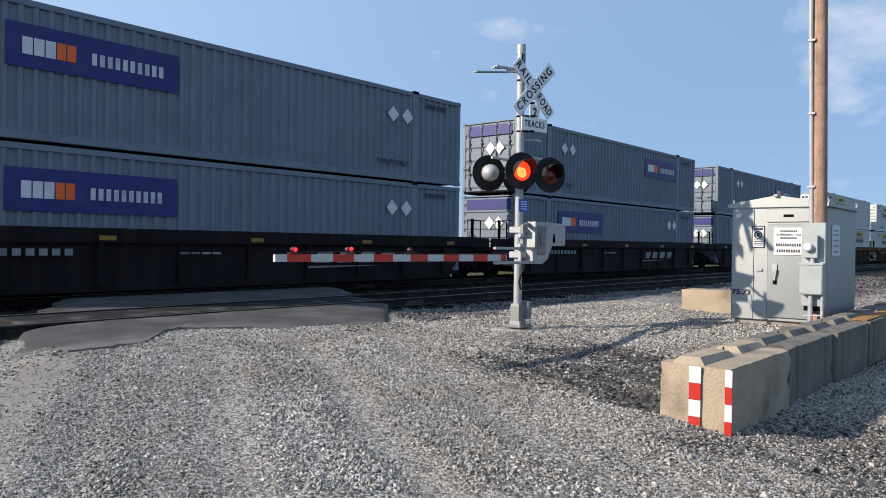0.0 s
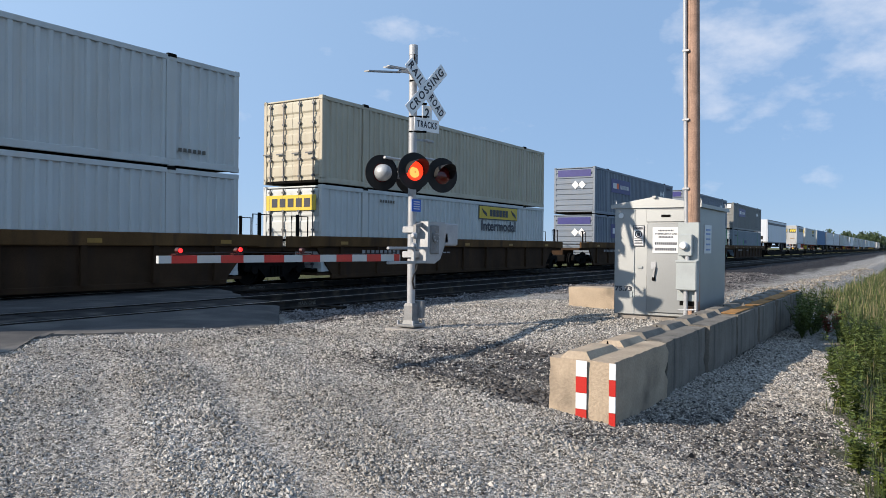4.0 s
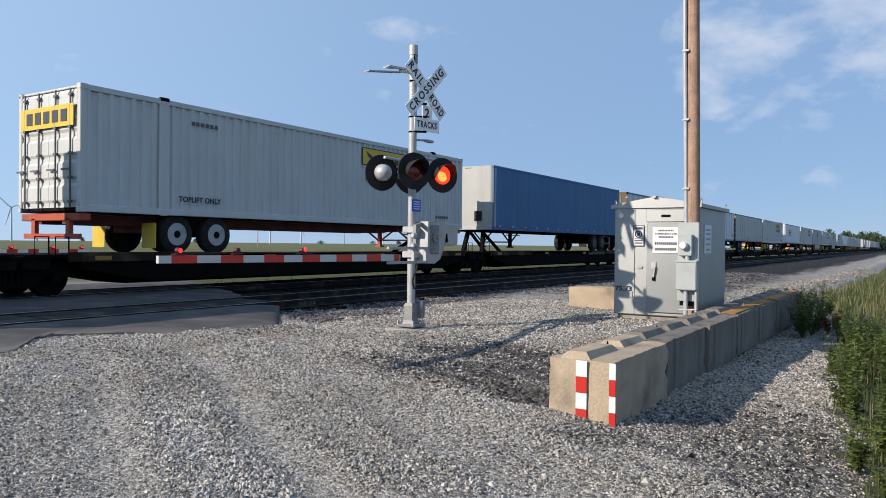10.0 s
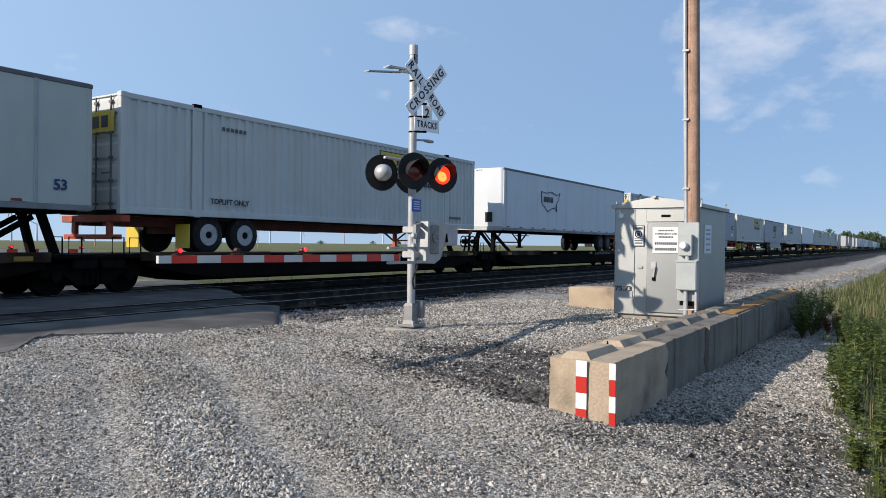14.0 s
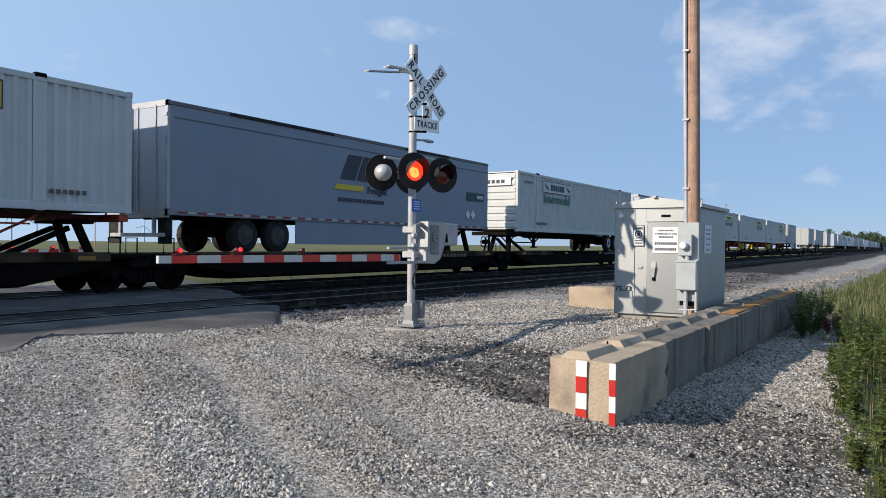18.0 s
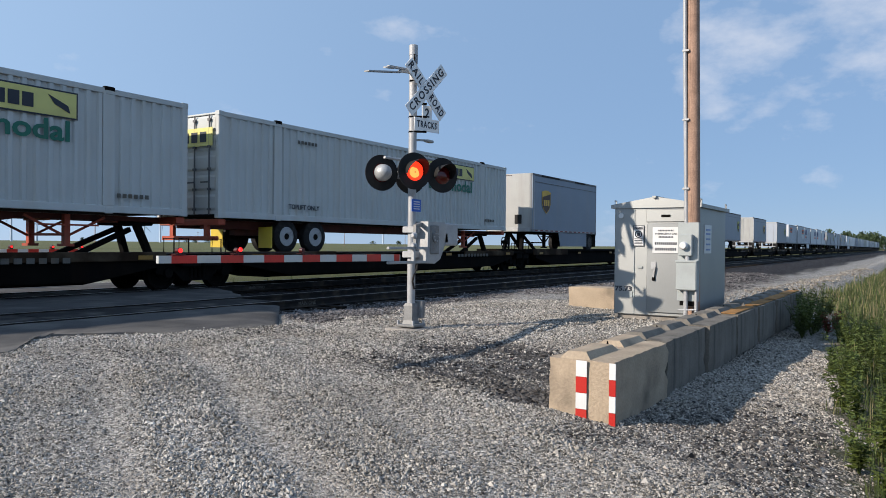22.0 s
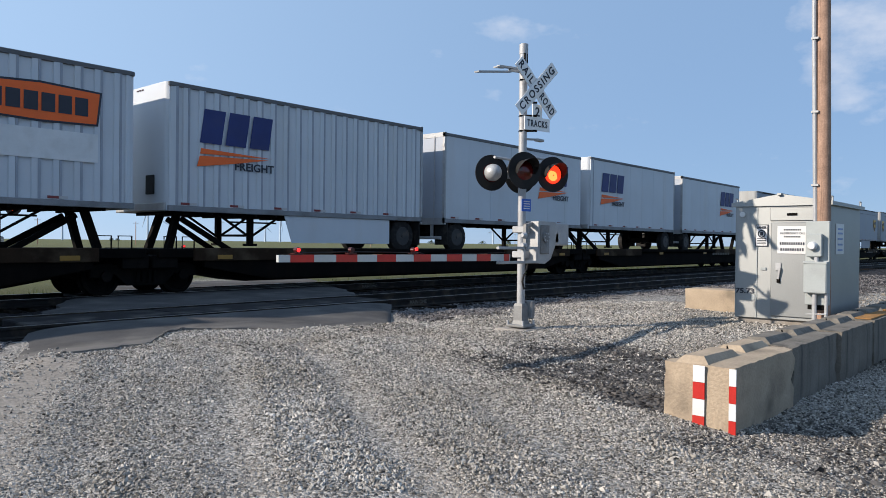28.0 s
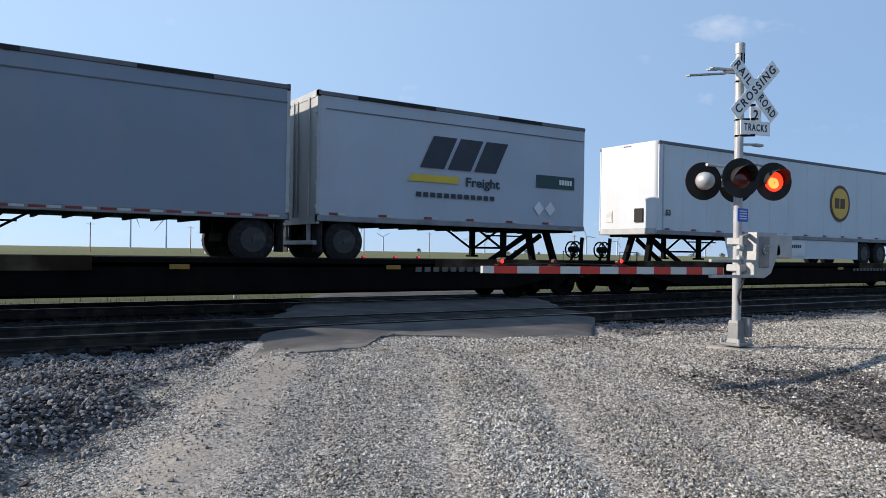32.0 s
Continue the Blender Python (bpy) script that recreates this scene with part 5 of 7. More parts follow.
def turbine(az, el, d, spin, yaw):
    x, y = away(az, d)
    hub = d * math.tan(radians(el)) + EYE
    t = thing("wind_turbine", pose(x, y, -0.8), "white three-bladed wind turbine far off in the fields", "wind turbine", "wind turbines")
    part("tower", Build().tube([(0, 0, 0), (0, 0, hub)], [2.0 * d / 1500, 1.2 * d / 1500], 12), "turbine", t)
    n = part("nacelle", Build().box(-1.6, -5, -1.8, 1.6, 3.4, 1.8, 0.5), "turbine", t, at=pose(0, 0, hub + 1, 0, 0, yaw))
    for k in range(3):
        b = Build().loft([[(-w, -5.2, r), (0, -5.5, r), (w * 0.4, -5.2, r), (0, -4.9, r)] for r, w in ((0.8, 0.8), (7, 1.9), (20, 1.3), (hub * 0.58, 0.4))])
        part("blade", b, "turbine", n, at=pose(0, 0, 0, 0, spin + k * 120, 0))


for _a in ((54.7, 1.12, 2300, 15, -40), (53.6, 1.76, 1700, 50, -40), (45.8, 1.36, 2000, 100, -35), (43.5, 1.0, 2600, 30, -35), (63.0, 2.2, 1500, 75, -40), (79.9, 3.2, 1150, 40, -20), (77.5, 2.3, 1500, 95, -25), (74.6, 1.3, 2400, 20, -25), (61.5, 1.1, 2500, 60, -30), (68.5, 1.5, 2100, 85, -30), (37.2, 1.0, 2700, 10, -30)):
    turbine(*_a)


def far_pole(az, el, d):
    x, y = away(az, d)
    h = d * math.tan(radians(el)) + EYE + 0.8
    p = thing("utility_pole", pose(x, y, -0.8), "thin dark wooden utility pole in the fields", "utility pole", "distant utility poles")
    part("pole", Build().tube([(0, 0, 0), (0, 0, h)], [0.2, 0.14], 8), "wood", p)
    part("cross_arm", Build().box(-1.2, -0.06, h - 0.7, 1.2, 0.06, h - 0.55), "wood", p)


for _a in ((57.9, 1.5, 300), (46.7, 1.47, 330), (51.0, 0.75, 600), (40.2, 0.9, 500), (63.8, 1.3, 340), (70.0, 1.4, 320), (75.8, 1.6, 300), (82.5, 1.7, 280), (35.5, 0.8, 560)):
    far_pole(*_a)


def tree(az, d, h, seed, wide=1.0):
    r = random.Random(seed)
    x, y = away(az, d)
    t = thing("tree", pose(x, y, -0.9), "dark green broadleaf tree far off", "tree", "distant trees")
    b = Build().tube([(0, 0, 0), (0.1, 0, h * 0.3), (0, 0.1, h * 0.6)], [h * 0.03, h * 0.022, h * 0.01], 8)
    for k in range(5):
        a = k * 1.3 + r.random()
        b.tube([(0, 0, h * (0.25 + 0.06 * k)), (math.cos(a) * h * 0.25, math.sin(a) * h * 0.25, h * (0.5 + 0.07 * k))], [h * 0.012, h * 0.004], 6)
    part("trunk", b, "wood", t)
    b = Build()
    for k in range(560):
        a, e, q = r.uniform(0, 6.28), r.uniform(-0.9, 1.57), r.random() ** 0.4
        q *= 1 + 0.25 * math.sin(3 * a + seed) * math.cos(2 * e)
        c = Vector((math.cos(a) * math.cos(e) * h * 0.4 * q * wide, math.sin(a) * math.cos(e) * h * 0.4 * q * wide, h * 0.5 + math.sin(e) * h * 0.46 * q))
        s = h * r.uniform(0.03, 0.075)
        u = Vector((r.gauss(0, 1), r.gauss(0, 1), r.gauss(0, 1))).normalized()
        v = u.orthogonal().normalized()
        w = u.cross(v) * 0.6
        b.add([c + v * s, c + w * s, c - v * s, c - w * s, c + u * s * 0.5], [(0, 1, 4), (1, 2, 4), (2, 3, 4), (3, 0, 4)])
    part("crown", b, "treeleaf", t)


_r = random.Random(9)
for _i in range(16):
    tree(1.6 + _i * 0.29 + _r.uniform(-0.1, 0.1), 560 + _r.uniform(-60, 60), _r.uniform(9, 14.5), _i)
for _i, _az in enumerate((49.4, 49.9, 50.3, 51.2, 51.8, 65.0, 65.4, 58.7, 36.0, 34.5, 38.0, 42.0)):
    tree(_az, 950 + _r.uniform(-150, 150), _r.uniform(4, 7), 30 + _i, 1.0 + 1.6 * _r.random())


# ---- weeds and grass ----
def grass_patch(name, n, where, h, material, label, seed, lean=0.35, width=0.0026):
    r = np.random.RandomState(seed)
    x, y = where(r, n)
    n = len(x)
    z = height(x, y)
    a, t, hh = r.uniform(0, 6.28, n), np.abs(r.normal(0, lean, n)), h * r.uniform(0.45, 1.25, n)
    dx, dy = np.cos(a), np.sin(a)
    w = width * r.uniform(0.7, 1.5, n) * (1 + 0.08 * np.hypot(x, y))
    px, py, mid, mx = -dy * w, dx * w, hh * 0.55, t * hh * 0.22
    v = np.stack([np.stack(c, -1) for c in ((x - px, y - py, z - 0.02), (x + px, y + py, z - 0.02), (x + dx * mx + px * 0.8, y + dy * mx + py * 0.8, z + mid),
                                            (x + dx * mx - px * 0.8, y + dy * mx - py * 0.8, z + mid), (x + dx * t * hh, y + dy * t * hh, z + hh * (1 - 0.25 * t)))], 1)
    k = (np.arange(n) * 5)[:, None]
    f = np.concatenate([k + 0, k + 1, k + 2, k + 0, k + 2, k + 3, k + 3, k + 2, k + 4], 1).reshape(-1, 3)
    me = bpy.data.meshes.new(name)
    me.from_pydata(v.reshape(-1, 3).tolist(), [], f.tolist())
    me.materials.append(M_[material])
    tagged(new(name, me), label, "grass", kind="stuff")


def right_bank(r, n):
    x = 5.5 + 65 * r.rand(n * 3) ** 1.9
    y = r.uniform(-11, 2.6, n * 3)
    keep = masks(x, y)[2] > 0.5 + 0.4 * r.rand(n * 3)
    return x[keep][:n], y[keep][:n]


def far_verge(r, n):
    x, y = r.uniform(-6, 70, n * 2), 20.7 + np.abs(r.normal(0, 2.2, n * 2))
    keep = masks(x, y)[2] > 0.5
    return x[keep][:n], y[keep][:n]


grass_patch("bank_grass", 80000, right_bank, 0.25, "leafdark", "tall green grass on the bank", 1, lean=0.55)
grass_patch("bank_weeds", 24000, right_bank, 0.24, "weedleaf", "pale green grass among the weeds", 5, lean=0.65)
grass_patch("dry_grass", 14000, right_bank, 0.36, "straw", "dry yellowish grass stalks among the green", 2)
grass_patch("verge_grass", 9000, far_verge, 0.3, "leafdark", "green grass along the far side of the tracks", 3, width=0.005)


def weed(x, y, h, seed, material="leafdark", label="bushy green roadside weed"):
    r = random.Random(seed)
    z = float(height(np.array(x), np.array(y)))
    w = thing("weed", pose(x, y, z - 0.02), label, "weed", "roadside weeds")
    st, lf = Build(), Build()
    for k in range(9):
        a, q = r.uniform(0, 6.28), r.uniform(0.1, 0.45)
        top = (math.cos(a) * q * h, math.sin(a) * q * h, h * r.uniform(0.6, 1.1))
        mid = (top[0] * 0.4, top[1] * 0.4, top[2] * 0.55)
        st.tube([(0, 0, 0), mid, top], [0.007, 0.005, 0.002], 5)
        for i in range(26):
            f = r.uniform(0.15, 1.0)
            c = Vector((0, 0, 0)).lerp(Vector(mid), f / 0.5) if f < 0.5 else Vector(mid).lerp(Vector(top), (f - 0.5) * 2)
            s, e = r.uniform(0.045, 0.11) * (1.2 - 0.5 * f), r.uniform(0, 6.28)
            d = Vector((math.cos(e), math.sin(e), r.uniform(-0.3, 0.6))).normalized()
            n = d.cross(Vector((0, 0, 1))).normalized()
            lf.add([c, c + d * s * 0.5 + n * s * 0.3, c + d * s, c + d * s * 0.5 - n * s * 0.3, c + d * s * 0.5 + Vector((0, 0, -0.12 * s))], [(0, 1, 4), (1, 2, 4), (2, 3, 4), (3, 0, 4)])
    part("stem", st, "leafdark", w, kind="stuff")
    part("foliage", lf, material, w, kind="stuff")


_r = random.Random(3)
for _i in range(44):
    weed(6.5 + 0.22 * _i + _r.uniform(-0.3, 0.3), 0.14 + 0.03 * _i + _r.uniform(-1.1, 0.12), _r.uniform(0.35, 0.75), _i, "weedleaf")
weed(10.4, 0.62, 0.2, 60, "weedleaf", "small green weed on the gravel")
weed(12.1, 0.75, 0.3, 61, "weedleaf", "small green weed on the gravel")
weed(16.5, 1.4, 0.42, 80, "leafred", "low reddish weed beside the bank")
weed(17.3, 1.3, 0.45, 81, "leafred", "low reddish weed beside the bank")
for _i in range(12):
    weed(14.9 + 0.29 * _i + _r.uniform(-0.2, 0.2), 1.8 + _r.uniform(-0.25, 0.15), _r.uniform(0.5, 0.8) + 0.02 * _i, 110 + _i, "weedleaf" if _i % 3 else "leafdark")
for _i in range(5):
    weed(18.8 + 0.6 * _i, 1.9 + _r.uniform(-0.3, 0.4), _r.uniform(0.5, 0.8), 130 + _i)
for _i in range(4):
    weed(14.4 + _i * 0.7, 2.5, 0.3, 90 + _i, "weedleaf", "small yellow-green weed growing on the barrier")


# ---- the train ----
SPEED, TRACK_Y = 22.2, 17.03
MOVING = []          # things of the train and where each one's first end stands at the start


def rolling(name, c, label, category, group):
    ob = thing(name, pose(c, TRACK_Y, 0), label, category, group)
    MOVING.append((ob, c))
    return ob


SHARED = {}


def shared(key, make):
    """One mesh for all alike parts."""
    if key not in SHARED:
        SHARED[key] = make()
    return SHARED[key]


def panel(parent, name, x0, x1, z0, z1, material, y=-1.306, label=""):
    return part(name, Build().box(x0, y - 0.004, z0, x1, y + 0.004, z1), material, parent, label)


def blocks(parent, name, x0, x1, z0, z1, n, material, y=-1.314, slant=0.0, gap=0.22):
    """A row of plain blocks that stands for a word of a trade mark."""
    w = (x1 - x0) / n
    made = None
    for i in range(n):
        a, e = x0 + i * w, x0 + (i + 1 - gap) * w
        one = part(name.replace("_bars", "_bar"), Build().prism([(a, z0), (e, z0), (e + slant, z1), (a + slant, z1)], "y", y - 0.004, y + 0.004), material, parent)
        made = made or one
    return made


def words(parent, name, text, x, z, size, material, y=-1.314, width=None):
    return part(name, text_mesh(text, size, material, width, bold=0.005 * size / 0.2), None, parent, at=pose(x, y, z, 90, 0, 0))


def tyre_mesh(r=0.5, w=0.27):
    def make():
        b = Build()
        prof = [(-w / 2, r * 0.55), (-w / 2, r * 0.9), (-w / 2 + 0.03, r * 0.985), (-w / 4, r), (w / 4, r), (w / 2 - 0.03, r * 0.985), (w / 2, r * 0.9), (w / 2, r * 0.55)]
        b.loft([[(q * math.cos(t), y, q * math.sin(t)) for t in (2 * math.pi * k / 24 for k in range(24))] for y, q in prof])
        return b.mesh("tyre", M_["rubber"], True)
    return shared(("tyre", r, w), make)


def rim_mesh(paint="rim"):
    def make():
        b = Build()
        ring = lambda y, q: [(q * math.cos(t), y, q * math.sin(t)) for t in (2 * math.pi * k / 20 for k in range(20))]
        b.loft([ring(-0.142, 0.29), ring(-0.15, 0.27), ring(-0.09, 0.24), ring(-0.05, 0.15), ring(-0.1, 0.13), ring(-0.11, 0.05), ring(-0.16, 0.045), ring(-0.16, 0.01)])
        return b.mesh("rim", M_[paint], True)
    return shared(("rim", paint), make)


def wheel(parent, x, z, bright=False):
    for y in (-1.06, 1.06):
        w = part("wheel", tyre_mesh(), None, parent, at=pose(x, y, z, 0, 0, 0 if y < 0 else 180))
        if y < 0:
            part("rim", rim_mesh("wheelwhite" if bright else "rim"), None, w, "white-painted steel rim" if bright else "dark steel rim")
            if bright:
                part("hub", shared("hub", lambda: Build().tube([(0, -0.165, 0), (0, -0.09, 0)], [0.085, 0.125], 12).mesh("hub", M_["steel"], True)), None, w, "dark hub")


def container_on(parent, x, z, L, colour, doors, H=2.78, mark=None):
    """The parts of a corrugated container whose lower corner stands at x, z."""
    t, y = z + H, 1.3
    side = lambda: Build().corrugated(0.17, L - 0.17, 0.17, H - 0.13, -y + 0.012, 0.055, 0.285).mesh("side_panel", M_[colour])
    side2 = lambda: Build().corrugated(0.17, L - 0.17, 0.17, H - 0.13, y - 0.012, 0.036, 0.285, 1).mesh("side_panel", M_[colour])
    part("side_panel", shared(("sp", colour, L, H), side), None, parent, at=pose(x, 0, z))
    part("side_panel", shared(("sp2", colour, L, H), side2), None, parent, at=pose(x, 0, z))
    for s in (-1, 1):
        lo = lambda t0: sorted((s * y, s * (y - t0)))
        part("bottom_rail", shared(("br", colour, L, s), lambda: Build().box(0, lo(0.1)[0], 0, L, lo(0.1)[1], 0.17, 0.01).mesh("bottom_rail", M_[colour])), None, parent, at=pose(x, 0, z))
        part("top_rail", shared(("tr", colour, L, H, s), lambda: Build().box(0, lo(0.09)[0], H - 0.13, L, lo(0.09)[1], H, 0.01).mesh("top_rail", M_[colour])), None, parent, at=pose(x, 0, z))
    posts = lambda: Build().box(0, -y, 0.1, 0.17, -y + 0.14, H - 0.02, 0.015).mesh("corner_post", M_[colour])
    for px in (0, L - 0.17):
        for py in (0, 2 * y - 0.14):
            part("corner_post", shared(("cp", colour, H), posts), None, parent, at=pose(x + px, py, z))
    lift = lambda: (Build().box(0, -y - 0.004, 0.16, 0.3, -y + 0.06, H - 0.1, 0.008).box(0.06, -y - 0.012, H - 0.14, 0.26, -y + 0.06, H + 0.03, 0.01)
                    .box(0.06, -y - 0.012, -0.02, 0.26, -y + 0.06, 0.13, 0.01).mesh("lift_post", M_[colour]))
    for px in (2.05, L - 2.35):
        part("lift_post", shared(("lp", colour, H), lift), None, parent, at=pose(x + px, 0, z))
        part("lift_casting", shared(("lc", H), lambda: Build().box(0.03, -y - 0.016, H - 0.06, 0.29, -y + 0.1, H + 0.045, 0.015).mesh("lift_casting", M_["steel"])), None, parent, "dark lift casting", at=pose(x + px, 0, z))
    part("roof", shared(("rf", colour, L), lambda: Build().box(0.05, -y + 0.05, -0.05, L - 0.05, y - 0.05, 0.0, 0.01).mesh("roof", M_[colour])), None, parent, at=pose(x, 0, t - 0.015))
    part("floor", shared(("fl", L), lambda: Build().box(0.05, -y + 0.06, 0, L - 0.05, y - 0.06, 0.12).mesh("floor", M_["steel"])), None, parent, at=pose(x, 0, z + 0.03))
    # the end that meets the sun
    def ribs(n, y0, y1, deep, name):
        p, prof = (H - 0.2) / n, []
        for i in range(n):
            b0 = 0.1 + i * p
            prof += [(0.04, b0), (0.04, b0 + p * 0.2), (0.04 - deep, b0 + p * 0.32), (0.04 - deep, b0 + p * 0.88)]
        prof += [(0.04, H - 0.1), (0.1, H - 0.1), (0.1, 0.1)]
        return Build().prism(prof[::-1], "y", y0, y1).mesh(name, M_[colour])
    for px, turn, door in ((x, 0, doors), (x + L, 180, not doors)):
        if door:
            for s in (0, 1):
                leaf = part("end_door", shared(("leaf", colour, H, s), lambda: ribs(5, -y + 0.15 if s == 0 else 0.006, -0.006 if s == 0 else y - 0.15, 0.03, "end_door")), None, parent, at=pose(px, 0, z, 0, 0, turn))
                for py in ((-0.95, -0.35) if s == 0 else (0.35, 0.95)):
                    def rod():
                        b = Build().tube([(0, 0, 0.08), (0, 0, H - 0.08)], 0.022, 8)
                        for zz in (0.2, 0.75, 1.3, 1.9, H - 0.25):
                            b.box(-0.03, -0.05, zz, 0.03, 0.05, zz + 0.06)
                        return b.box(-0.045, 0, 0.95, -0.015, 0.3, 0.99).mesh("locking_rod", M_["trrail"])
                    part("locking_rod", shared(("rod", H), rod), None, leaf, at=pose(-0.03, py, 0))
        else:
            part("end_wall", shared(("wall", colour, H), lambda: ribs(8, -y + 0.14, y - 0.14, 0.045, "end_wall")), None, parent, at=pose(px, 0, z, 0, 0, turn))
    # castings
    cast = lambda: Build().box(-0.006, -y - 0.008, -0.012, 0.18, -y + 0.16, 0.12, 0.012).mesh("corner_casting", M_[colour])
    for px in (0, L - 0.175):
        for pz in (0.0, H - 0.108):
            part("corner_casting", shared(("cast", colour), cast), None, parent, at=pose(x + px, 0, z + pz))
    if mark:
        mark(parent, x, z, L)


# -- plain shapes for trade marks --
def mark_courier(at_door=True, faded=False, dx=None):
    def put(p, x, z, L):
        a = x + (dx if dx is not None else (10.6 if at_door else 2.78))
        sign = panel(p, "name_panel", a, a + 3.6, z + 1.42, z + 2.28, "navy", label="navy name panel")
        blocks(sign, "trade_mark", a + 0.3, a + 0.95, z + 1.68, z + 2.02, 3, "signwhite", gap=0.12)
        blocks(sign, "trade_mark", a + 0.95, a + 1.35, z + 1.68, z + 2.02, 2, "bars" if faded else "orange", gap=0.12)
        blocks(sign, "trade_mark", a + 1.65, a + 3.3, z + 1.7, z + 1.95, 10, "bars", gap=0.4)
        for k in range(2):
            c = x + (L - 3.2 if not at_door else 3.3) + k * 0.62
            part("hazard_placard", Build().prism([(c, z + 1.72), (c + 0.24, z + 1.96), (c, z + 2.2), (c - 0.24, z + 1.96)], "y", -1.316, -1.308), "signwhite", p, "white diamond placard")
        words(p, "lettering", "TOPLIFT ONLY", x + (L - 3.2 if not at_door else 3.3), z + 0.5, 0.2, "ink")
        blocks(p, "number_bars", x + L - 1.75, x + L - 0.7, z + H_LOW, z + H_LOW + 0.14, 6, "ink", gap=0.35)
        e = Build().box(x - 0.02, -1.05, z + 2.2, x - 0.008, 1.05, z + 2.6)
        part("end_name_panel", e, "signwhite" if faded else "navy", p, "name panel on the end")
        for k in range(2):
            py = -0.5 + k * 0.42
            part("hazard_placard", Build().prism([(py, z + 1.45), (py + 0.24, z + 1.7), (py, z + 1.95), (py - 0.24, z + 1.7)], "x", x - 0.034, x - 0.026), "signwhite", p, "white diamond placard")
    return put


H_LOW = 2.35


def mark_haulier(at_door=True, sign="yellow", green=False):
    def put(p, x, z, L):
        a = x + (10.0 if at_door else 2.75)
        s = panel(p, "name_panel", a, a + 3.63, z + 2.02, z + 2.62, "ink")
        panel(s, "name_panel_face", a + 0.035, a + 3.595, z + 2.055, z + 2.585, sign, y=-1.312)
        blocks(s, "trade_mark", a + 0.95, a + 2.7, z + 2.16, z + 2.46, 6, "ink", y=-1.322, gap=0.2)
        for k in (0.2, 2.95):
            part("trade_mark", Build().prism([(a + k, z + 2.5), (a + k + 0.45, z + 2.3), (a + k + 0.5, z + 2.14), (a + k + 0.15, z + 2.3)], "y", -1.328, -1.32), "ink", s)
        words(p, "lettering", "Intermodal", a + 1.82, z + 1.72, 0.62, "green" if green else "ink", width=3.25)
        words(p, "lettering", "TOPLIFT ONLY", x + (3.3 if at_door else 2.7), z + 0.42, 0.2, "ink")
        nb = x + (3.0 if at_door else 0.7)
        blocks(p, "number_bars", nb, nb + 0.9, z + H_LOW, z + H_LOW + 0.1, 6, "dimbars", gap=0.35)
        blocks(p, "number_bars", x + L - 2.0, x + L - 1.1, z + 0.36, z + 0.46, 6, "dimbars", gap=0.35)
        if at_door:
            e = Build().box(x - 0.05, -1.1, z + 1.95, x - 0.042, 1.1, z + 2.45)
            e = part("end_name_panel", e, sign, p, "name panel on the doors")
            bb = Build()
            for k in range(5):
                bb.box(x - 0.058, -0.85 + k * 0.36, z + 2.06, x - 0.05, -0.6 + k * 0.36, z + 2.34)
            part("trade_mark", bb, "ink", e)
        else:
            e = part("end_name_panel", Build().box(x - 0.05, -0.95, z + 2.2, x - 0.042, 0.95, z + 2.58), "signwhite", p, "white panel on the end wall")
            bb = Build()
            for k in range(5):
                bb.box(x - 0.058, -0.6 + k * 0.26, z + 2.3, x - 0.05, -0.42 + k * 0.26, z + 2.47)
            part("trade_mark", bb, "ink", e)
    return put


def mark_line(p, x, z, L):
    """The lower container with a pale green and blue mark."""
    for c in (2.2, L - 2.2):
        panel(p, "green_stripe", x + c - 0.12, x + c + 0.1, z + 0.2, z + 2.6, "ctgreen")
    blocks(p, "trade_mark", x + 6.0, x + 7.3, z + 1.35, z + 1.7, 4, "inkblue")
    part("trade_mark", Build().prism([(x + 5.2, z + 1.15), (x + 5.6, z + 1.15), (x + 5.75, z + 1.6), (x + 5.5, z + 1.9), (x + 5.2, z + 1.6)], "y", -1.318, -1.31), "ctgreen", p)
    words(p, "lettering", "53", x + 1.3, z + 0.5, 0.3, "ink")
    blocks(p, "number_bars", x + 0.6, x + 1.9, z + 2.1, z + 2.25, 7, "ink", gap=0.35)


def mark_green(p, x, z, L):
    """The white lower container with green end posts."""
    for c in (0.0, L - 0.32):
        part("green_post", Build().box(x + c, -1.314, z + 0.02, x + c + 0.32, -1.3, z + 2.76), "ctgreen", p, "green painted end post")
    part("green_post", Build().box(x - 0.012, -1.3, z + 0.02, x - 0.002, -1.1, z + 2.76), "ctgreen", p)
    blocks(p, "number_bars", x + L - 4.2, x + L - 3.2, z + 2.3, z + 2.46, 6, "ink", gap=0.3)


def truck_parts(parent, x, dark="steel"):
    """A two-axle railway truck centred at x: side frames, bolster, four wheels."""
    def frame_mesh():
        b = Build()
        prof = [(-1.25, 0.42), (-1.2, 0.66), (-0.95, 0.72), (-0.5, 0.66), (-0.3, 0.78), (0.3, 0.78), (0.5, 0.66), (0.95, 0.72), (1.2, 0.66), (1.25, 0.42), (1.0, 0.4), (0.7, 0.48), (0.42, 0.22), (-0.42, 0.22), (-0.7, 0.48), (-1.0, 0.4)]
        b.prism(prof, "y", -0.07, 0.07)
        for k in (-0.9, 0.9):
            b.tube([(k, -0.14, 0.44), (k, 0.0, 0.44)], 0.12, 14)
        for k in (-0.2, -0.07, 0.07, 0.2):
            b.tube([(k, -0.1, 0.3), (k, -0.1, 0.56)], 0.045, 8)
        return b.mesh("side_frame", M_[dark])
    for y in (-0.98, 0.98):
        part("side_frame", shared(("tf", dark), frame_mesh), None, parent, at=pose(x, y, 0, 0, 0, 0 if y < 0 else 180))
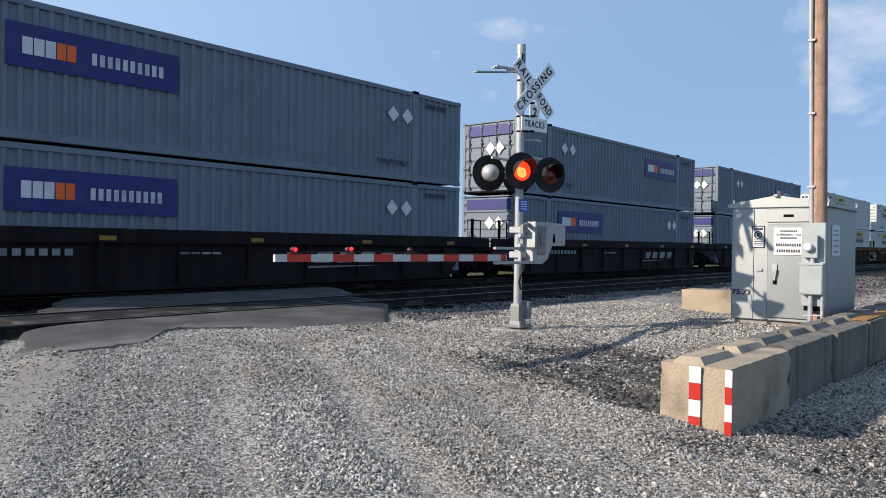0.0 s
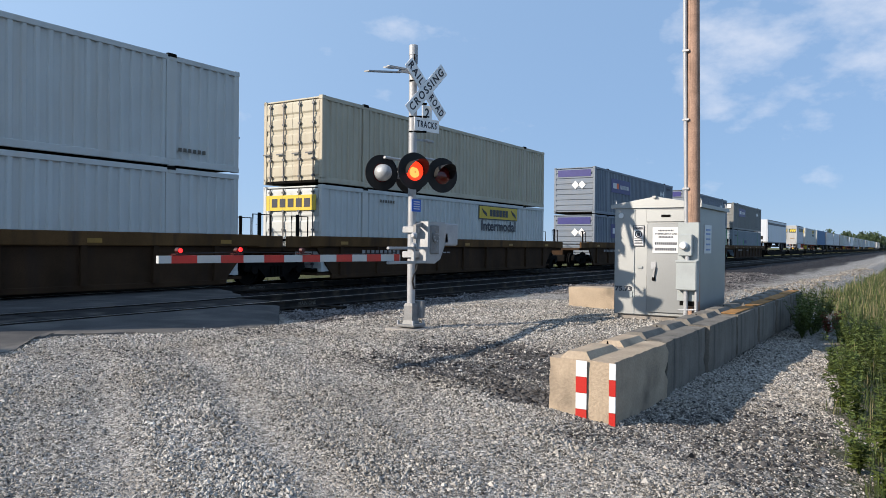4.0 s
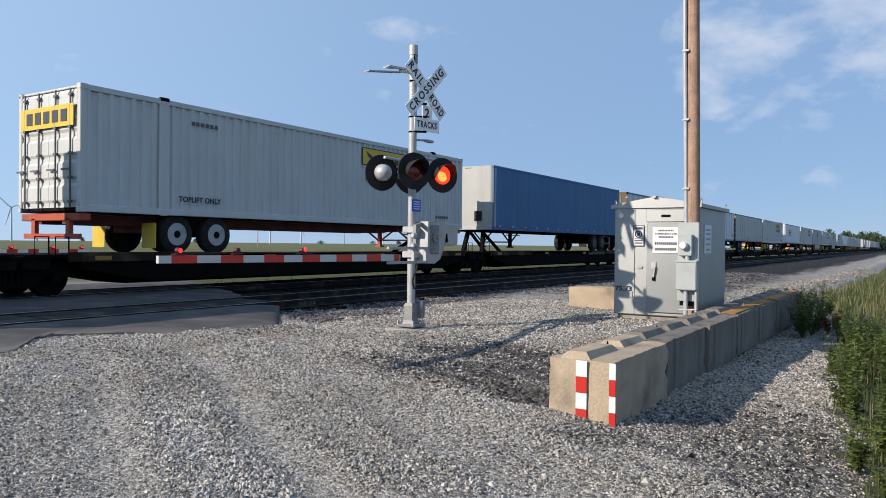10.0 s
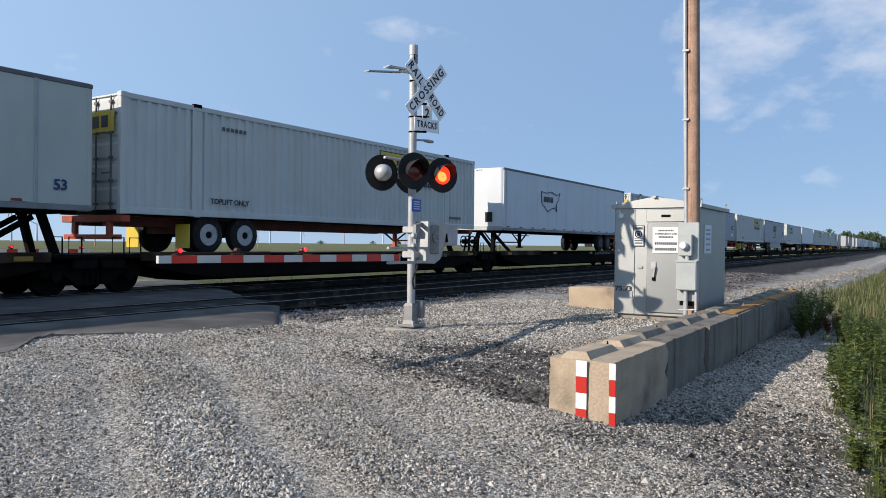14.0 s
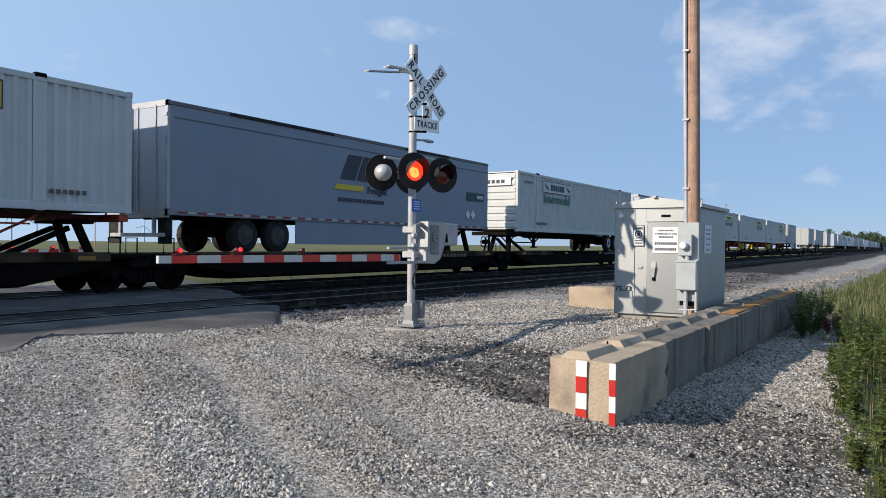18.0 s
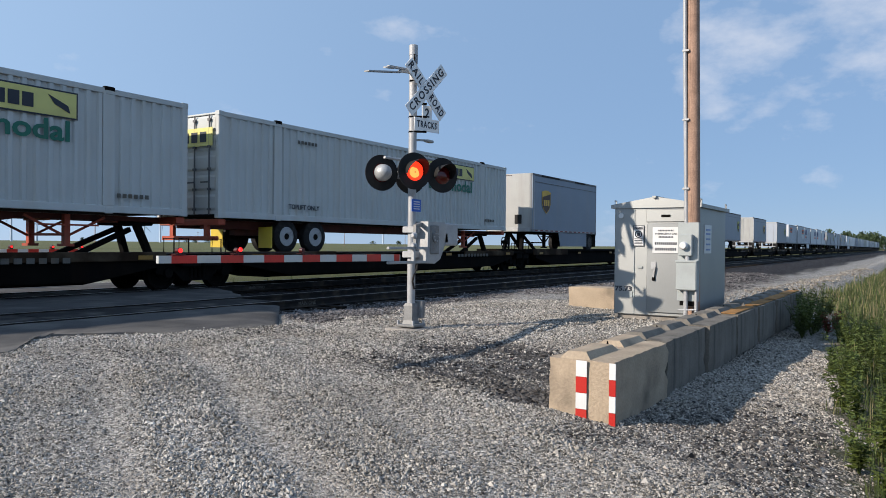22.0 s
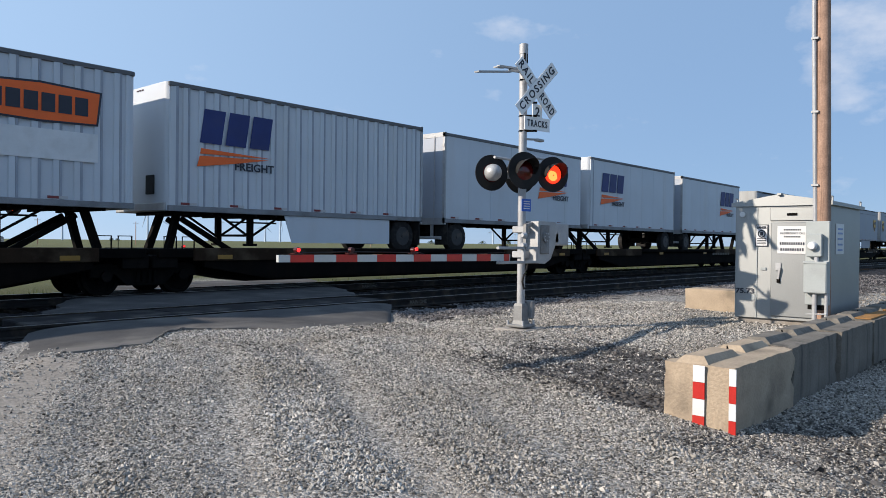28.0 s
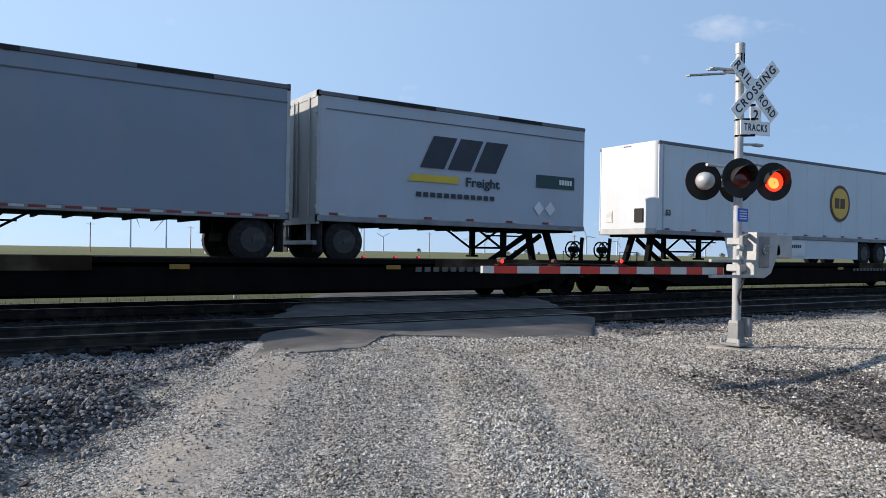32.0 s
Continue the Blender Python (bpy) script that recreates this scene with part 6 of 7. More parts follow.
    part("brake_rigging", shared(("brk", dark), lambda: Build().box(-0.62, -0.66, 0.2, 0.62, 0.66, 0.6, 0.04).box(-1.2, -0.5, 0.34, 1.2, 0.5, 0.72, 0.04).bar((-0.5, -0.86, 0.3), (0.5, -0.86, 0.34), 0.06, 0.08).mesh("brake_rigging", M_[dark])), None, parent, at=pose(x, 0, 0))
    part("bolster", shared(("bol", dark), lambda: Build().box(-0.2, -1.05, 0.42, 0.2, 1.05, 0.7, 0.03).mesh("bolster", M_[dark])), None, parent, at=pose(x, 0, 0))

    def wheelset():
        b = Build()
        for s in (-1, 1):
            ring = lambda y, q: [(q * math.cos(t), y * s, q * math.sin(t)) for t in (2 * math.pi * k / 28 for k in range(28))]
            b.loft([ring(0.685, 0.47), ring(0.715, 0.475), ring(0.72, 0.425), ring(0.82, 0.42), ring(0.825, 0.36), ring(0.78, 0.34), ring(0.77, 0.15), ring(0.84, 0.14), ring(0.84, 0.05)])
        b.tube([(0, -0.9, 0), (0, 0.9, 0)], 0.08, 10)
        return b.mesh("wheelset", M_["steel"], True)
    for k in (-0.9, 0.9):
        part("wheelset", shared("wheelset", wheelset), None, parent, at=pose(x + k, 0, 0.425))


def well_car(c0, c1, left_truck, right_truck, colour, label, name_at=None):
    """One well of a container car between the trucks at its ends."""
    car = rolling("well_car", c0, label, "railway car", "well cars of the train")
    L = c1 - c0
    b0, b1 = 1.55, L - 1.55
    for s in (-1, 1):
        y = 1.36 * s
        lo, hi = min(y, y - 0.07 * s), max(y, y - 0.07 * s)
        b = Build().prism([(b0 - 0.1, 1.05), (b0 + 0.7, 0.14), (b1 - 0.7, 0.14), (b1 + 0.1, 1.05), (b1 + 0.1, 1.2), (b0 - 0.1, 1.2)], "y", lo, hi)
        part("side_sheet", b, colour, car)
        part("top_chord", Build().box(b0 - 0.5, min(y, y + 0.08 * s) - 0.02, 1.13, b1 + 0.5, max(y, y + 0.08 * s) + 0.02, 1.46, 0.02), "welltop" if colour == "wellbrown" else colour, car)
        part("bottom_chord", Build().box(b0 + 0.6, lo - 0.02, 0.1, b1 - 0.6, hi + 0.03, 0.24, 0.015), colour, car)
        n = 9
        for i in range(n):
            xx = b0 + 1.0 + (b1 - b0 - 2.0) * i / (n - 1)
            part("side_post", shared(("wpost", colour), lambda: Build().prism([(-0.09, 0.22), (0.09, 0.22), (0.07, 1.14), (-0.07, 1.14)], "y", -0.05, 0.05).mesh("side_post", M_[colour])), None, car, at=pose(xx, 1.4 * s, 0))
    part("well_floor", Build().box(b0, -1.28, 0.22, b1, 1.28, 0.3), colour, car)
    for x0, x1, tr in ((0.0, b0, left_truck), (b1, L, right_truck)):
        b = Build().box(x0 + 0.05, -1.3, 0.98, x1 - 0.02, 1.3, 1.12, 0.02).box(x0, -0.35, 0.62, x1, 0.35, 1.0, 0.03)
        part("end_platform", b, colour, car)
        part("end_sill", Build().box(x0 + 0.1, -1.42, 1.1, x1 + 0.3 if x0 == 0 else x1 - 0.1, -1.3, 1.44, 0.02), "welltop" if colour == "wellbrown" else colour, car)
        m = (x0 + x1) / 2
        for yy in (-1.25, 1.25):
            part("grab_rail", Build().tube([(m - 0.35, yy, 1.1), (m - 0.35, yy, 2.05), (m + 0.35, yy, 2.05), (m + 0.35, yy, 1.1)], 0.022, 8), "steel", car)
            part("stake", Build().bar((m - 0.1, yy, 1.1), (m - 0.1, yy, 2.1), 0.09, 0.06), "steel", car)
        part("walkway", Build().box(m - 0.5, -1.2, 1.3, m + 0.5, 1.2, 1.36), "steel", car)
        if tr is not None:
            truck_parts(car, tr)
    for k in range(5):
        x = b0 + 0.9 + k * (b1 - b0 - 1.8) / 4
        panel(car, "reflector", x, x + 0.36, 1.2, 1.3, "orangelabel", y=-1.47)
    blocks(car, "number_bars", b0 + 2.0, b0 + 4.2, 0.88, 1.02, 9, "greybars", y=-1.47, gap=0.35)
    blocks(car, "notice_bars", b0 + 6.5, b0 + 7.6, 0.9, 0.95, 4, "greybars", y=-1.47, gap=0.2)
    if colour == "wellblack":
        mk = blocks(car, "trade_mark", b1 - 6.4, b1 - 3.2, 0.66, 0.96, 4, "greybars", y=-1.47, slant=0.14, gap=0.34)
        part("trade_mark", Build().prism([(b1 - 6.6, 0.52), (b1 - 3.8, 0.57), (b1 - 6.6, 0.585)], "y", -1.474, -1.466), "greybars", mk)
    return car


def spine_car(c0, c1, trucks, label, seed=0, lettered=False):
    """One platform of a spine car that carries trailers."""
    r = random.Random(seed)
    car = rolling("spine_car", c0, label, "railway car", "spine cars of the train")
    L = c1 - c0
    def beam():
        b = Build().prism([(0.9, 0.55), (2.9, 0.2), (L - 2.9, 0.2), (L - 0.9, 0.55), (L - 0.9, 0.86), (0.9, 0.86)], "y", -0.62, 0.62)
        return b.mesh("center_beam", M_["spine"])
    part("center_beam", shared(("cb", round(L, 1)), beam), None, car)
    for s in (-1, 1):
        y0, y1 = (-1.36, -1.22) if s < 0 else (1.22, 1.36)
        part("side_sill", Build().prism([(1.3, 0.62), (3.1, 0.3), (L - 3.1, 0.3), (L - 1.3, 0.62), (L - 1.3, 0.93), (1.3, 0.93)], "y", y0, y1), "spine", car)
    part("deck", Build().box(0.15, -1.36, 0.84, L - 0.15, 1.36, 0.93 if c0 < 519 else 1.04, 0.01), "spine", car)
    for a, e in ((1.0, 5.2), (L - 5.6, L - 1.2)):
        part("wheel_deck", Build().box(a, -1.42, 0.76, e, -1.34, 0.985 if c0 < 519 else 1.06, 0.015), "deckrust", car, "rusty wheel deck edge")
    for k in range(4):
        x = 1.6 + k * (L - 3.6) / 3
        panel(car, "reflector", x, x + 0.4, 0.8, 0.9, "orangelabel", y=-1.43)
    for x in (0.35, L - 0.35):
        part("end_sill", shared("esill", lambda: Build().box(-0.3, -1.3, 0.6, 0.3, 1.3, 0.9, 0.02).mesh("end_sill", M_["steel"])), None, car, at=pose(x, 0, 0))
        part("coupler", shared("coup", lambda: Build().box(-0.45, -0.16, 0.48, 0.45, 0.16, 0.7, 0.03).mesh("coupler", M_["steel"])), None, car, at=pose(x, 0, 0))
    for x in (0.3, 0.75, L - 0.75, L - 1.2):
        part("grab_rail", shared("grab", lambda: Build().tube([(0, 0, 0.93), (0, 0, 1.32), (0.3, 0, 1.32), (0.3, 0, 0.93)], 0.018, 6).mesh("grab_rail", M_["steel"])), None, car, at=pose(x, -1.3, 0))
    if lettered:
        for word, wx, ww in (("ALL", 4.2, 0.5), ("PURPOSE", 5.35, 1.45), ("SPINE", 6.75, 0.95), ("CAR", 7.75, 0.6)):
            words(car, "lettering", word, wx, 0.86, 0.2, "dimbars", y=-1.43, width=ww)
    blocks(car, "number_bars", L - 6.2, L - 3.6, 0.74, 0.86, 10, "dimbars", y=-1.43, gap=0.35)
    for t in trucks:
        truck_parts(car, t - c0)
    return car


def hose_reel(c, label="black cable reel on a bracket at the car end"):
    ob = rolling("cable_reel", c, label, "cable reel", "reels at the car ends")
    ring = lambda y: [(0.24 * math.cos(t), y, 1.38 + 0.24 * math.sin(t)) for t in (2 * math.pi * k / 20 for k in range(21))]
    part("reel_hub", Build().tube([(0, -0.6, 1.38), (0, -0.3, 1.38)], 0.1, 12), "steel", ob)
    for y in (-0.55, -0.35):
        part("reel_rim", Build().tube(ring(y), 0.025, 6), "steel", ob)
    for k in range(3):
        c, q = math.cos(math.pi * k / 3) * 0.23, math.sin(math.pi * k / 3) * 0.23
        part("spoke", Build().bar((-c, -0.55, 1.38 - q), (c, -0.55, 1.38 + q), 0.02, 0.02), "steel", ob)
    part("bracket", Build().bar((0.22, -0.5, 0.93), (0.3, -0.5, 1.75), 0.1, 0.06).bar((-0.2, -0.5, 0.93), (0, -0.5, 1.38), 0.07, 0.05), "steel", ob)


def landing_gear(p, x, z0, deck, side=1, red=False):
    m = "chassisred" if red else "steel"
    for y in (-0.75, 0.75):
        part("landing_leg", Build().box(x - 0.07, y - 0.07, deck + 0.22, x + 0.07, y + 0.07, z0 + 0.05, 0.01).box(x - 0.13, y - 0.13, deck + 0.18, x + 0.13, y + 0.13, deck + 0.24), m, p)
    part("leg_brace", Build().bar((x, -0.75, deck + 0.45), (x, 0.75, deck + 0.45), 0.06, 0.06), m, p)
    for s in (-1, 1):
        for yy in (-0.75, 0.75):
            part("leg_brace", Build().bar((x, yy, deck + 0.4), (x + 0.95 * s, yy, z0), 0.05, 0.05), m, p)
    part("crank_rod", Build().bar((x - 0.7, -0.9, z0 - 0.2), (x + 0.7, -0.9, z0 - 0.2), 0.04, 0.04), m, p)


def hitch(p_c, deck=0.95, top=1.9, s=1):
    """The folding stand on the car that holds a trailer's kingpin; the legs lean."""
    ob = rolling("trailer_hitch", p_c, "dark steel trailer hitch stand on the spine car", "trailer hitch", "trailer hitches")
    for y in (-0.5, 0.5):
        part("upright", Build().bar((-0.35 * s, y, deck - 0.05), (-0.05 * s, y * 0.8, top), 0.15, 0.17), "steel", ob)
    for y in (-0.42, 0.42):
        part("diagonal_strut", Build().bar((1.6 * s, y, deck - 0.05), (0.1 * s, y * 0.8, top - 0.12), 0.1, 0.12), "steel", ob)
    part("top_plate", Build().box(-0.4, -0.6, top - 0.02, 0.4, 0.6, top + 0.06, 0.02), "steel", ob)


def trailer(c0, L, colour, nose_first, label, style="smooth", axles=2, skirt=None, mark=None, door="trgrey", z0=1.91, z1=4.8, nose_colour=None, strips=True, name="semi_trailer", wheel_at=None):
    """A highway trailer on the train. nose_first: its front end leads (towards -x), else its doors do."""
    p = rolling(name, c0, label, "trailer", "trailers on the train")
    y = 1.3
    H = z1 - z0
    def side_mesh(s):
        if style == "ribbed":
            n, prof = round((L - 0.5) / 0.4), [(0.02, -0.035), (0.3, -0.035)]
            w = (L - 0.4) / n
            for i in range(n):
                q = 0.34 + i * w
                prof += [(q, -0.035), (q + 0.02, 0.0), (q + 0.13, 0.0), (q + 0.15, -0.035)]
        else:
            n, prof = 1 if colour in ("upsgrey", "trgrey") else max(2, round(L / 1.22)), [(0.02, -0.012)]
            w = (L - 0.04) / n
            for i in range(1, n):
                q = 0.02 + i * w
                prof += [(q - 0.045, -0.012), (q - 0.04, 0.012), (q + 0.04, 0.012), (q + 0.045, -0.012)] if style == "posts" else [(q - 0.008, -0.012), (q - 0.003, -0.02), (q + 0.003, -0.02), (q + 0.008, -0.012)]
        prof.append((L - 0.02, prof[0][1]))
        return Build().sheet(prof, z0 + 0.13, z1 - 0.1, s * y, s).mesh("side_wall", M_[colour])
    for s in (-1, 1):
        part("side_wall", shared(("tw", style, colour, L, z0, z1, s), lambda: side_mesh(s)), None, p)
    for s in (-1, 1):
        lo, hi = sorted((s * (y + 0.006), s * (y - 0.07)))
        part("bottom_rail", Build().box(0, lo, z0, L, hi, z0 + 0.135, 0.01), "btrail" if colour != "trblue" else "trblue", p)
        part("top_rail", Build().box(0, lo, z1 - 0.11, L, hi, z1 - 0.01, 0.012), "trrail" if colour != "trblue" else "trblue", p)
    if style == "posts":
        n = max(2, round(L / 1.22))
        for i in range(1, n):
            part("side_post", shared(("post", z0, z1), lambda: Build().box(-0.034, -y - 0.016, z0 + 0.13, 0.034, -y + 0.01, z1 - 0.1, 0.006).mesh("side_post", M_["trpost"])), None, p, at=pose(0.02 + i * (L - 0.04) / n, 0, 0))
    if style == "ribbed":
        n = round((L - 0.5) / 0.4)
        # A darker strip at each rib's edge paints its shadow line.
        for i in range(n):
            part("rib_shadow_line", shared(("rib", z0, z1), lambda: Build().box(-0.025, -y - 0.003, z0 + 0.13, 0.025, -y + 0.01, z1 - 0.1).mesh("rib_shadow_line", M_["trpost"])), None, p, at=pose(0.34 + i * (L - 0.4) / n + 0.16, 0, 0))
    part("roof", Build().box(0.03, -y + 0.03, z1 - 0.04, L - 0.03, y - 0.03, z1 + 0.005, 0.01), colour, p)
    part("floor", Build().box(0.05, -y + 0.06, z0 + 0.04, L - 0.05, y - 0.06, z0 + 0.18), "steel", p)
    b = Build()
    for i in range(int(L / 0.62)):
        b.box(0.5 + i * 0.62, -y + 0.05, z0 - 0.06, 0.56 + i * 0.62, y - 0.05, z0 + 0.05)
    part("cross_member", b, "steel", p, kind="stuff")
    nx, dx_ = (0.0, L) if nose_first else (L, 0.0)
    sg = 1 if nose_first else -1
    # nose with rounded upright corners
    prof = []
    for k in range(7):
        t = math.pi / 2 * k / 6
        prof.append((nx + sg * (0.2 - 0.2 * math.sin(t)) - sg * 0.03, -y + 0.2 - 0.2 * math.cos(t)))
    prof = prof + [(a, -bb) for a, bb in reversed(prof)] + [(nx + sg * 0.2, y - 0.02), (nx + sg * 0.2, -y + 0.02)]
    if nose_first:
        prof = prof[::-1]
    part("nose", Build().prism(prof, "z", z0 + 0.02, z1 - 0.005), nose_colour or colour, p, smooth=True)
    part("nose_bottom_rail", Build().box(nx - 0.05 if nose_first else nx - 0.12, -y + 0.1, z0, nx + 0.12 if nose_first else nx + 0.05, y - 0.1, z0 + 0.2, 0.02), "alu", p)
    b = Build().box(nx - 0.07 if nose_first else nx + 0.03, -0.72, z0 + 0.4, nx - 0.03 if nose_first else nx + 0.07, -0.35, z0 + 0.85, 0.01)
    part("connector_box", b, "black", p)
    if nose_first:
        part("front_vent", Build().box(nx - 0.045, 0.62, z0 + 0.42, nx - 0.03, 0.92, z0 + 0.82, 0.004).box(nx - 0.052, 0.67, z0 + 0.48, nx - 0.045, 0.87, z0 + 0.76), "bars", p, "pale plate on the nose")
        part("corner_trim", Build().box(nx + 0.17, -y - 0.008, z0 + 0.14, nx + 0.24, -y + 0.01, z1 - 0.1, 0.004), "trpost", p)
        for yy in (-0.12, 0.0, 0.12):
            part("marker_lamp", shared("marker", lambda: Build().box(-0.02, -0.035, -0.015, 0.0, 0.035, 0.015, 0.004).mesh("marker_lamp", M_["armlamp"])), None, p, at=pose(nx - 0.03, yy, z1 - 0.08))
    # doors
    f = -1 if not nose_first else 1
    def bx(b, a0, a1, *rest, ch=0.0):
        u, v = sorted((dx_ + f * a0, dx_ + f * a1))
        return b.box(u, rest[0], rest[1], v, rest[2], rest[3], ch)
    b = Build()
    bx(b, -0.06, 0.02, -y, z0 - 0.02, -y + 0.09, z1)
    bx(b, -0.06, 0.02, y - 0.09, z0 - 0.02, y, z1)
    bx(b, -0.06, 0.02, -y, z1 - 0.14, y, z1 + 0.01)
    bx(b, -0.06, 0.02, -y, z0 - 0.06, y, z0 + 0.16)
    part("rear_frame", b, "alu" if door != "doorbrown" else "doorbrown", p)
    for s in (-1, 1):
        b = bx(Build(), -0.03, 0.008, min(s * 0.008, s * (y - 0.09)), z0 + 0.16, max(s * 0.008, s * (y - 0.09)), z1 - 0.14)
        d = part("rear_door", b, door, p)
        for yy in ((0.12, 0.85) if s > 0 else (-0.85, -0.12)):
            part("lock_rod", shared(("lrod", z0, z1), lambda: Build().tube([(0, 0, z0 + 0.1), (0, 0, z1 - 0.1)], 0.018, 6).mesh("lock_rod", M_["galv"])), None, d, at=pose(dx_ + f * 0.025, yy, 0))
        part("hinge", shared(("hinge", s, z0), lambda: [b_.box(-0.02, min(s * 1.18, s * 1.29), z0 + 0.3 + k * 0.55, 0.02, max(s * 1.18, s * 1.29), z0 + 0.38 + k * 0.55) for b_ in (Build(),) for k in range(5)][-1].mesh("hinges", M_["galv"])), None, d, at=pose(dx_ + f * 0.02, 0, 0), kind="stuff")
    # running gear at the rear
    inward = 1 if not nose_first else -1
    wx = [dx_ + inward * (wheel_at or (0.75 if axles == 1 else 2.65))] if axles == 1 else [dx_ + inward * (wheel_at or 2.65), dx_ + inward * ((wheel_at or 2.65) + 1.27)]
    for xx in wx:
        wheel(p, xx, 1.44)
        part("axle", Build().tube([(xx, -1.0, 1.44), (xx, 1.0, 1.44)], 0.07, 8), "steel", p)
    part("slider_frame", Build().box(min(wx) - 0.7, -0.55, 1.58, max(wx) + 0.7, -0.4, z0 + 0.02).box(min(wx) - 0.7, 0.4, 1.58, max(wx) + 0.7, 0.55, z0 + 0.02)
         .box(min(wx) - 0.5, -0.5, 1.4, max(wx) + 0.5, 0.5, 1.62), "steel", p)
    fx = wx[0] + inward * (-0.62) if axles == 1 else (min(wx) - 0.62 if inward < 0 else max(wx) + 0.62)
    for yy in (-1.05, 1.05):
        part("mud_flap", Build().box((dx_ + inward * 0.12) - 0.012, yy - 0.27, 1.18, (dx_ + inward * 0.12) + 0.012, yy + 0.27, z0), "rubber", p)
    b = Build()
    for yy in (-0.7, 0.7):
        b.box(dx_ + inward * 0.05 - 0.04, yy - 0.04, 1.42, dx_ + inward * 0.05 + 0.04, yy + 0.04, z0)
    b.box(dx_ + inward * 0.05 - 0.05, -1.1, 1.36, dx_ + inward * 0.05 + 0.05, 1.1, 1.46, 0.01)
    part("rear_bumper", b, "galv", p)
    lx = nx + sg * (2.7 if L > 12 else 2.55)
    landing_gear(p, lx, z0, 0.93, sg)
    if skirt:
        a, e = (lx + 0.7, min(wx) - 0.65) if nose_first else (max(wx) + 0.65, lx - 0.7)
        part("side_skirt", Build().prism([(a, z0), (e, z0), (e, 1.2), (a + 0.25, 1.2)] if nose_first else [(a, z0), (e, z0), (e - 0.25, 1.2), (a, 1.2)], "y", -1.27, -1.25), skirt, p, "plain side skirt")
    if strips:
        dense = colour == "upsgrey"
        step = 0.62 if dense else 1.3
        for i in range(int((L - 0.4) / step)):
            xx = 0.3 + i * step
            for k, (d0, d1) in enumerate(((0.0, 0.3), (0.3, 0.56)) if dense else ((0.0, 0.22), (0.22, 0.4))):
                key = ("tape", d0, d1, z0, dense)
                part("reflective_tape", shared(key, lambda: Build().box(d0, -y - 0.012, z0 + 0.05 if dense else z0 + 0.15, d1, -y - 0.006, z0 + 0.1 if dense else z0 + 0.205).mesh("reflective_tape", M_["tapered" if k == 0 else "tapewhite"])), None, p, at=pose(xx, 0, 0))
    if colour in ("upsgrey", "trgrey"):
        part("upper_seam", Build().box(0.2, -y - 0.0075, z1 - 0.42, L - 0.05, -y + 0.012, z1 - 0.395), "trrail", p, "thin dark seam under the top rail")
        for a0, a1 in ((0.12, 0.38), (0.62, 0.8)):
            part("marker_strip", Build().box(L * a0, -y - 0.016, z1 - 0.11, L * a1, -y - 0.004, z1 - 0.02), "black", p, "black strip on the top rail")
    hitch(c0 + (0.75 if nose_first else L - 0.75), top=z0 - 0.02, s=1 if nose_first else -1)
    if mark:
        mark(p, L, z0, z1)
    return p


def shield(p, x, face="brown", rim="gold", z=3.45):
    out = lambda k: [(x - 0.52 * k, z + 0.5 * k), (x - 0.2 * k, z + 0.58 * k), (x + 0.2 * k, z + 0.58 * k), (x + 0.52 * k, z + 0.5 * k), (x + 0.52 * k, z - 0.12 * k), (x + 0.35 * k, z - 0.38 * k), (x, z - 0.6 * k), (x - 0.35 * k, z - 0.38 * k), (x - 0.52 * k, z - 0.12 * k)]
    e = part("emblem", Build().prism(out(1.0), "y", -1.312, -1.304), rim, p, "shield emblem")
    part("emblem_face", Build().prism([(a, min(b, z + 0.33 + 0.2 * (a - x))) for a, b in out(0.93)], "y", -1.318, -1.311), face, e)
    blocks(e, "trade_mark", x - 0.32, x + 0.4, z - 0.2, z + 0.1, 3, rim, y=-1.322, gap=0.3)


def mark_shield(dx, rim="gold"):
    return lambda p, L, z0, z1: shield(p, dx if dx > 0 else L + dx, rim=rim)


def mark_three(dx):
    """Three blue blocks over an orange wedge, and the word under it."""
    def put(p, L, z0, z1):
        x = dx if dx > 0 else L + dx
        e = blocks(p, "trade_mark", x, x + 2.05, 3.55, 4.36, 3, "inkblue", gap=0.16, slant=0.12)
        part("trade_mark", Build().prism([(x - 0.07, 2.98), (x + 0.0, 3.24), (x + 1.95, 3.3), (x + 0.9, 3.12)], "y", -1.318, -1.31), "orange", e)
        part("trade_mark", Build().prism([(x + 0.01, 3.29), (x + 0.04, 3.42), (x + 2.05, 3.34)], "y", -1.318, -1.31), "orange", e)
        words(p, "lettering", "FREIGHT", x + 1.52, 3.06, 0.27, "ink", width=1.15)
    return put


def mark_orange(dx):
    """An orange plate with dark blocks."""
    def put(p, L, z0, z1):
        x = dx if dx > 0 else L + dx
        e = part("name_plate", Build().prism([(x, 4.32), (x + 1.25, 4.4), (x + 2.48, 4.34), (x + 2.4, 3.62), (x + 1.25, 3.58), (x + 0.1, 3.62)], "y", -1.312, -1.304), "ink", p, "orange name plate with a dark rim")
        part("plate_face", Build().prism([(x + 0.05, 4.28), (x + 1.25, 4.355), (x + 2.43, 4.3), (x + 2.36, 3.66), (x + 1.25, 3.625), (x + 0.14, 3.66)], "y", -1.316, -1.311), "orange", e)
        blocks(e, "trade_mark", x + 0.3, x + 2.25, 3.8, 4.17, 6, "ink", y=-1.321, gap=0.2)
        if dx < 0:
            panel(p, "pale_panel", x + 0.0, x + 2.4, 2.85, 3.45, "signwhite")
        else:
            e = part("end_name_plate", Build().box(-0.05, -0.75, 3.95, -0.036, 0.3, 4.3), "orange", p, "orange name plate on the nose")
            b = Build()
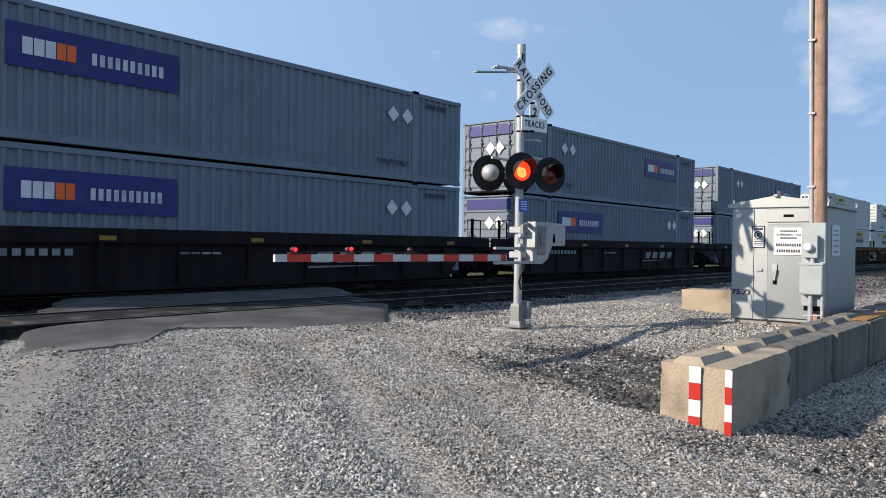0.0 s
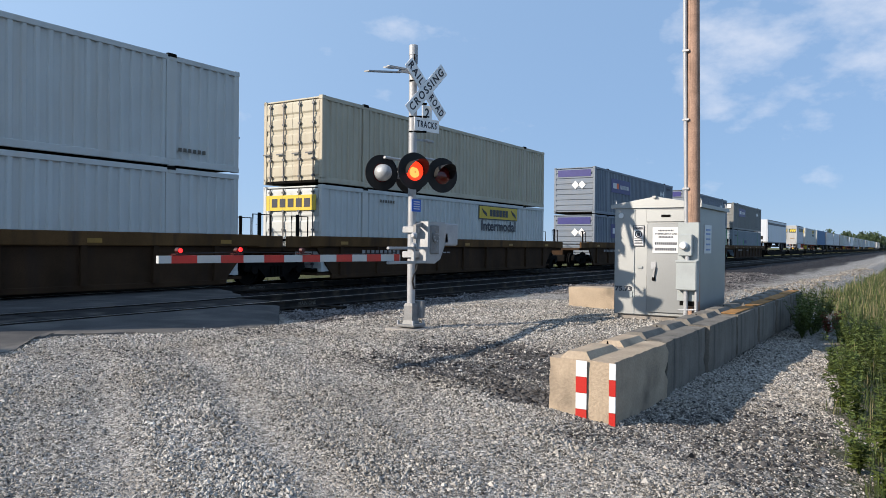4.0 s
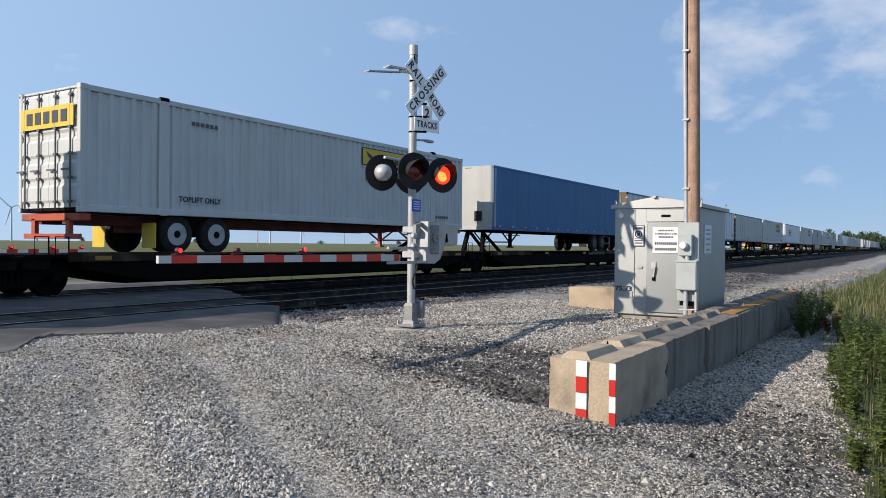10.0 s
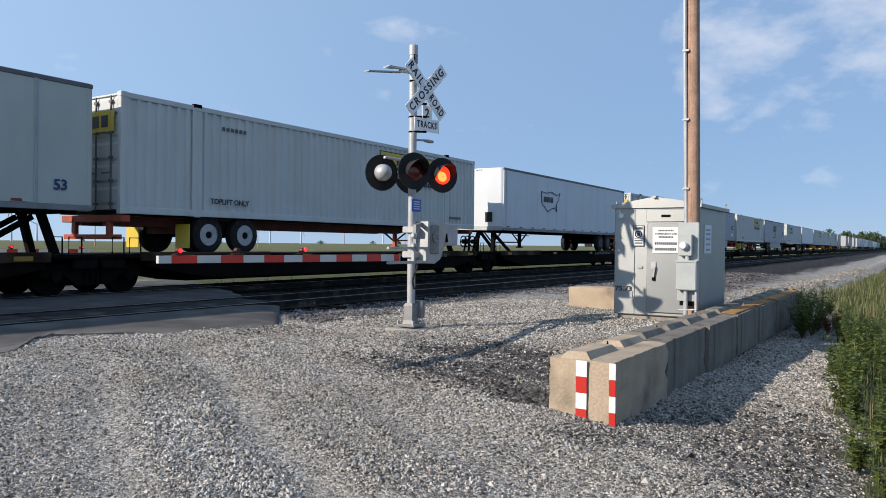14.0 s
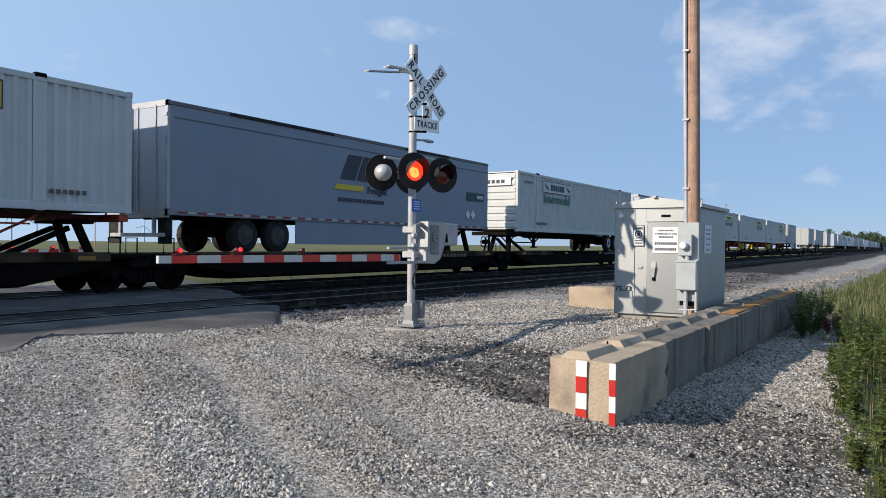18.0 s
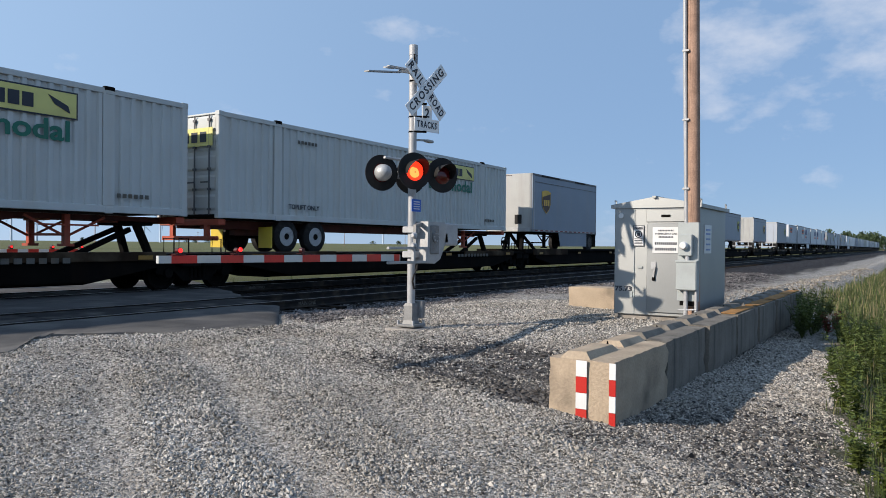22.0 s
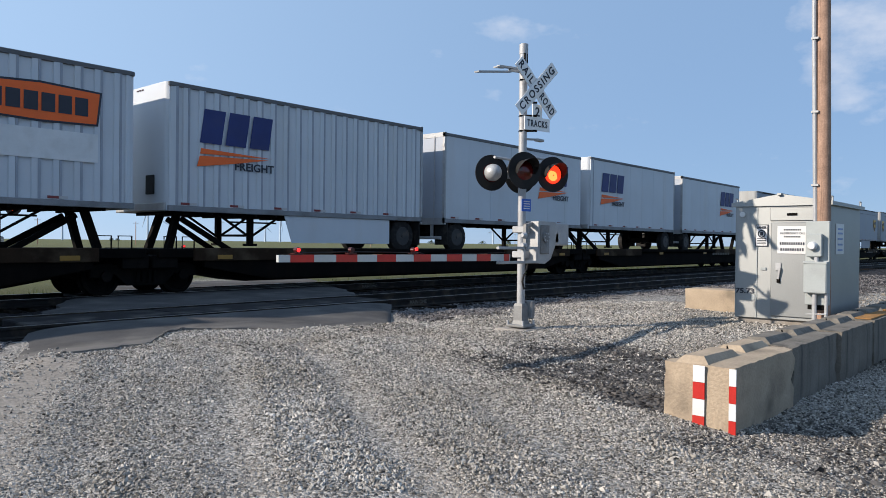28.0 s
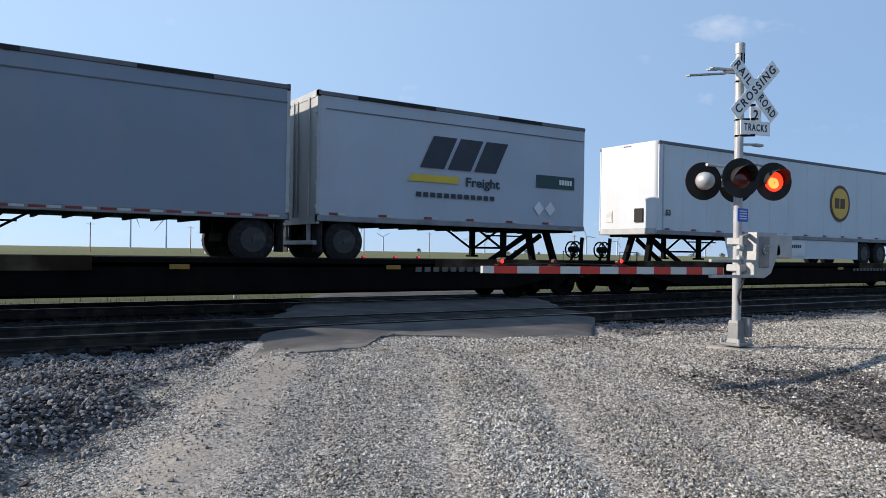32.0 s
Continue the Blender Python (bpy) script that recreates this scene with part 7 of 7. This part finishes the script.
            for k in range(6):
                b.box(-0.058, -0.66 + k * 0.15, 4.04, -0.05, -0.56 + k * 0.15, 4.2)
            part("trade_mark", b, "ink", e)
    return put


def mark_slant(dx, small=2.4):
    """Slanted dark blocks, a yellow bar, the word Freight and a dark plate."""
    def put(p, L, z0, z1):
        x = dx
        e = blocks(p, "trade_mark", x, x + 2.5, 3.36, 4.18, 3, "ink", slant=0.4, gap=0.14)
        part("trade_mark", Build().prism([(x - 0.35, 3.0), (x + 1.15, 3.0), (x + 1.2, 3.18), (x - 0.2, 3.18)], "y", -1.318, -1.31), "yellow", e)
        words(p, "lettering", "Freight", x + 1.95, 3.06, 0.33, "ink", width=1.1)
        blocks(p, "motto_bars", x - 0.1, x + 2.4, 2.62, 2.74, 12, "ink", gap=0.3)
        s = panel(p, "name_panel", L - 1.85, L - 0.42, 3.08, 3.44, "dkgreen", label="dark green name panel")
        blocks(s, "trade_mark", L - 1.0, L - 0.5, 3.2, 3.34, 5, "signwhite", gap=0.25)
        for k in range(2):
            c = L - 1.75 + 0.42 * k
            part("hazard_placard", Build().prism([(c, 2.3), (c + 0.19, 2.5), (c, 2.7), (c - 0.19, 2.5)], "y", -1.318, -1.31), "signwhite", p, "white diamond placard")
    return put


def mark_band(right):
    """A dark green band with a yellow mark on it."""
    def put(p, L, z0, z1):
        a, e = (L - 6.0, L - 0.1) if right else (0.1, 4.5)
        s = part("dark_band", Build().prism([(a, 3.93), (e - 0.25, 3.93), (e, 4.48), (a, 4.48)] if not right else [(a + 0.25, 3.93), (e, 3.93), (e, 4.48), (a, 4.48)], "y", -1.312, -1.304), "dkgreen", p, "dark green band")
        x = e - 1.45 if not right else a + 0.6
        if not right:
            for c in (0.55, 2.05, 3.4):
                panel(p, "small_plate", c, c + 0.45, 4.66, 4.76, "rim", y=-1.304, label="small dark plate")
        blocks(s, "trade_mark", x, x + 0.85, 4.02, 4.37, 3, "yellow", y=-1.318, slant=0.13, gap=0.16)
        for k in range(3):
            c = 3.7 + 0.55 * k
            part("hazard_placard", Build().prism([(c, 2.35), (c + 0.2, 2.55), (c, 2.75), (c - 0.2, 2.55)], "y", -1.318, -1.31), "signwhite" if k != 1 else "bars", p, "diamond placard")
        if right:
            for yy in (-0.65, 0.62):
                q = part("door_name_panel", Build().box(-0.045, yy - 0.52, 3.75, -0.035, yy + 0.52, 4.35), "dkgreen", p, "dark green panel on a door")
                b = Build()
                for k in range(3):
                    b.prism([(yy + 0.42 - k * 0.3, 3.87), (yy + 0.42 - k * 0.3 - 0.24, 3.87), (yy + 0.3 - k * 0.3 - 0.24, 4.25), (yy + 0.3 - k * 0.3, 4.25)], "x", -0.053, -0.047)
                part("trade_mark", b, "yellow", q)
            part("lettering", text_mesh("Moving?", 0.24, "ink"), None, p, at=pose(-0.052, 0.62, 3.45, 90, 0, -90))
            b = Build()
            for k in range(4):
                b.box(-0.053, 0.2, 3.2 - k * 0.16, -0.047, 1.05, 3.28 - k * 0.16)
            part("notice_bars", b, "ink", p)
            b = Build()
            for k in range(6):
                b.box(-0.053, -0.95 + k * 0.11, 2.75, -0.047, -0.88 + k * 0.11, 2.88)
            part("number_bars", b, "orangelabel", p)
    return put


def mark_stripe(p, L, z0, z1):
    panel(p, "dark_stripe", 0.12, L - 0.05, 4.25, 4.54, "ink", y=-1.304, label="dark stripe")
    words(p, "lettering", "53", 0.55, 2.5, 0.3, "ink")


def mark_map(p, L, z0, z1):
    o = [(4.0, 3.95), (4.6, 3.9), (5.2, 4.0), (5.9, 3.85), (6.3, 4.0), (6.1, 3.6), (5.8, 3.35), (5.9, 3.0), (5.6, 3.2), (5.1, 3.1), (4.8, 2.95), (4.4, 3.2), (4.05, 3.35)]
    b = Build()
    for i in range(len(o)):
        a, e = o[i], o[(i + 1) % len(o)]
        b.bar((a[0], -1.312, a[1]), (e[0], -1.312, e[1]), 0.012, 0.04)
    e = part("emblem", b, "ink", p, "outline map emblem")
    blocks(e, "trade_mark", 4.3, 5.5, 3.45, 3.72, 3, "ink", gap=0.2)


def mark_53(p, L, z0, z1):
    words(p, "lettering", "53", L - 0.75, 2.45, 0.32, "inkblue")


def mark_circle(p, L, z0, z1):
    ring = lambda q: [(10.6 + q * math.cos(t), 3.4 + q * math.sin(t)) for t in (2 * math.pi * k / 28 for k in range(28))]
    e = part("emblem", Build().prism(ring(0.72), "y", -1.312, -1.304), "brown", p, "round emblem")
    part("emblem_face", Build().prism(ring(0.6), "y", -1.318, -1.311), "gold", e)
    blocks(e, "trade_mark", 10.2, 11.0, 3.2, 3.6, 2, "brown", y=-1.323)
    words(p, "lettering", "53", 0.45, 2.6, 0.26, "ink")
    s = panel(p, "skirt_banner", 5.4, 8.2, 1.3, 1.85, "signwhite", y=-1.285, label="white banner on the side skirt")
    blocks(s, "banner_bars", 6.4, 8.0, 1.6, 1.72, 12, "ink", y=-1.294, gap=0.25)


def boxed_chassis(c0, colour, doors, mark, red=True, L=16.6):
    """A container on a highway chassis, itself riding a spine car."""
    ch = rolling("container_chassis", c0, ("orange-red" if red else "black") + " steel highway chassis under a container", "chassis", "chassis on the train")
    m = "chassisred" if red else "steel"
    for y in (-0.5, 0.5):
        part("main_beam", Build().prism([(0.1, 1.62), (L - 4.5, 1.62), (L - 3.8, 1.74), (L - 0.1, 1.74), (L - 0.1, 1.86), (0.1, 1.86)] if doors else [(0.1, 1.74), (3.8, 1.74), (4.5, 1.62), (L - 0.1, 1.62), (L - 0.1, 1.86), (0.1, 1.86)], "y", y - 0.07, y + 0.07), "chassisshade" if red else m, ch)
    for x in (0.05, L - 0.3):
        part("bolster", Build().box(x, -1.25, 1.7, x + 0.25, 1.25, 1.87, 0.015), m, ch)
    b = Build()
    for i in range(9):
        b.box(1.5 + i * 1.7, -0.5, 1.7, 1.58 + i * 1.7, 0.5, 1.82)
    part("cross_member", b, m, ch, kind="stuff")
    dx_, inw = (0.0, 1) if doors else (L, -1)
    wx = [dx_ + inw * 3.3 - 0.63, dx_ + inw * 3.3 + 0.63]
    for xx in wx:
        wheel(ch, xx, 1.43, True)
        part("axle", Build().tube([(xx, -1.0, 1.43), (xx, 1.0, 1.43)], 0.07, 8), "steel", ch)
    part("slider_frame", Build().box(wx[0] - 0.6, -0.62, 1.45, wx[1] + 0.6, 0.62, 1.64), "chassisshade" if red else m, ch)
    part("rear_bumper", Build().box(dx_ + inw * 0.1 - 0.05, -1.15, 1.28, dx_ + inw * 0.1 + 0.05, 1.15, 1.4, 0.01).box(dx_ + inw * 0.1 - 0.05, -0.8, 1.4, dx_ + inw * 0.1 + 0.05, -0.65, 1.75).box(dx_ + inw * 0.1 - 0.05, 0.65, 1.4, dx_ + inw * 0.1 + 0.05, 0.8, 1.75), m, ch)
    for yy in (-1.05, 1.05):
        part("mud_flap", Build().box(dx_ + inw * 1.95 - 0.012, yy - 0.27, 1.08, dx_ + inw * 1.95 + 0.012, yy + 0.27, 1.7), "yellow" if red else "rubber", ch)
    landing_gear(ch, (L - 2.9) if doors else 2.9, 1.8, 0.93, 1, red)
    hitch(c0 + (L - 0.9 if doors else 0.9), top=1.66, s=-1 if doors else 1)
    box_ = rolling("shipping_container", c0, {"jbwhite": "white corrugated container with a name panel riding a chassis", "cream": "cream corrugated container riding a chassis"}[colour], "container", "containers on the train")
    container_on(box_, 0, 1.9, L, colour, doors, mark=mark, H=2.88)


def stack(c0, lower, upper, dl, du, ml, mu, label_l, label_u, L=16.6):
    """Two containers, one on the other, in a well."""
    for z, col, d, mk, lab in ((0.34, lower, dl, ml, label_l), (3.17, upper, du, mu, label_u)):
        b = rolling("shipping_container", c0, lab, "container", "containers on the train")
        container_on(b, 0, z, L, col, d, mark=mk, H=2.76)


def train():
    # three black wells
    black = "long black well car with pale lettering and yellow reflectors"
    brown = "faded brown well car with side posts"
    ge = "grey corrugated container with a navy name panel"
    well_car(0.75, 20.65, 0.0, None, "wellblack", black)
    well_car(20.65, 40.6, 0.0, None, "wellblack", black)
    well_car(40.6, 61.4, 0.0, 19.6, "wellblack", black)
    stack(2.4, "fedgrey", "fedgrey", False, False, mark_courier(False), mark_courier(False), ge + " in the lower berth", ge + " in the upper berth")
    stack(22.3, "fedgrey", "fedgrey", False, True, mark_courier(False, dx=2.9), mark_courier(True), ge + " in the lower berth", ge + " in the upper berth")
    stack(42.3, "fedgrey", "fedgrey", False, True, mark_courier(False), mark_courier(True), ge + " in the lower berth", ge + " in the upper berth")
    # three brown wells with white boxes
    jw = "white corrugated container with a yellow name panel"
    well_car(64.3, 84.6, 1.1, None, "wellbrown", brown)
    well_car(84.6, 104.6, 0.0, None, "wellbrown", brown)
    well_car(104.6, 125.2, 0.0, 19.4, "wellbrown", brown)
    stack(66.6, "jbwhite", "jbwhite", True, False, mark_haulier(True), mark_haulier(False, "paleyellow", True), jw + " in the lower berth", jw + " in the upper berth")
    stack(86.3, "jbwhite", "jbwhite", False, False, mark_haulier(False), mark_haulier(False, "jbwhite"), jw + " in the lower berth", "white corrugated container with a plain outlined panel in the upper berth")
    stack(106.3, "jbwhite", "cream", True, True, mark_haulier(True), None, jw + " in the lower berth", "cream corrugated container in the upper berth")
    # three more with grey boxes
    well_car(127.6, 148.3, 1.1, None, "wellbrown", brown)
    well_car(148.3, 168.2, 0.0, None, "wellbrown", brown)
    well_car(168.2, 188.6, 0.0, 19.3, "wellbrown", brown)
    stack(130.0, "fedgrey", "fedgrey", False, False, mark_courier(False), mark_courier(False), ge + " in the lower berth", ge + " in the upper berth")
    stack(150.0, "jbwhite", "fedgrey", True, False, mark_green, mark_courier(False), "white corrugated container with green end posts", ge + " in the upper berth")
    stack(169.9, "cofcgrey", "oldgrey", False, False, mark_line, mark_courier(False, True), "blue-grey corrugated container with green stripes", "weathered grey container with a peeling navy panel")

    # platforms of the spine cars
    sc = "dark rusty spine car platform carrying trailers"
    ends = [189.6, 209.4, 230.2, 249.4, 268.2, 286.2, 303.8, 320.8, 339.2, 358.0, 375.7, 393.2, 411.0, 429.5, 448.3, 466.0, 483.8, 501.3, 520.2, 538.8, 557.5, 579.0, 597.5]
    for i in range(len(ends) - 1):
        spine_car(ends[i], ends[i + 1], [ends[i] + (1.2 if i == 0 else 0)], sc, i)
    spine_car(597.5, 609.0, [597.5, 607.6], sc, 50)
    more = [609.6, 629.7, 648.5, 668.6]
    spine_car(609.6, 629.7, [611.0], sc, 51)
    spine_car(629.7, 648.5, [629.7], sc, 52)
    spine_car(648.5, 668.6, [648.5, 667.1], sc, 53)
    spine_car(669.2, 688.4, [670.6], sc, 54)
    spine_car(688.4, 707.3, [688.4], sc, 55, True)
    spine_car(707.3, 726.0, [707.3, 724.4], sc, 56)
    spine_car(726.8, 746.4, [728.6], sc, 57)
    for c in (338.6, 339.4, 520.0, 609.2, 726.0, 727.2, 429.2, 608.4):
        hose_reel(c)

    # trailers and boxed chassis, in their order
    tl = 16.6
    trailer(191.7, tl, "trwhite", True, "white dry van trailer with a dark stripe, nose first", "smooth", mark=mark_stripe, wheel_at=2.4, strips=False, z1=4.9)
    trailer(220.1, 8.6, "trgrey", False, "grey pup trailer with dark green panels on its doors", "smooth", 1, "trgrey", mark_band(True), "sunendwhite", z1=4.88)
    boxed_chassis(231.5, "jbwhite", True, mark_haulier(True))
    trailer(250.8, tl, "trblue", True, "blue dry van trailer with a white nose", "smooth", nose_colour="sunendwhite")
    trailer(269.1, 16.5, "trwhite", False, "white trailer with seams and grimy doors", "posts", door="doorbrown", wheel_at=2.2)
    trailer(286.8, 16.5, "trwhite", False, "white trailer with side posts", "posts", mark=mark_53, door="sunendwhite", wheel_at=2.2)
    trailer(304.2, 16.4, "trbeige", False, "beige trailer with grimy brown doors", "posts", door="doorbrown", mark=mark_53, wheel_at=2.4)
    boxed_chassis(321.3, "jbwhite", True, mark_haulier(True))
    trailer(340.6, tl, "trwhite", True, "white trailer with an outline map emblem", "smooth", mark=mark_map)
    boxed_chassis(358.5, "jbwhite", True, mark_haulier(True))
    trailer(376.2, 16.4, "upsgrey", False, "silver-grey trailer with slanted dark trade mark and side skirts", "smooth", skirt="upsgrey", mark=mark_slant(6.6), door="trgrey")
    boxed_chassis(393.8, "jbwhite", True, mark_haulier(True))
    trailer(411.4, 16.5, "upsgrey", False, "silver-grey trailer with slanted dark trade mark and side skirts", "smooth", skirt="upsgrey", mark=mark_slant(6.6), door="trgrey")
    boxed_chassis(430.8, "jbwhite", False, mark_haulier(False, "jbwhite", True), red=False)
    trailer(449.2, 16.3, "trwhite", False, "white smooth-sided trailer riding a spine car", "smooth", door="trgrey", strips=True, wheel_at=3.2)
    boxed_chassis(466.6, "jbwhite", True, mark_haulier(True, "paleyellow", True))
    boxed_chassis(484.2, "jbwhite", True, mark_haulier(True, "paleyellow", True))
    boxed_chassis(501.8, "jbwhite", True, mark_haulier(True, "paleyellow", True))
    pup = "grey parcel pup trailer with a shield emblem"
    trailer(521.2, 8.6, "upsgrey", True, pup + ", nose first", "smooth", 1, "upsgrey", mark_shield(1.6), nose_colour="sunendwhite")
    trailer(547.0, 8.7, "upsgrey", False, pup + ", doors first", "smooth", 1, None, mark_shield(-1.5), door="sunendwhite")
    trailer(559.2, 14.2, "upsgrey", False, "long grey parcel trailer with a faded shield emblem", "smooth", 2, None, mark_shield(-1.4, "goldgreen"), door="sunendwhite")
    trailer(581.2, 8.7, "upsgrey", False, pup + ", doors first", "smooth", 1, None, mark_shield(-1.5), door="sunendwhite")
    trailer(599.0, 8.93, "upsgrey", False, pup + ", doors first", "smooth", 1, None, mark_shield(-1.4, "goldgreen"), door="trgrey")
    trailer(611.1, 8.5, "trwhite", True, "white ribbed pup trailer with an orange name plate", "ribbed", 1, None, mark_orange(0.8))
    trailer(620.7, 8.6, "trwhite", False, "white ribbed pup trailer with an orange name plate, doors first", "ribbed", 1, None, mark_orange(-3.2), door="trgrey", z1=4.93)
    yw = "white pup trailer with blue and orange trade mark"
    trailer(630.1, 8.5, "trwhite", True, yw + " and ribbed sides", "ribbed", 1, "trwhite", mark_three(0.77), z1=4.88)
    trailer(639.7, 8.6, "trwhite", False, yw + ", doors first", "smooth", 1, None, mark_three(-3.1), door="trgrey", z1=4.86)
    trailer(649.1, 8.4, "trwhite", True, yw + ", nose first", "smooth", 1, None, mark_three(0.9), z1=4.97)
    trailer(658.5, 8.4, "trwhite", False, yw + ", doors first", "smooth", 1, None, mark_three(-3.1), door="trgrey", z1=4.86)
    trailer(670.1, 8.6, "upsgrey", True, pup + ", nose first", "smooth", 1, None, mark_shield(1.25, "goldgreen"), nose_colour="sunendwhite")
    trailer(679.4, 8.5, "upsgrey", False, pup + ", doors first", "smooth", 1, None, mark_shield(-1.4, "goldgreen"), door="trgrey")
    trailer(688.9, 8.7, "trgrey", True, "light grey pup trailer with a dark green band and skirts", "smooth", 1, "trgrey", mark_band(False), z1=4.92)
    trailer(698.2, 8.4, "upsgrey", False, pup + " and skirts", "smooth", 1, "upsgrey", mark_shield(6.85), door="trgrey", z1=4.86)
    trailer(708.0, 8.5, "upsgrey", True, pup + ", nose first", "smooth", 1, None, mark_shield(1.2), nose_colour="sunendwhite", z1=4.95)
    trailer(717.2, 8.4, "trgrey", False, "light grey pup trailer with slanted dark trade mark", "smooth", 1, None, mark_slant(2.75), door="sunendwhite", z1=4.93)
    trailer(728.8, tl, "trwhite", True, "white trailer with a round emblem and a skirt banner", "smooth", 2, "trwhite", mark_circle, z1=4.9)
    # the distant tail of the train
    c = 747.4
    kinds = (("trwhite", "smooth"), ("trgrey", "posts"), ("upsgrey", "smooth"), ("trwhite", "ribbed"), ("trbeige", "posts"))
    for i in range(13):
        col, sty = kinds[i % 5]
        spine_car(c - 0.9, c + 17.2, [c - 0.6], sc, 70 + i)
        trailer(c, 16.5, col, i % 3 == 0, "pale trailer in the distant part of the train", sty, door="trgrey", strips=False)
        c += 18.1


train()


# ---- flashing lights: one glowing lens that changes over between the two lamps ----
flash = solid("lit_lens", Build().loft([[(q * math.cos(t), yy, q * math.sin(t)) for t in (2 * math.pi * k / 24 for k in range(24))] for yy, q in ((-0.016, 0.143), (-0.046, 0.106), (-0.06, 0.05), (-0.062, 0.01))], False), "lit", "bright red lit signal lens", "signal light", smooth=True)
part("lit_core", Build().loft([[(-0.02 + q * math.cos(t), yy, -0.02 + q * math.sin(t)) for t in (2 * math.pi * k / 20 for k in range(20))] for yy, q in ((-0.052, 0.085), (-0.066, 0.05), (-0.07, 0.01))], False), "lithot", flash, "orange-white lamp core", smooth=True)
arm_flash = solid("lit_arm_lens", Build().tube([(0, -0.012, 0.005), (0, 0, 0.005)], 0.023, 12), "litsmall", "lit red lens of a gate arm light", "signal light")


def motions():
    ends = (0.0, 8.0, 16.0, 24.0, 32.0)
    for ob, c in MOVING:
        walk(ob, [(t, pose(c - SPEED * t, TRACK_Y, 0)) for t in ends])
    # the lamps flash in turn, 0.946 s to the round
    right, left = pose(9.3 + 0.38, 6.51 - 0.3, 2.32, 0, 0, LAMP_TURN), pose(9.3 - 0.38, 6.51 - 0.3, 2.32, 0, 0, LAMP_TURN)
    near, far = pose(9.3 - 2.63, 6.51 - 0.252, 1.155), pose(9.3 - 3.66, 6.51 - 0.252, 1.155)
    one, two = [(0.0, left)], [(0.0, far)]
    for k in range(-2, 33):
        on, off = 2.33 + 0.946 * k, 2.33 + 0.946 * k + 0.455
        for t, was, now, was2, now2 in ((on, left, right, far, near), (off, right, left, near, far)):
            if 0.05 < t < 31.95:
                one += [(t - 0.017, was), (t + 0.017, now)]
                two += [(t - 0.017, was2), (t + 0.017, now2)]
    one.append((32.0, one[-1][1]))
    two.append((32.0, two[-1][1]))
    walk(flash, one)
    walk(arm_flash, two)


motions()
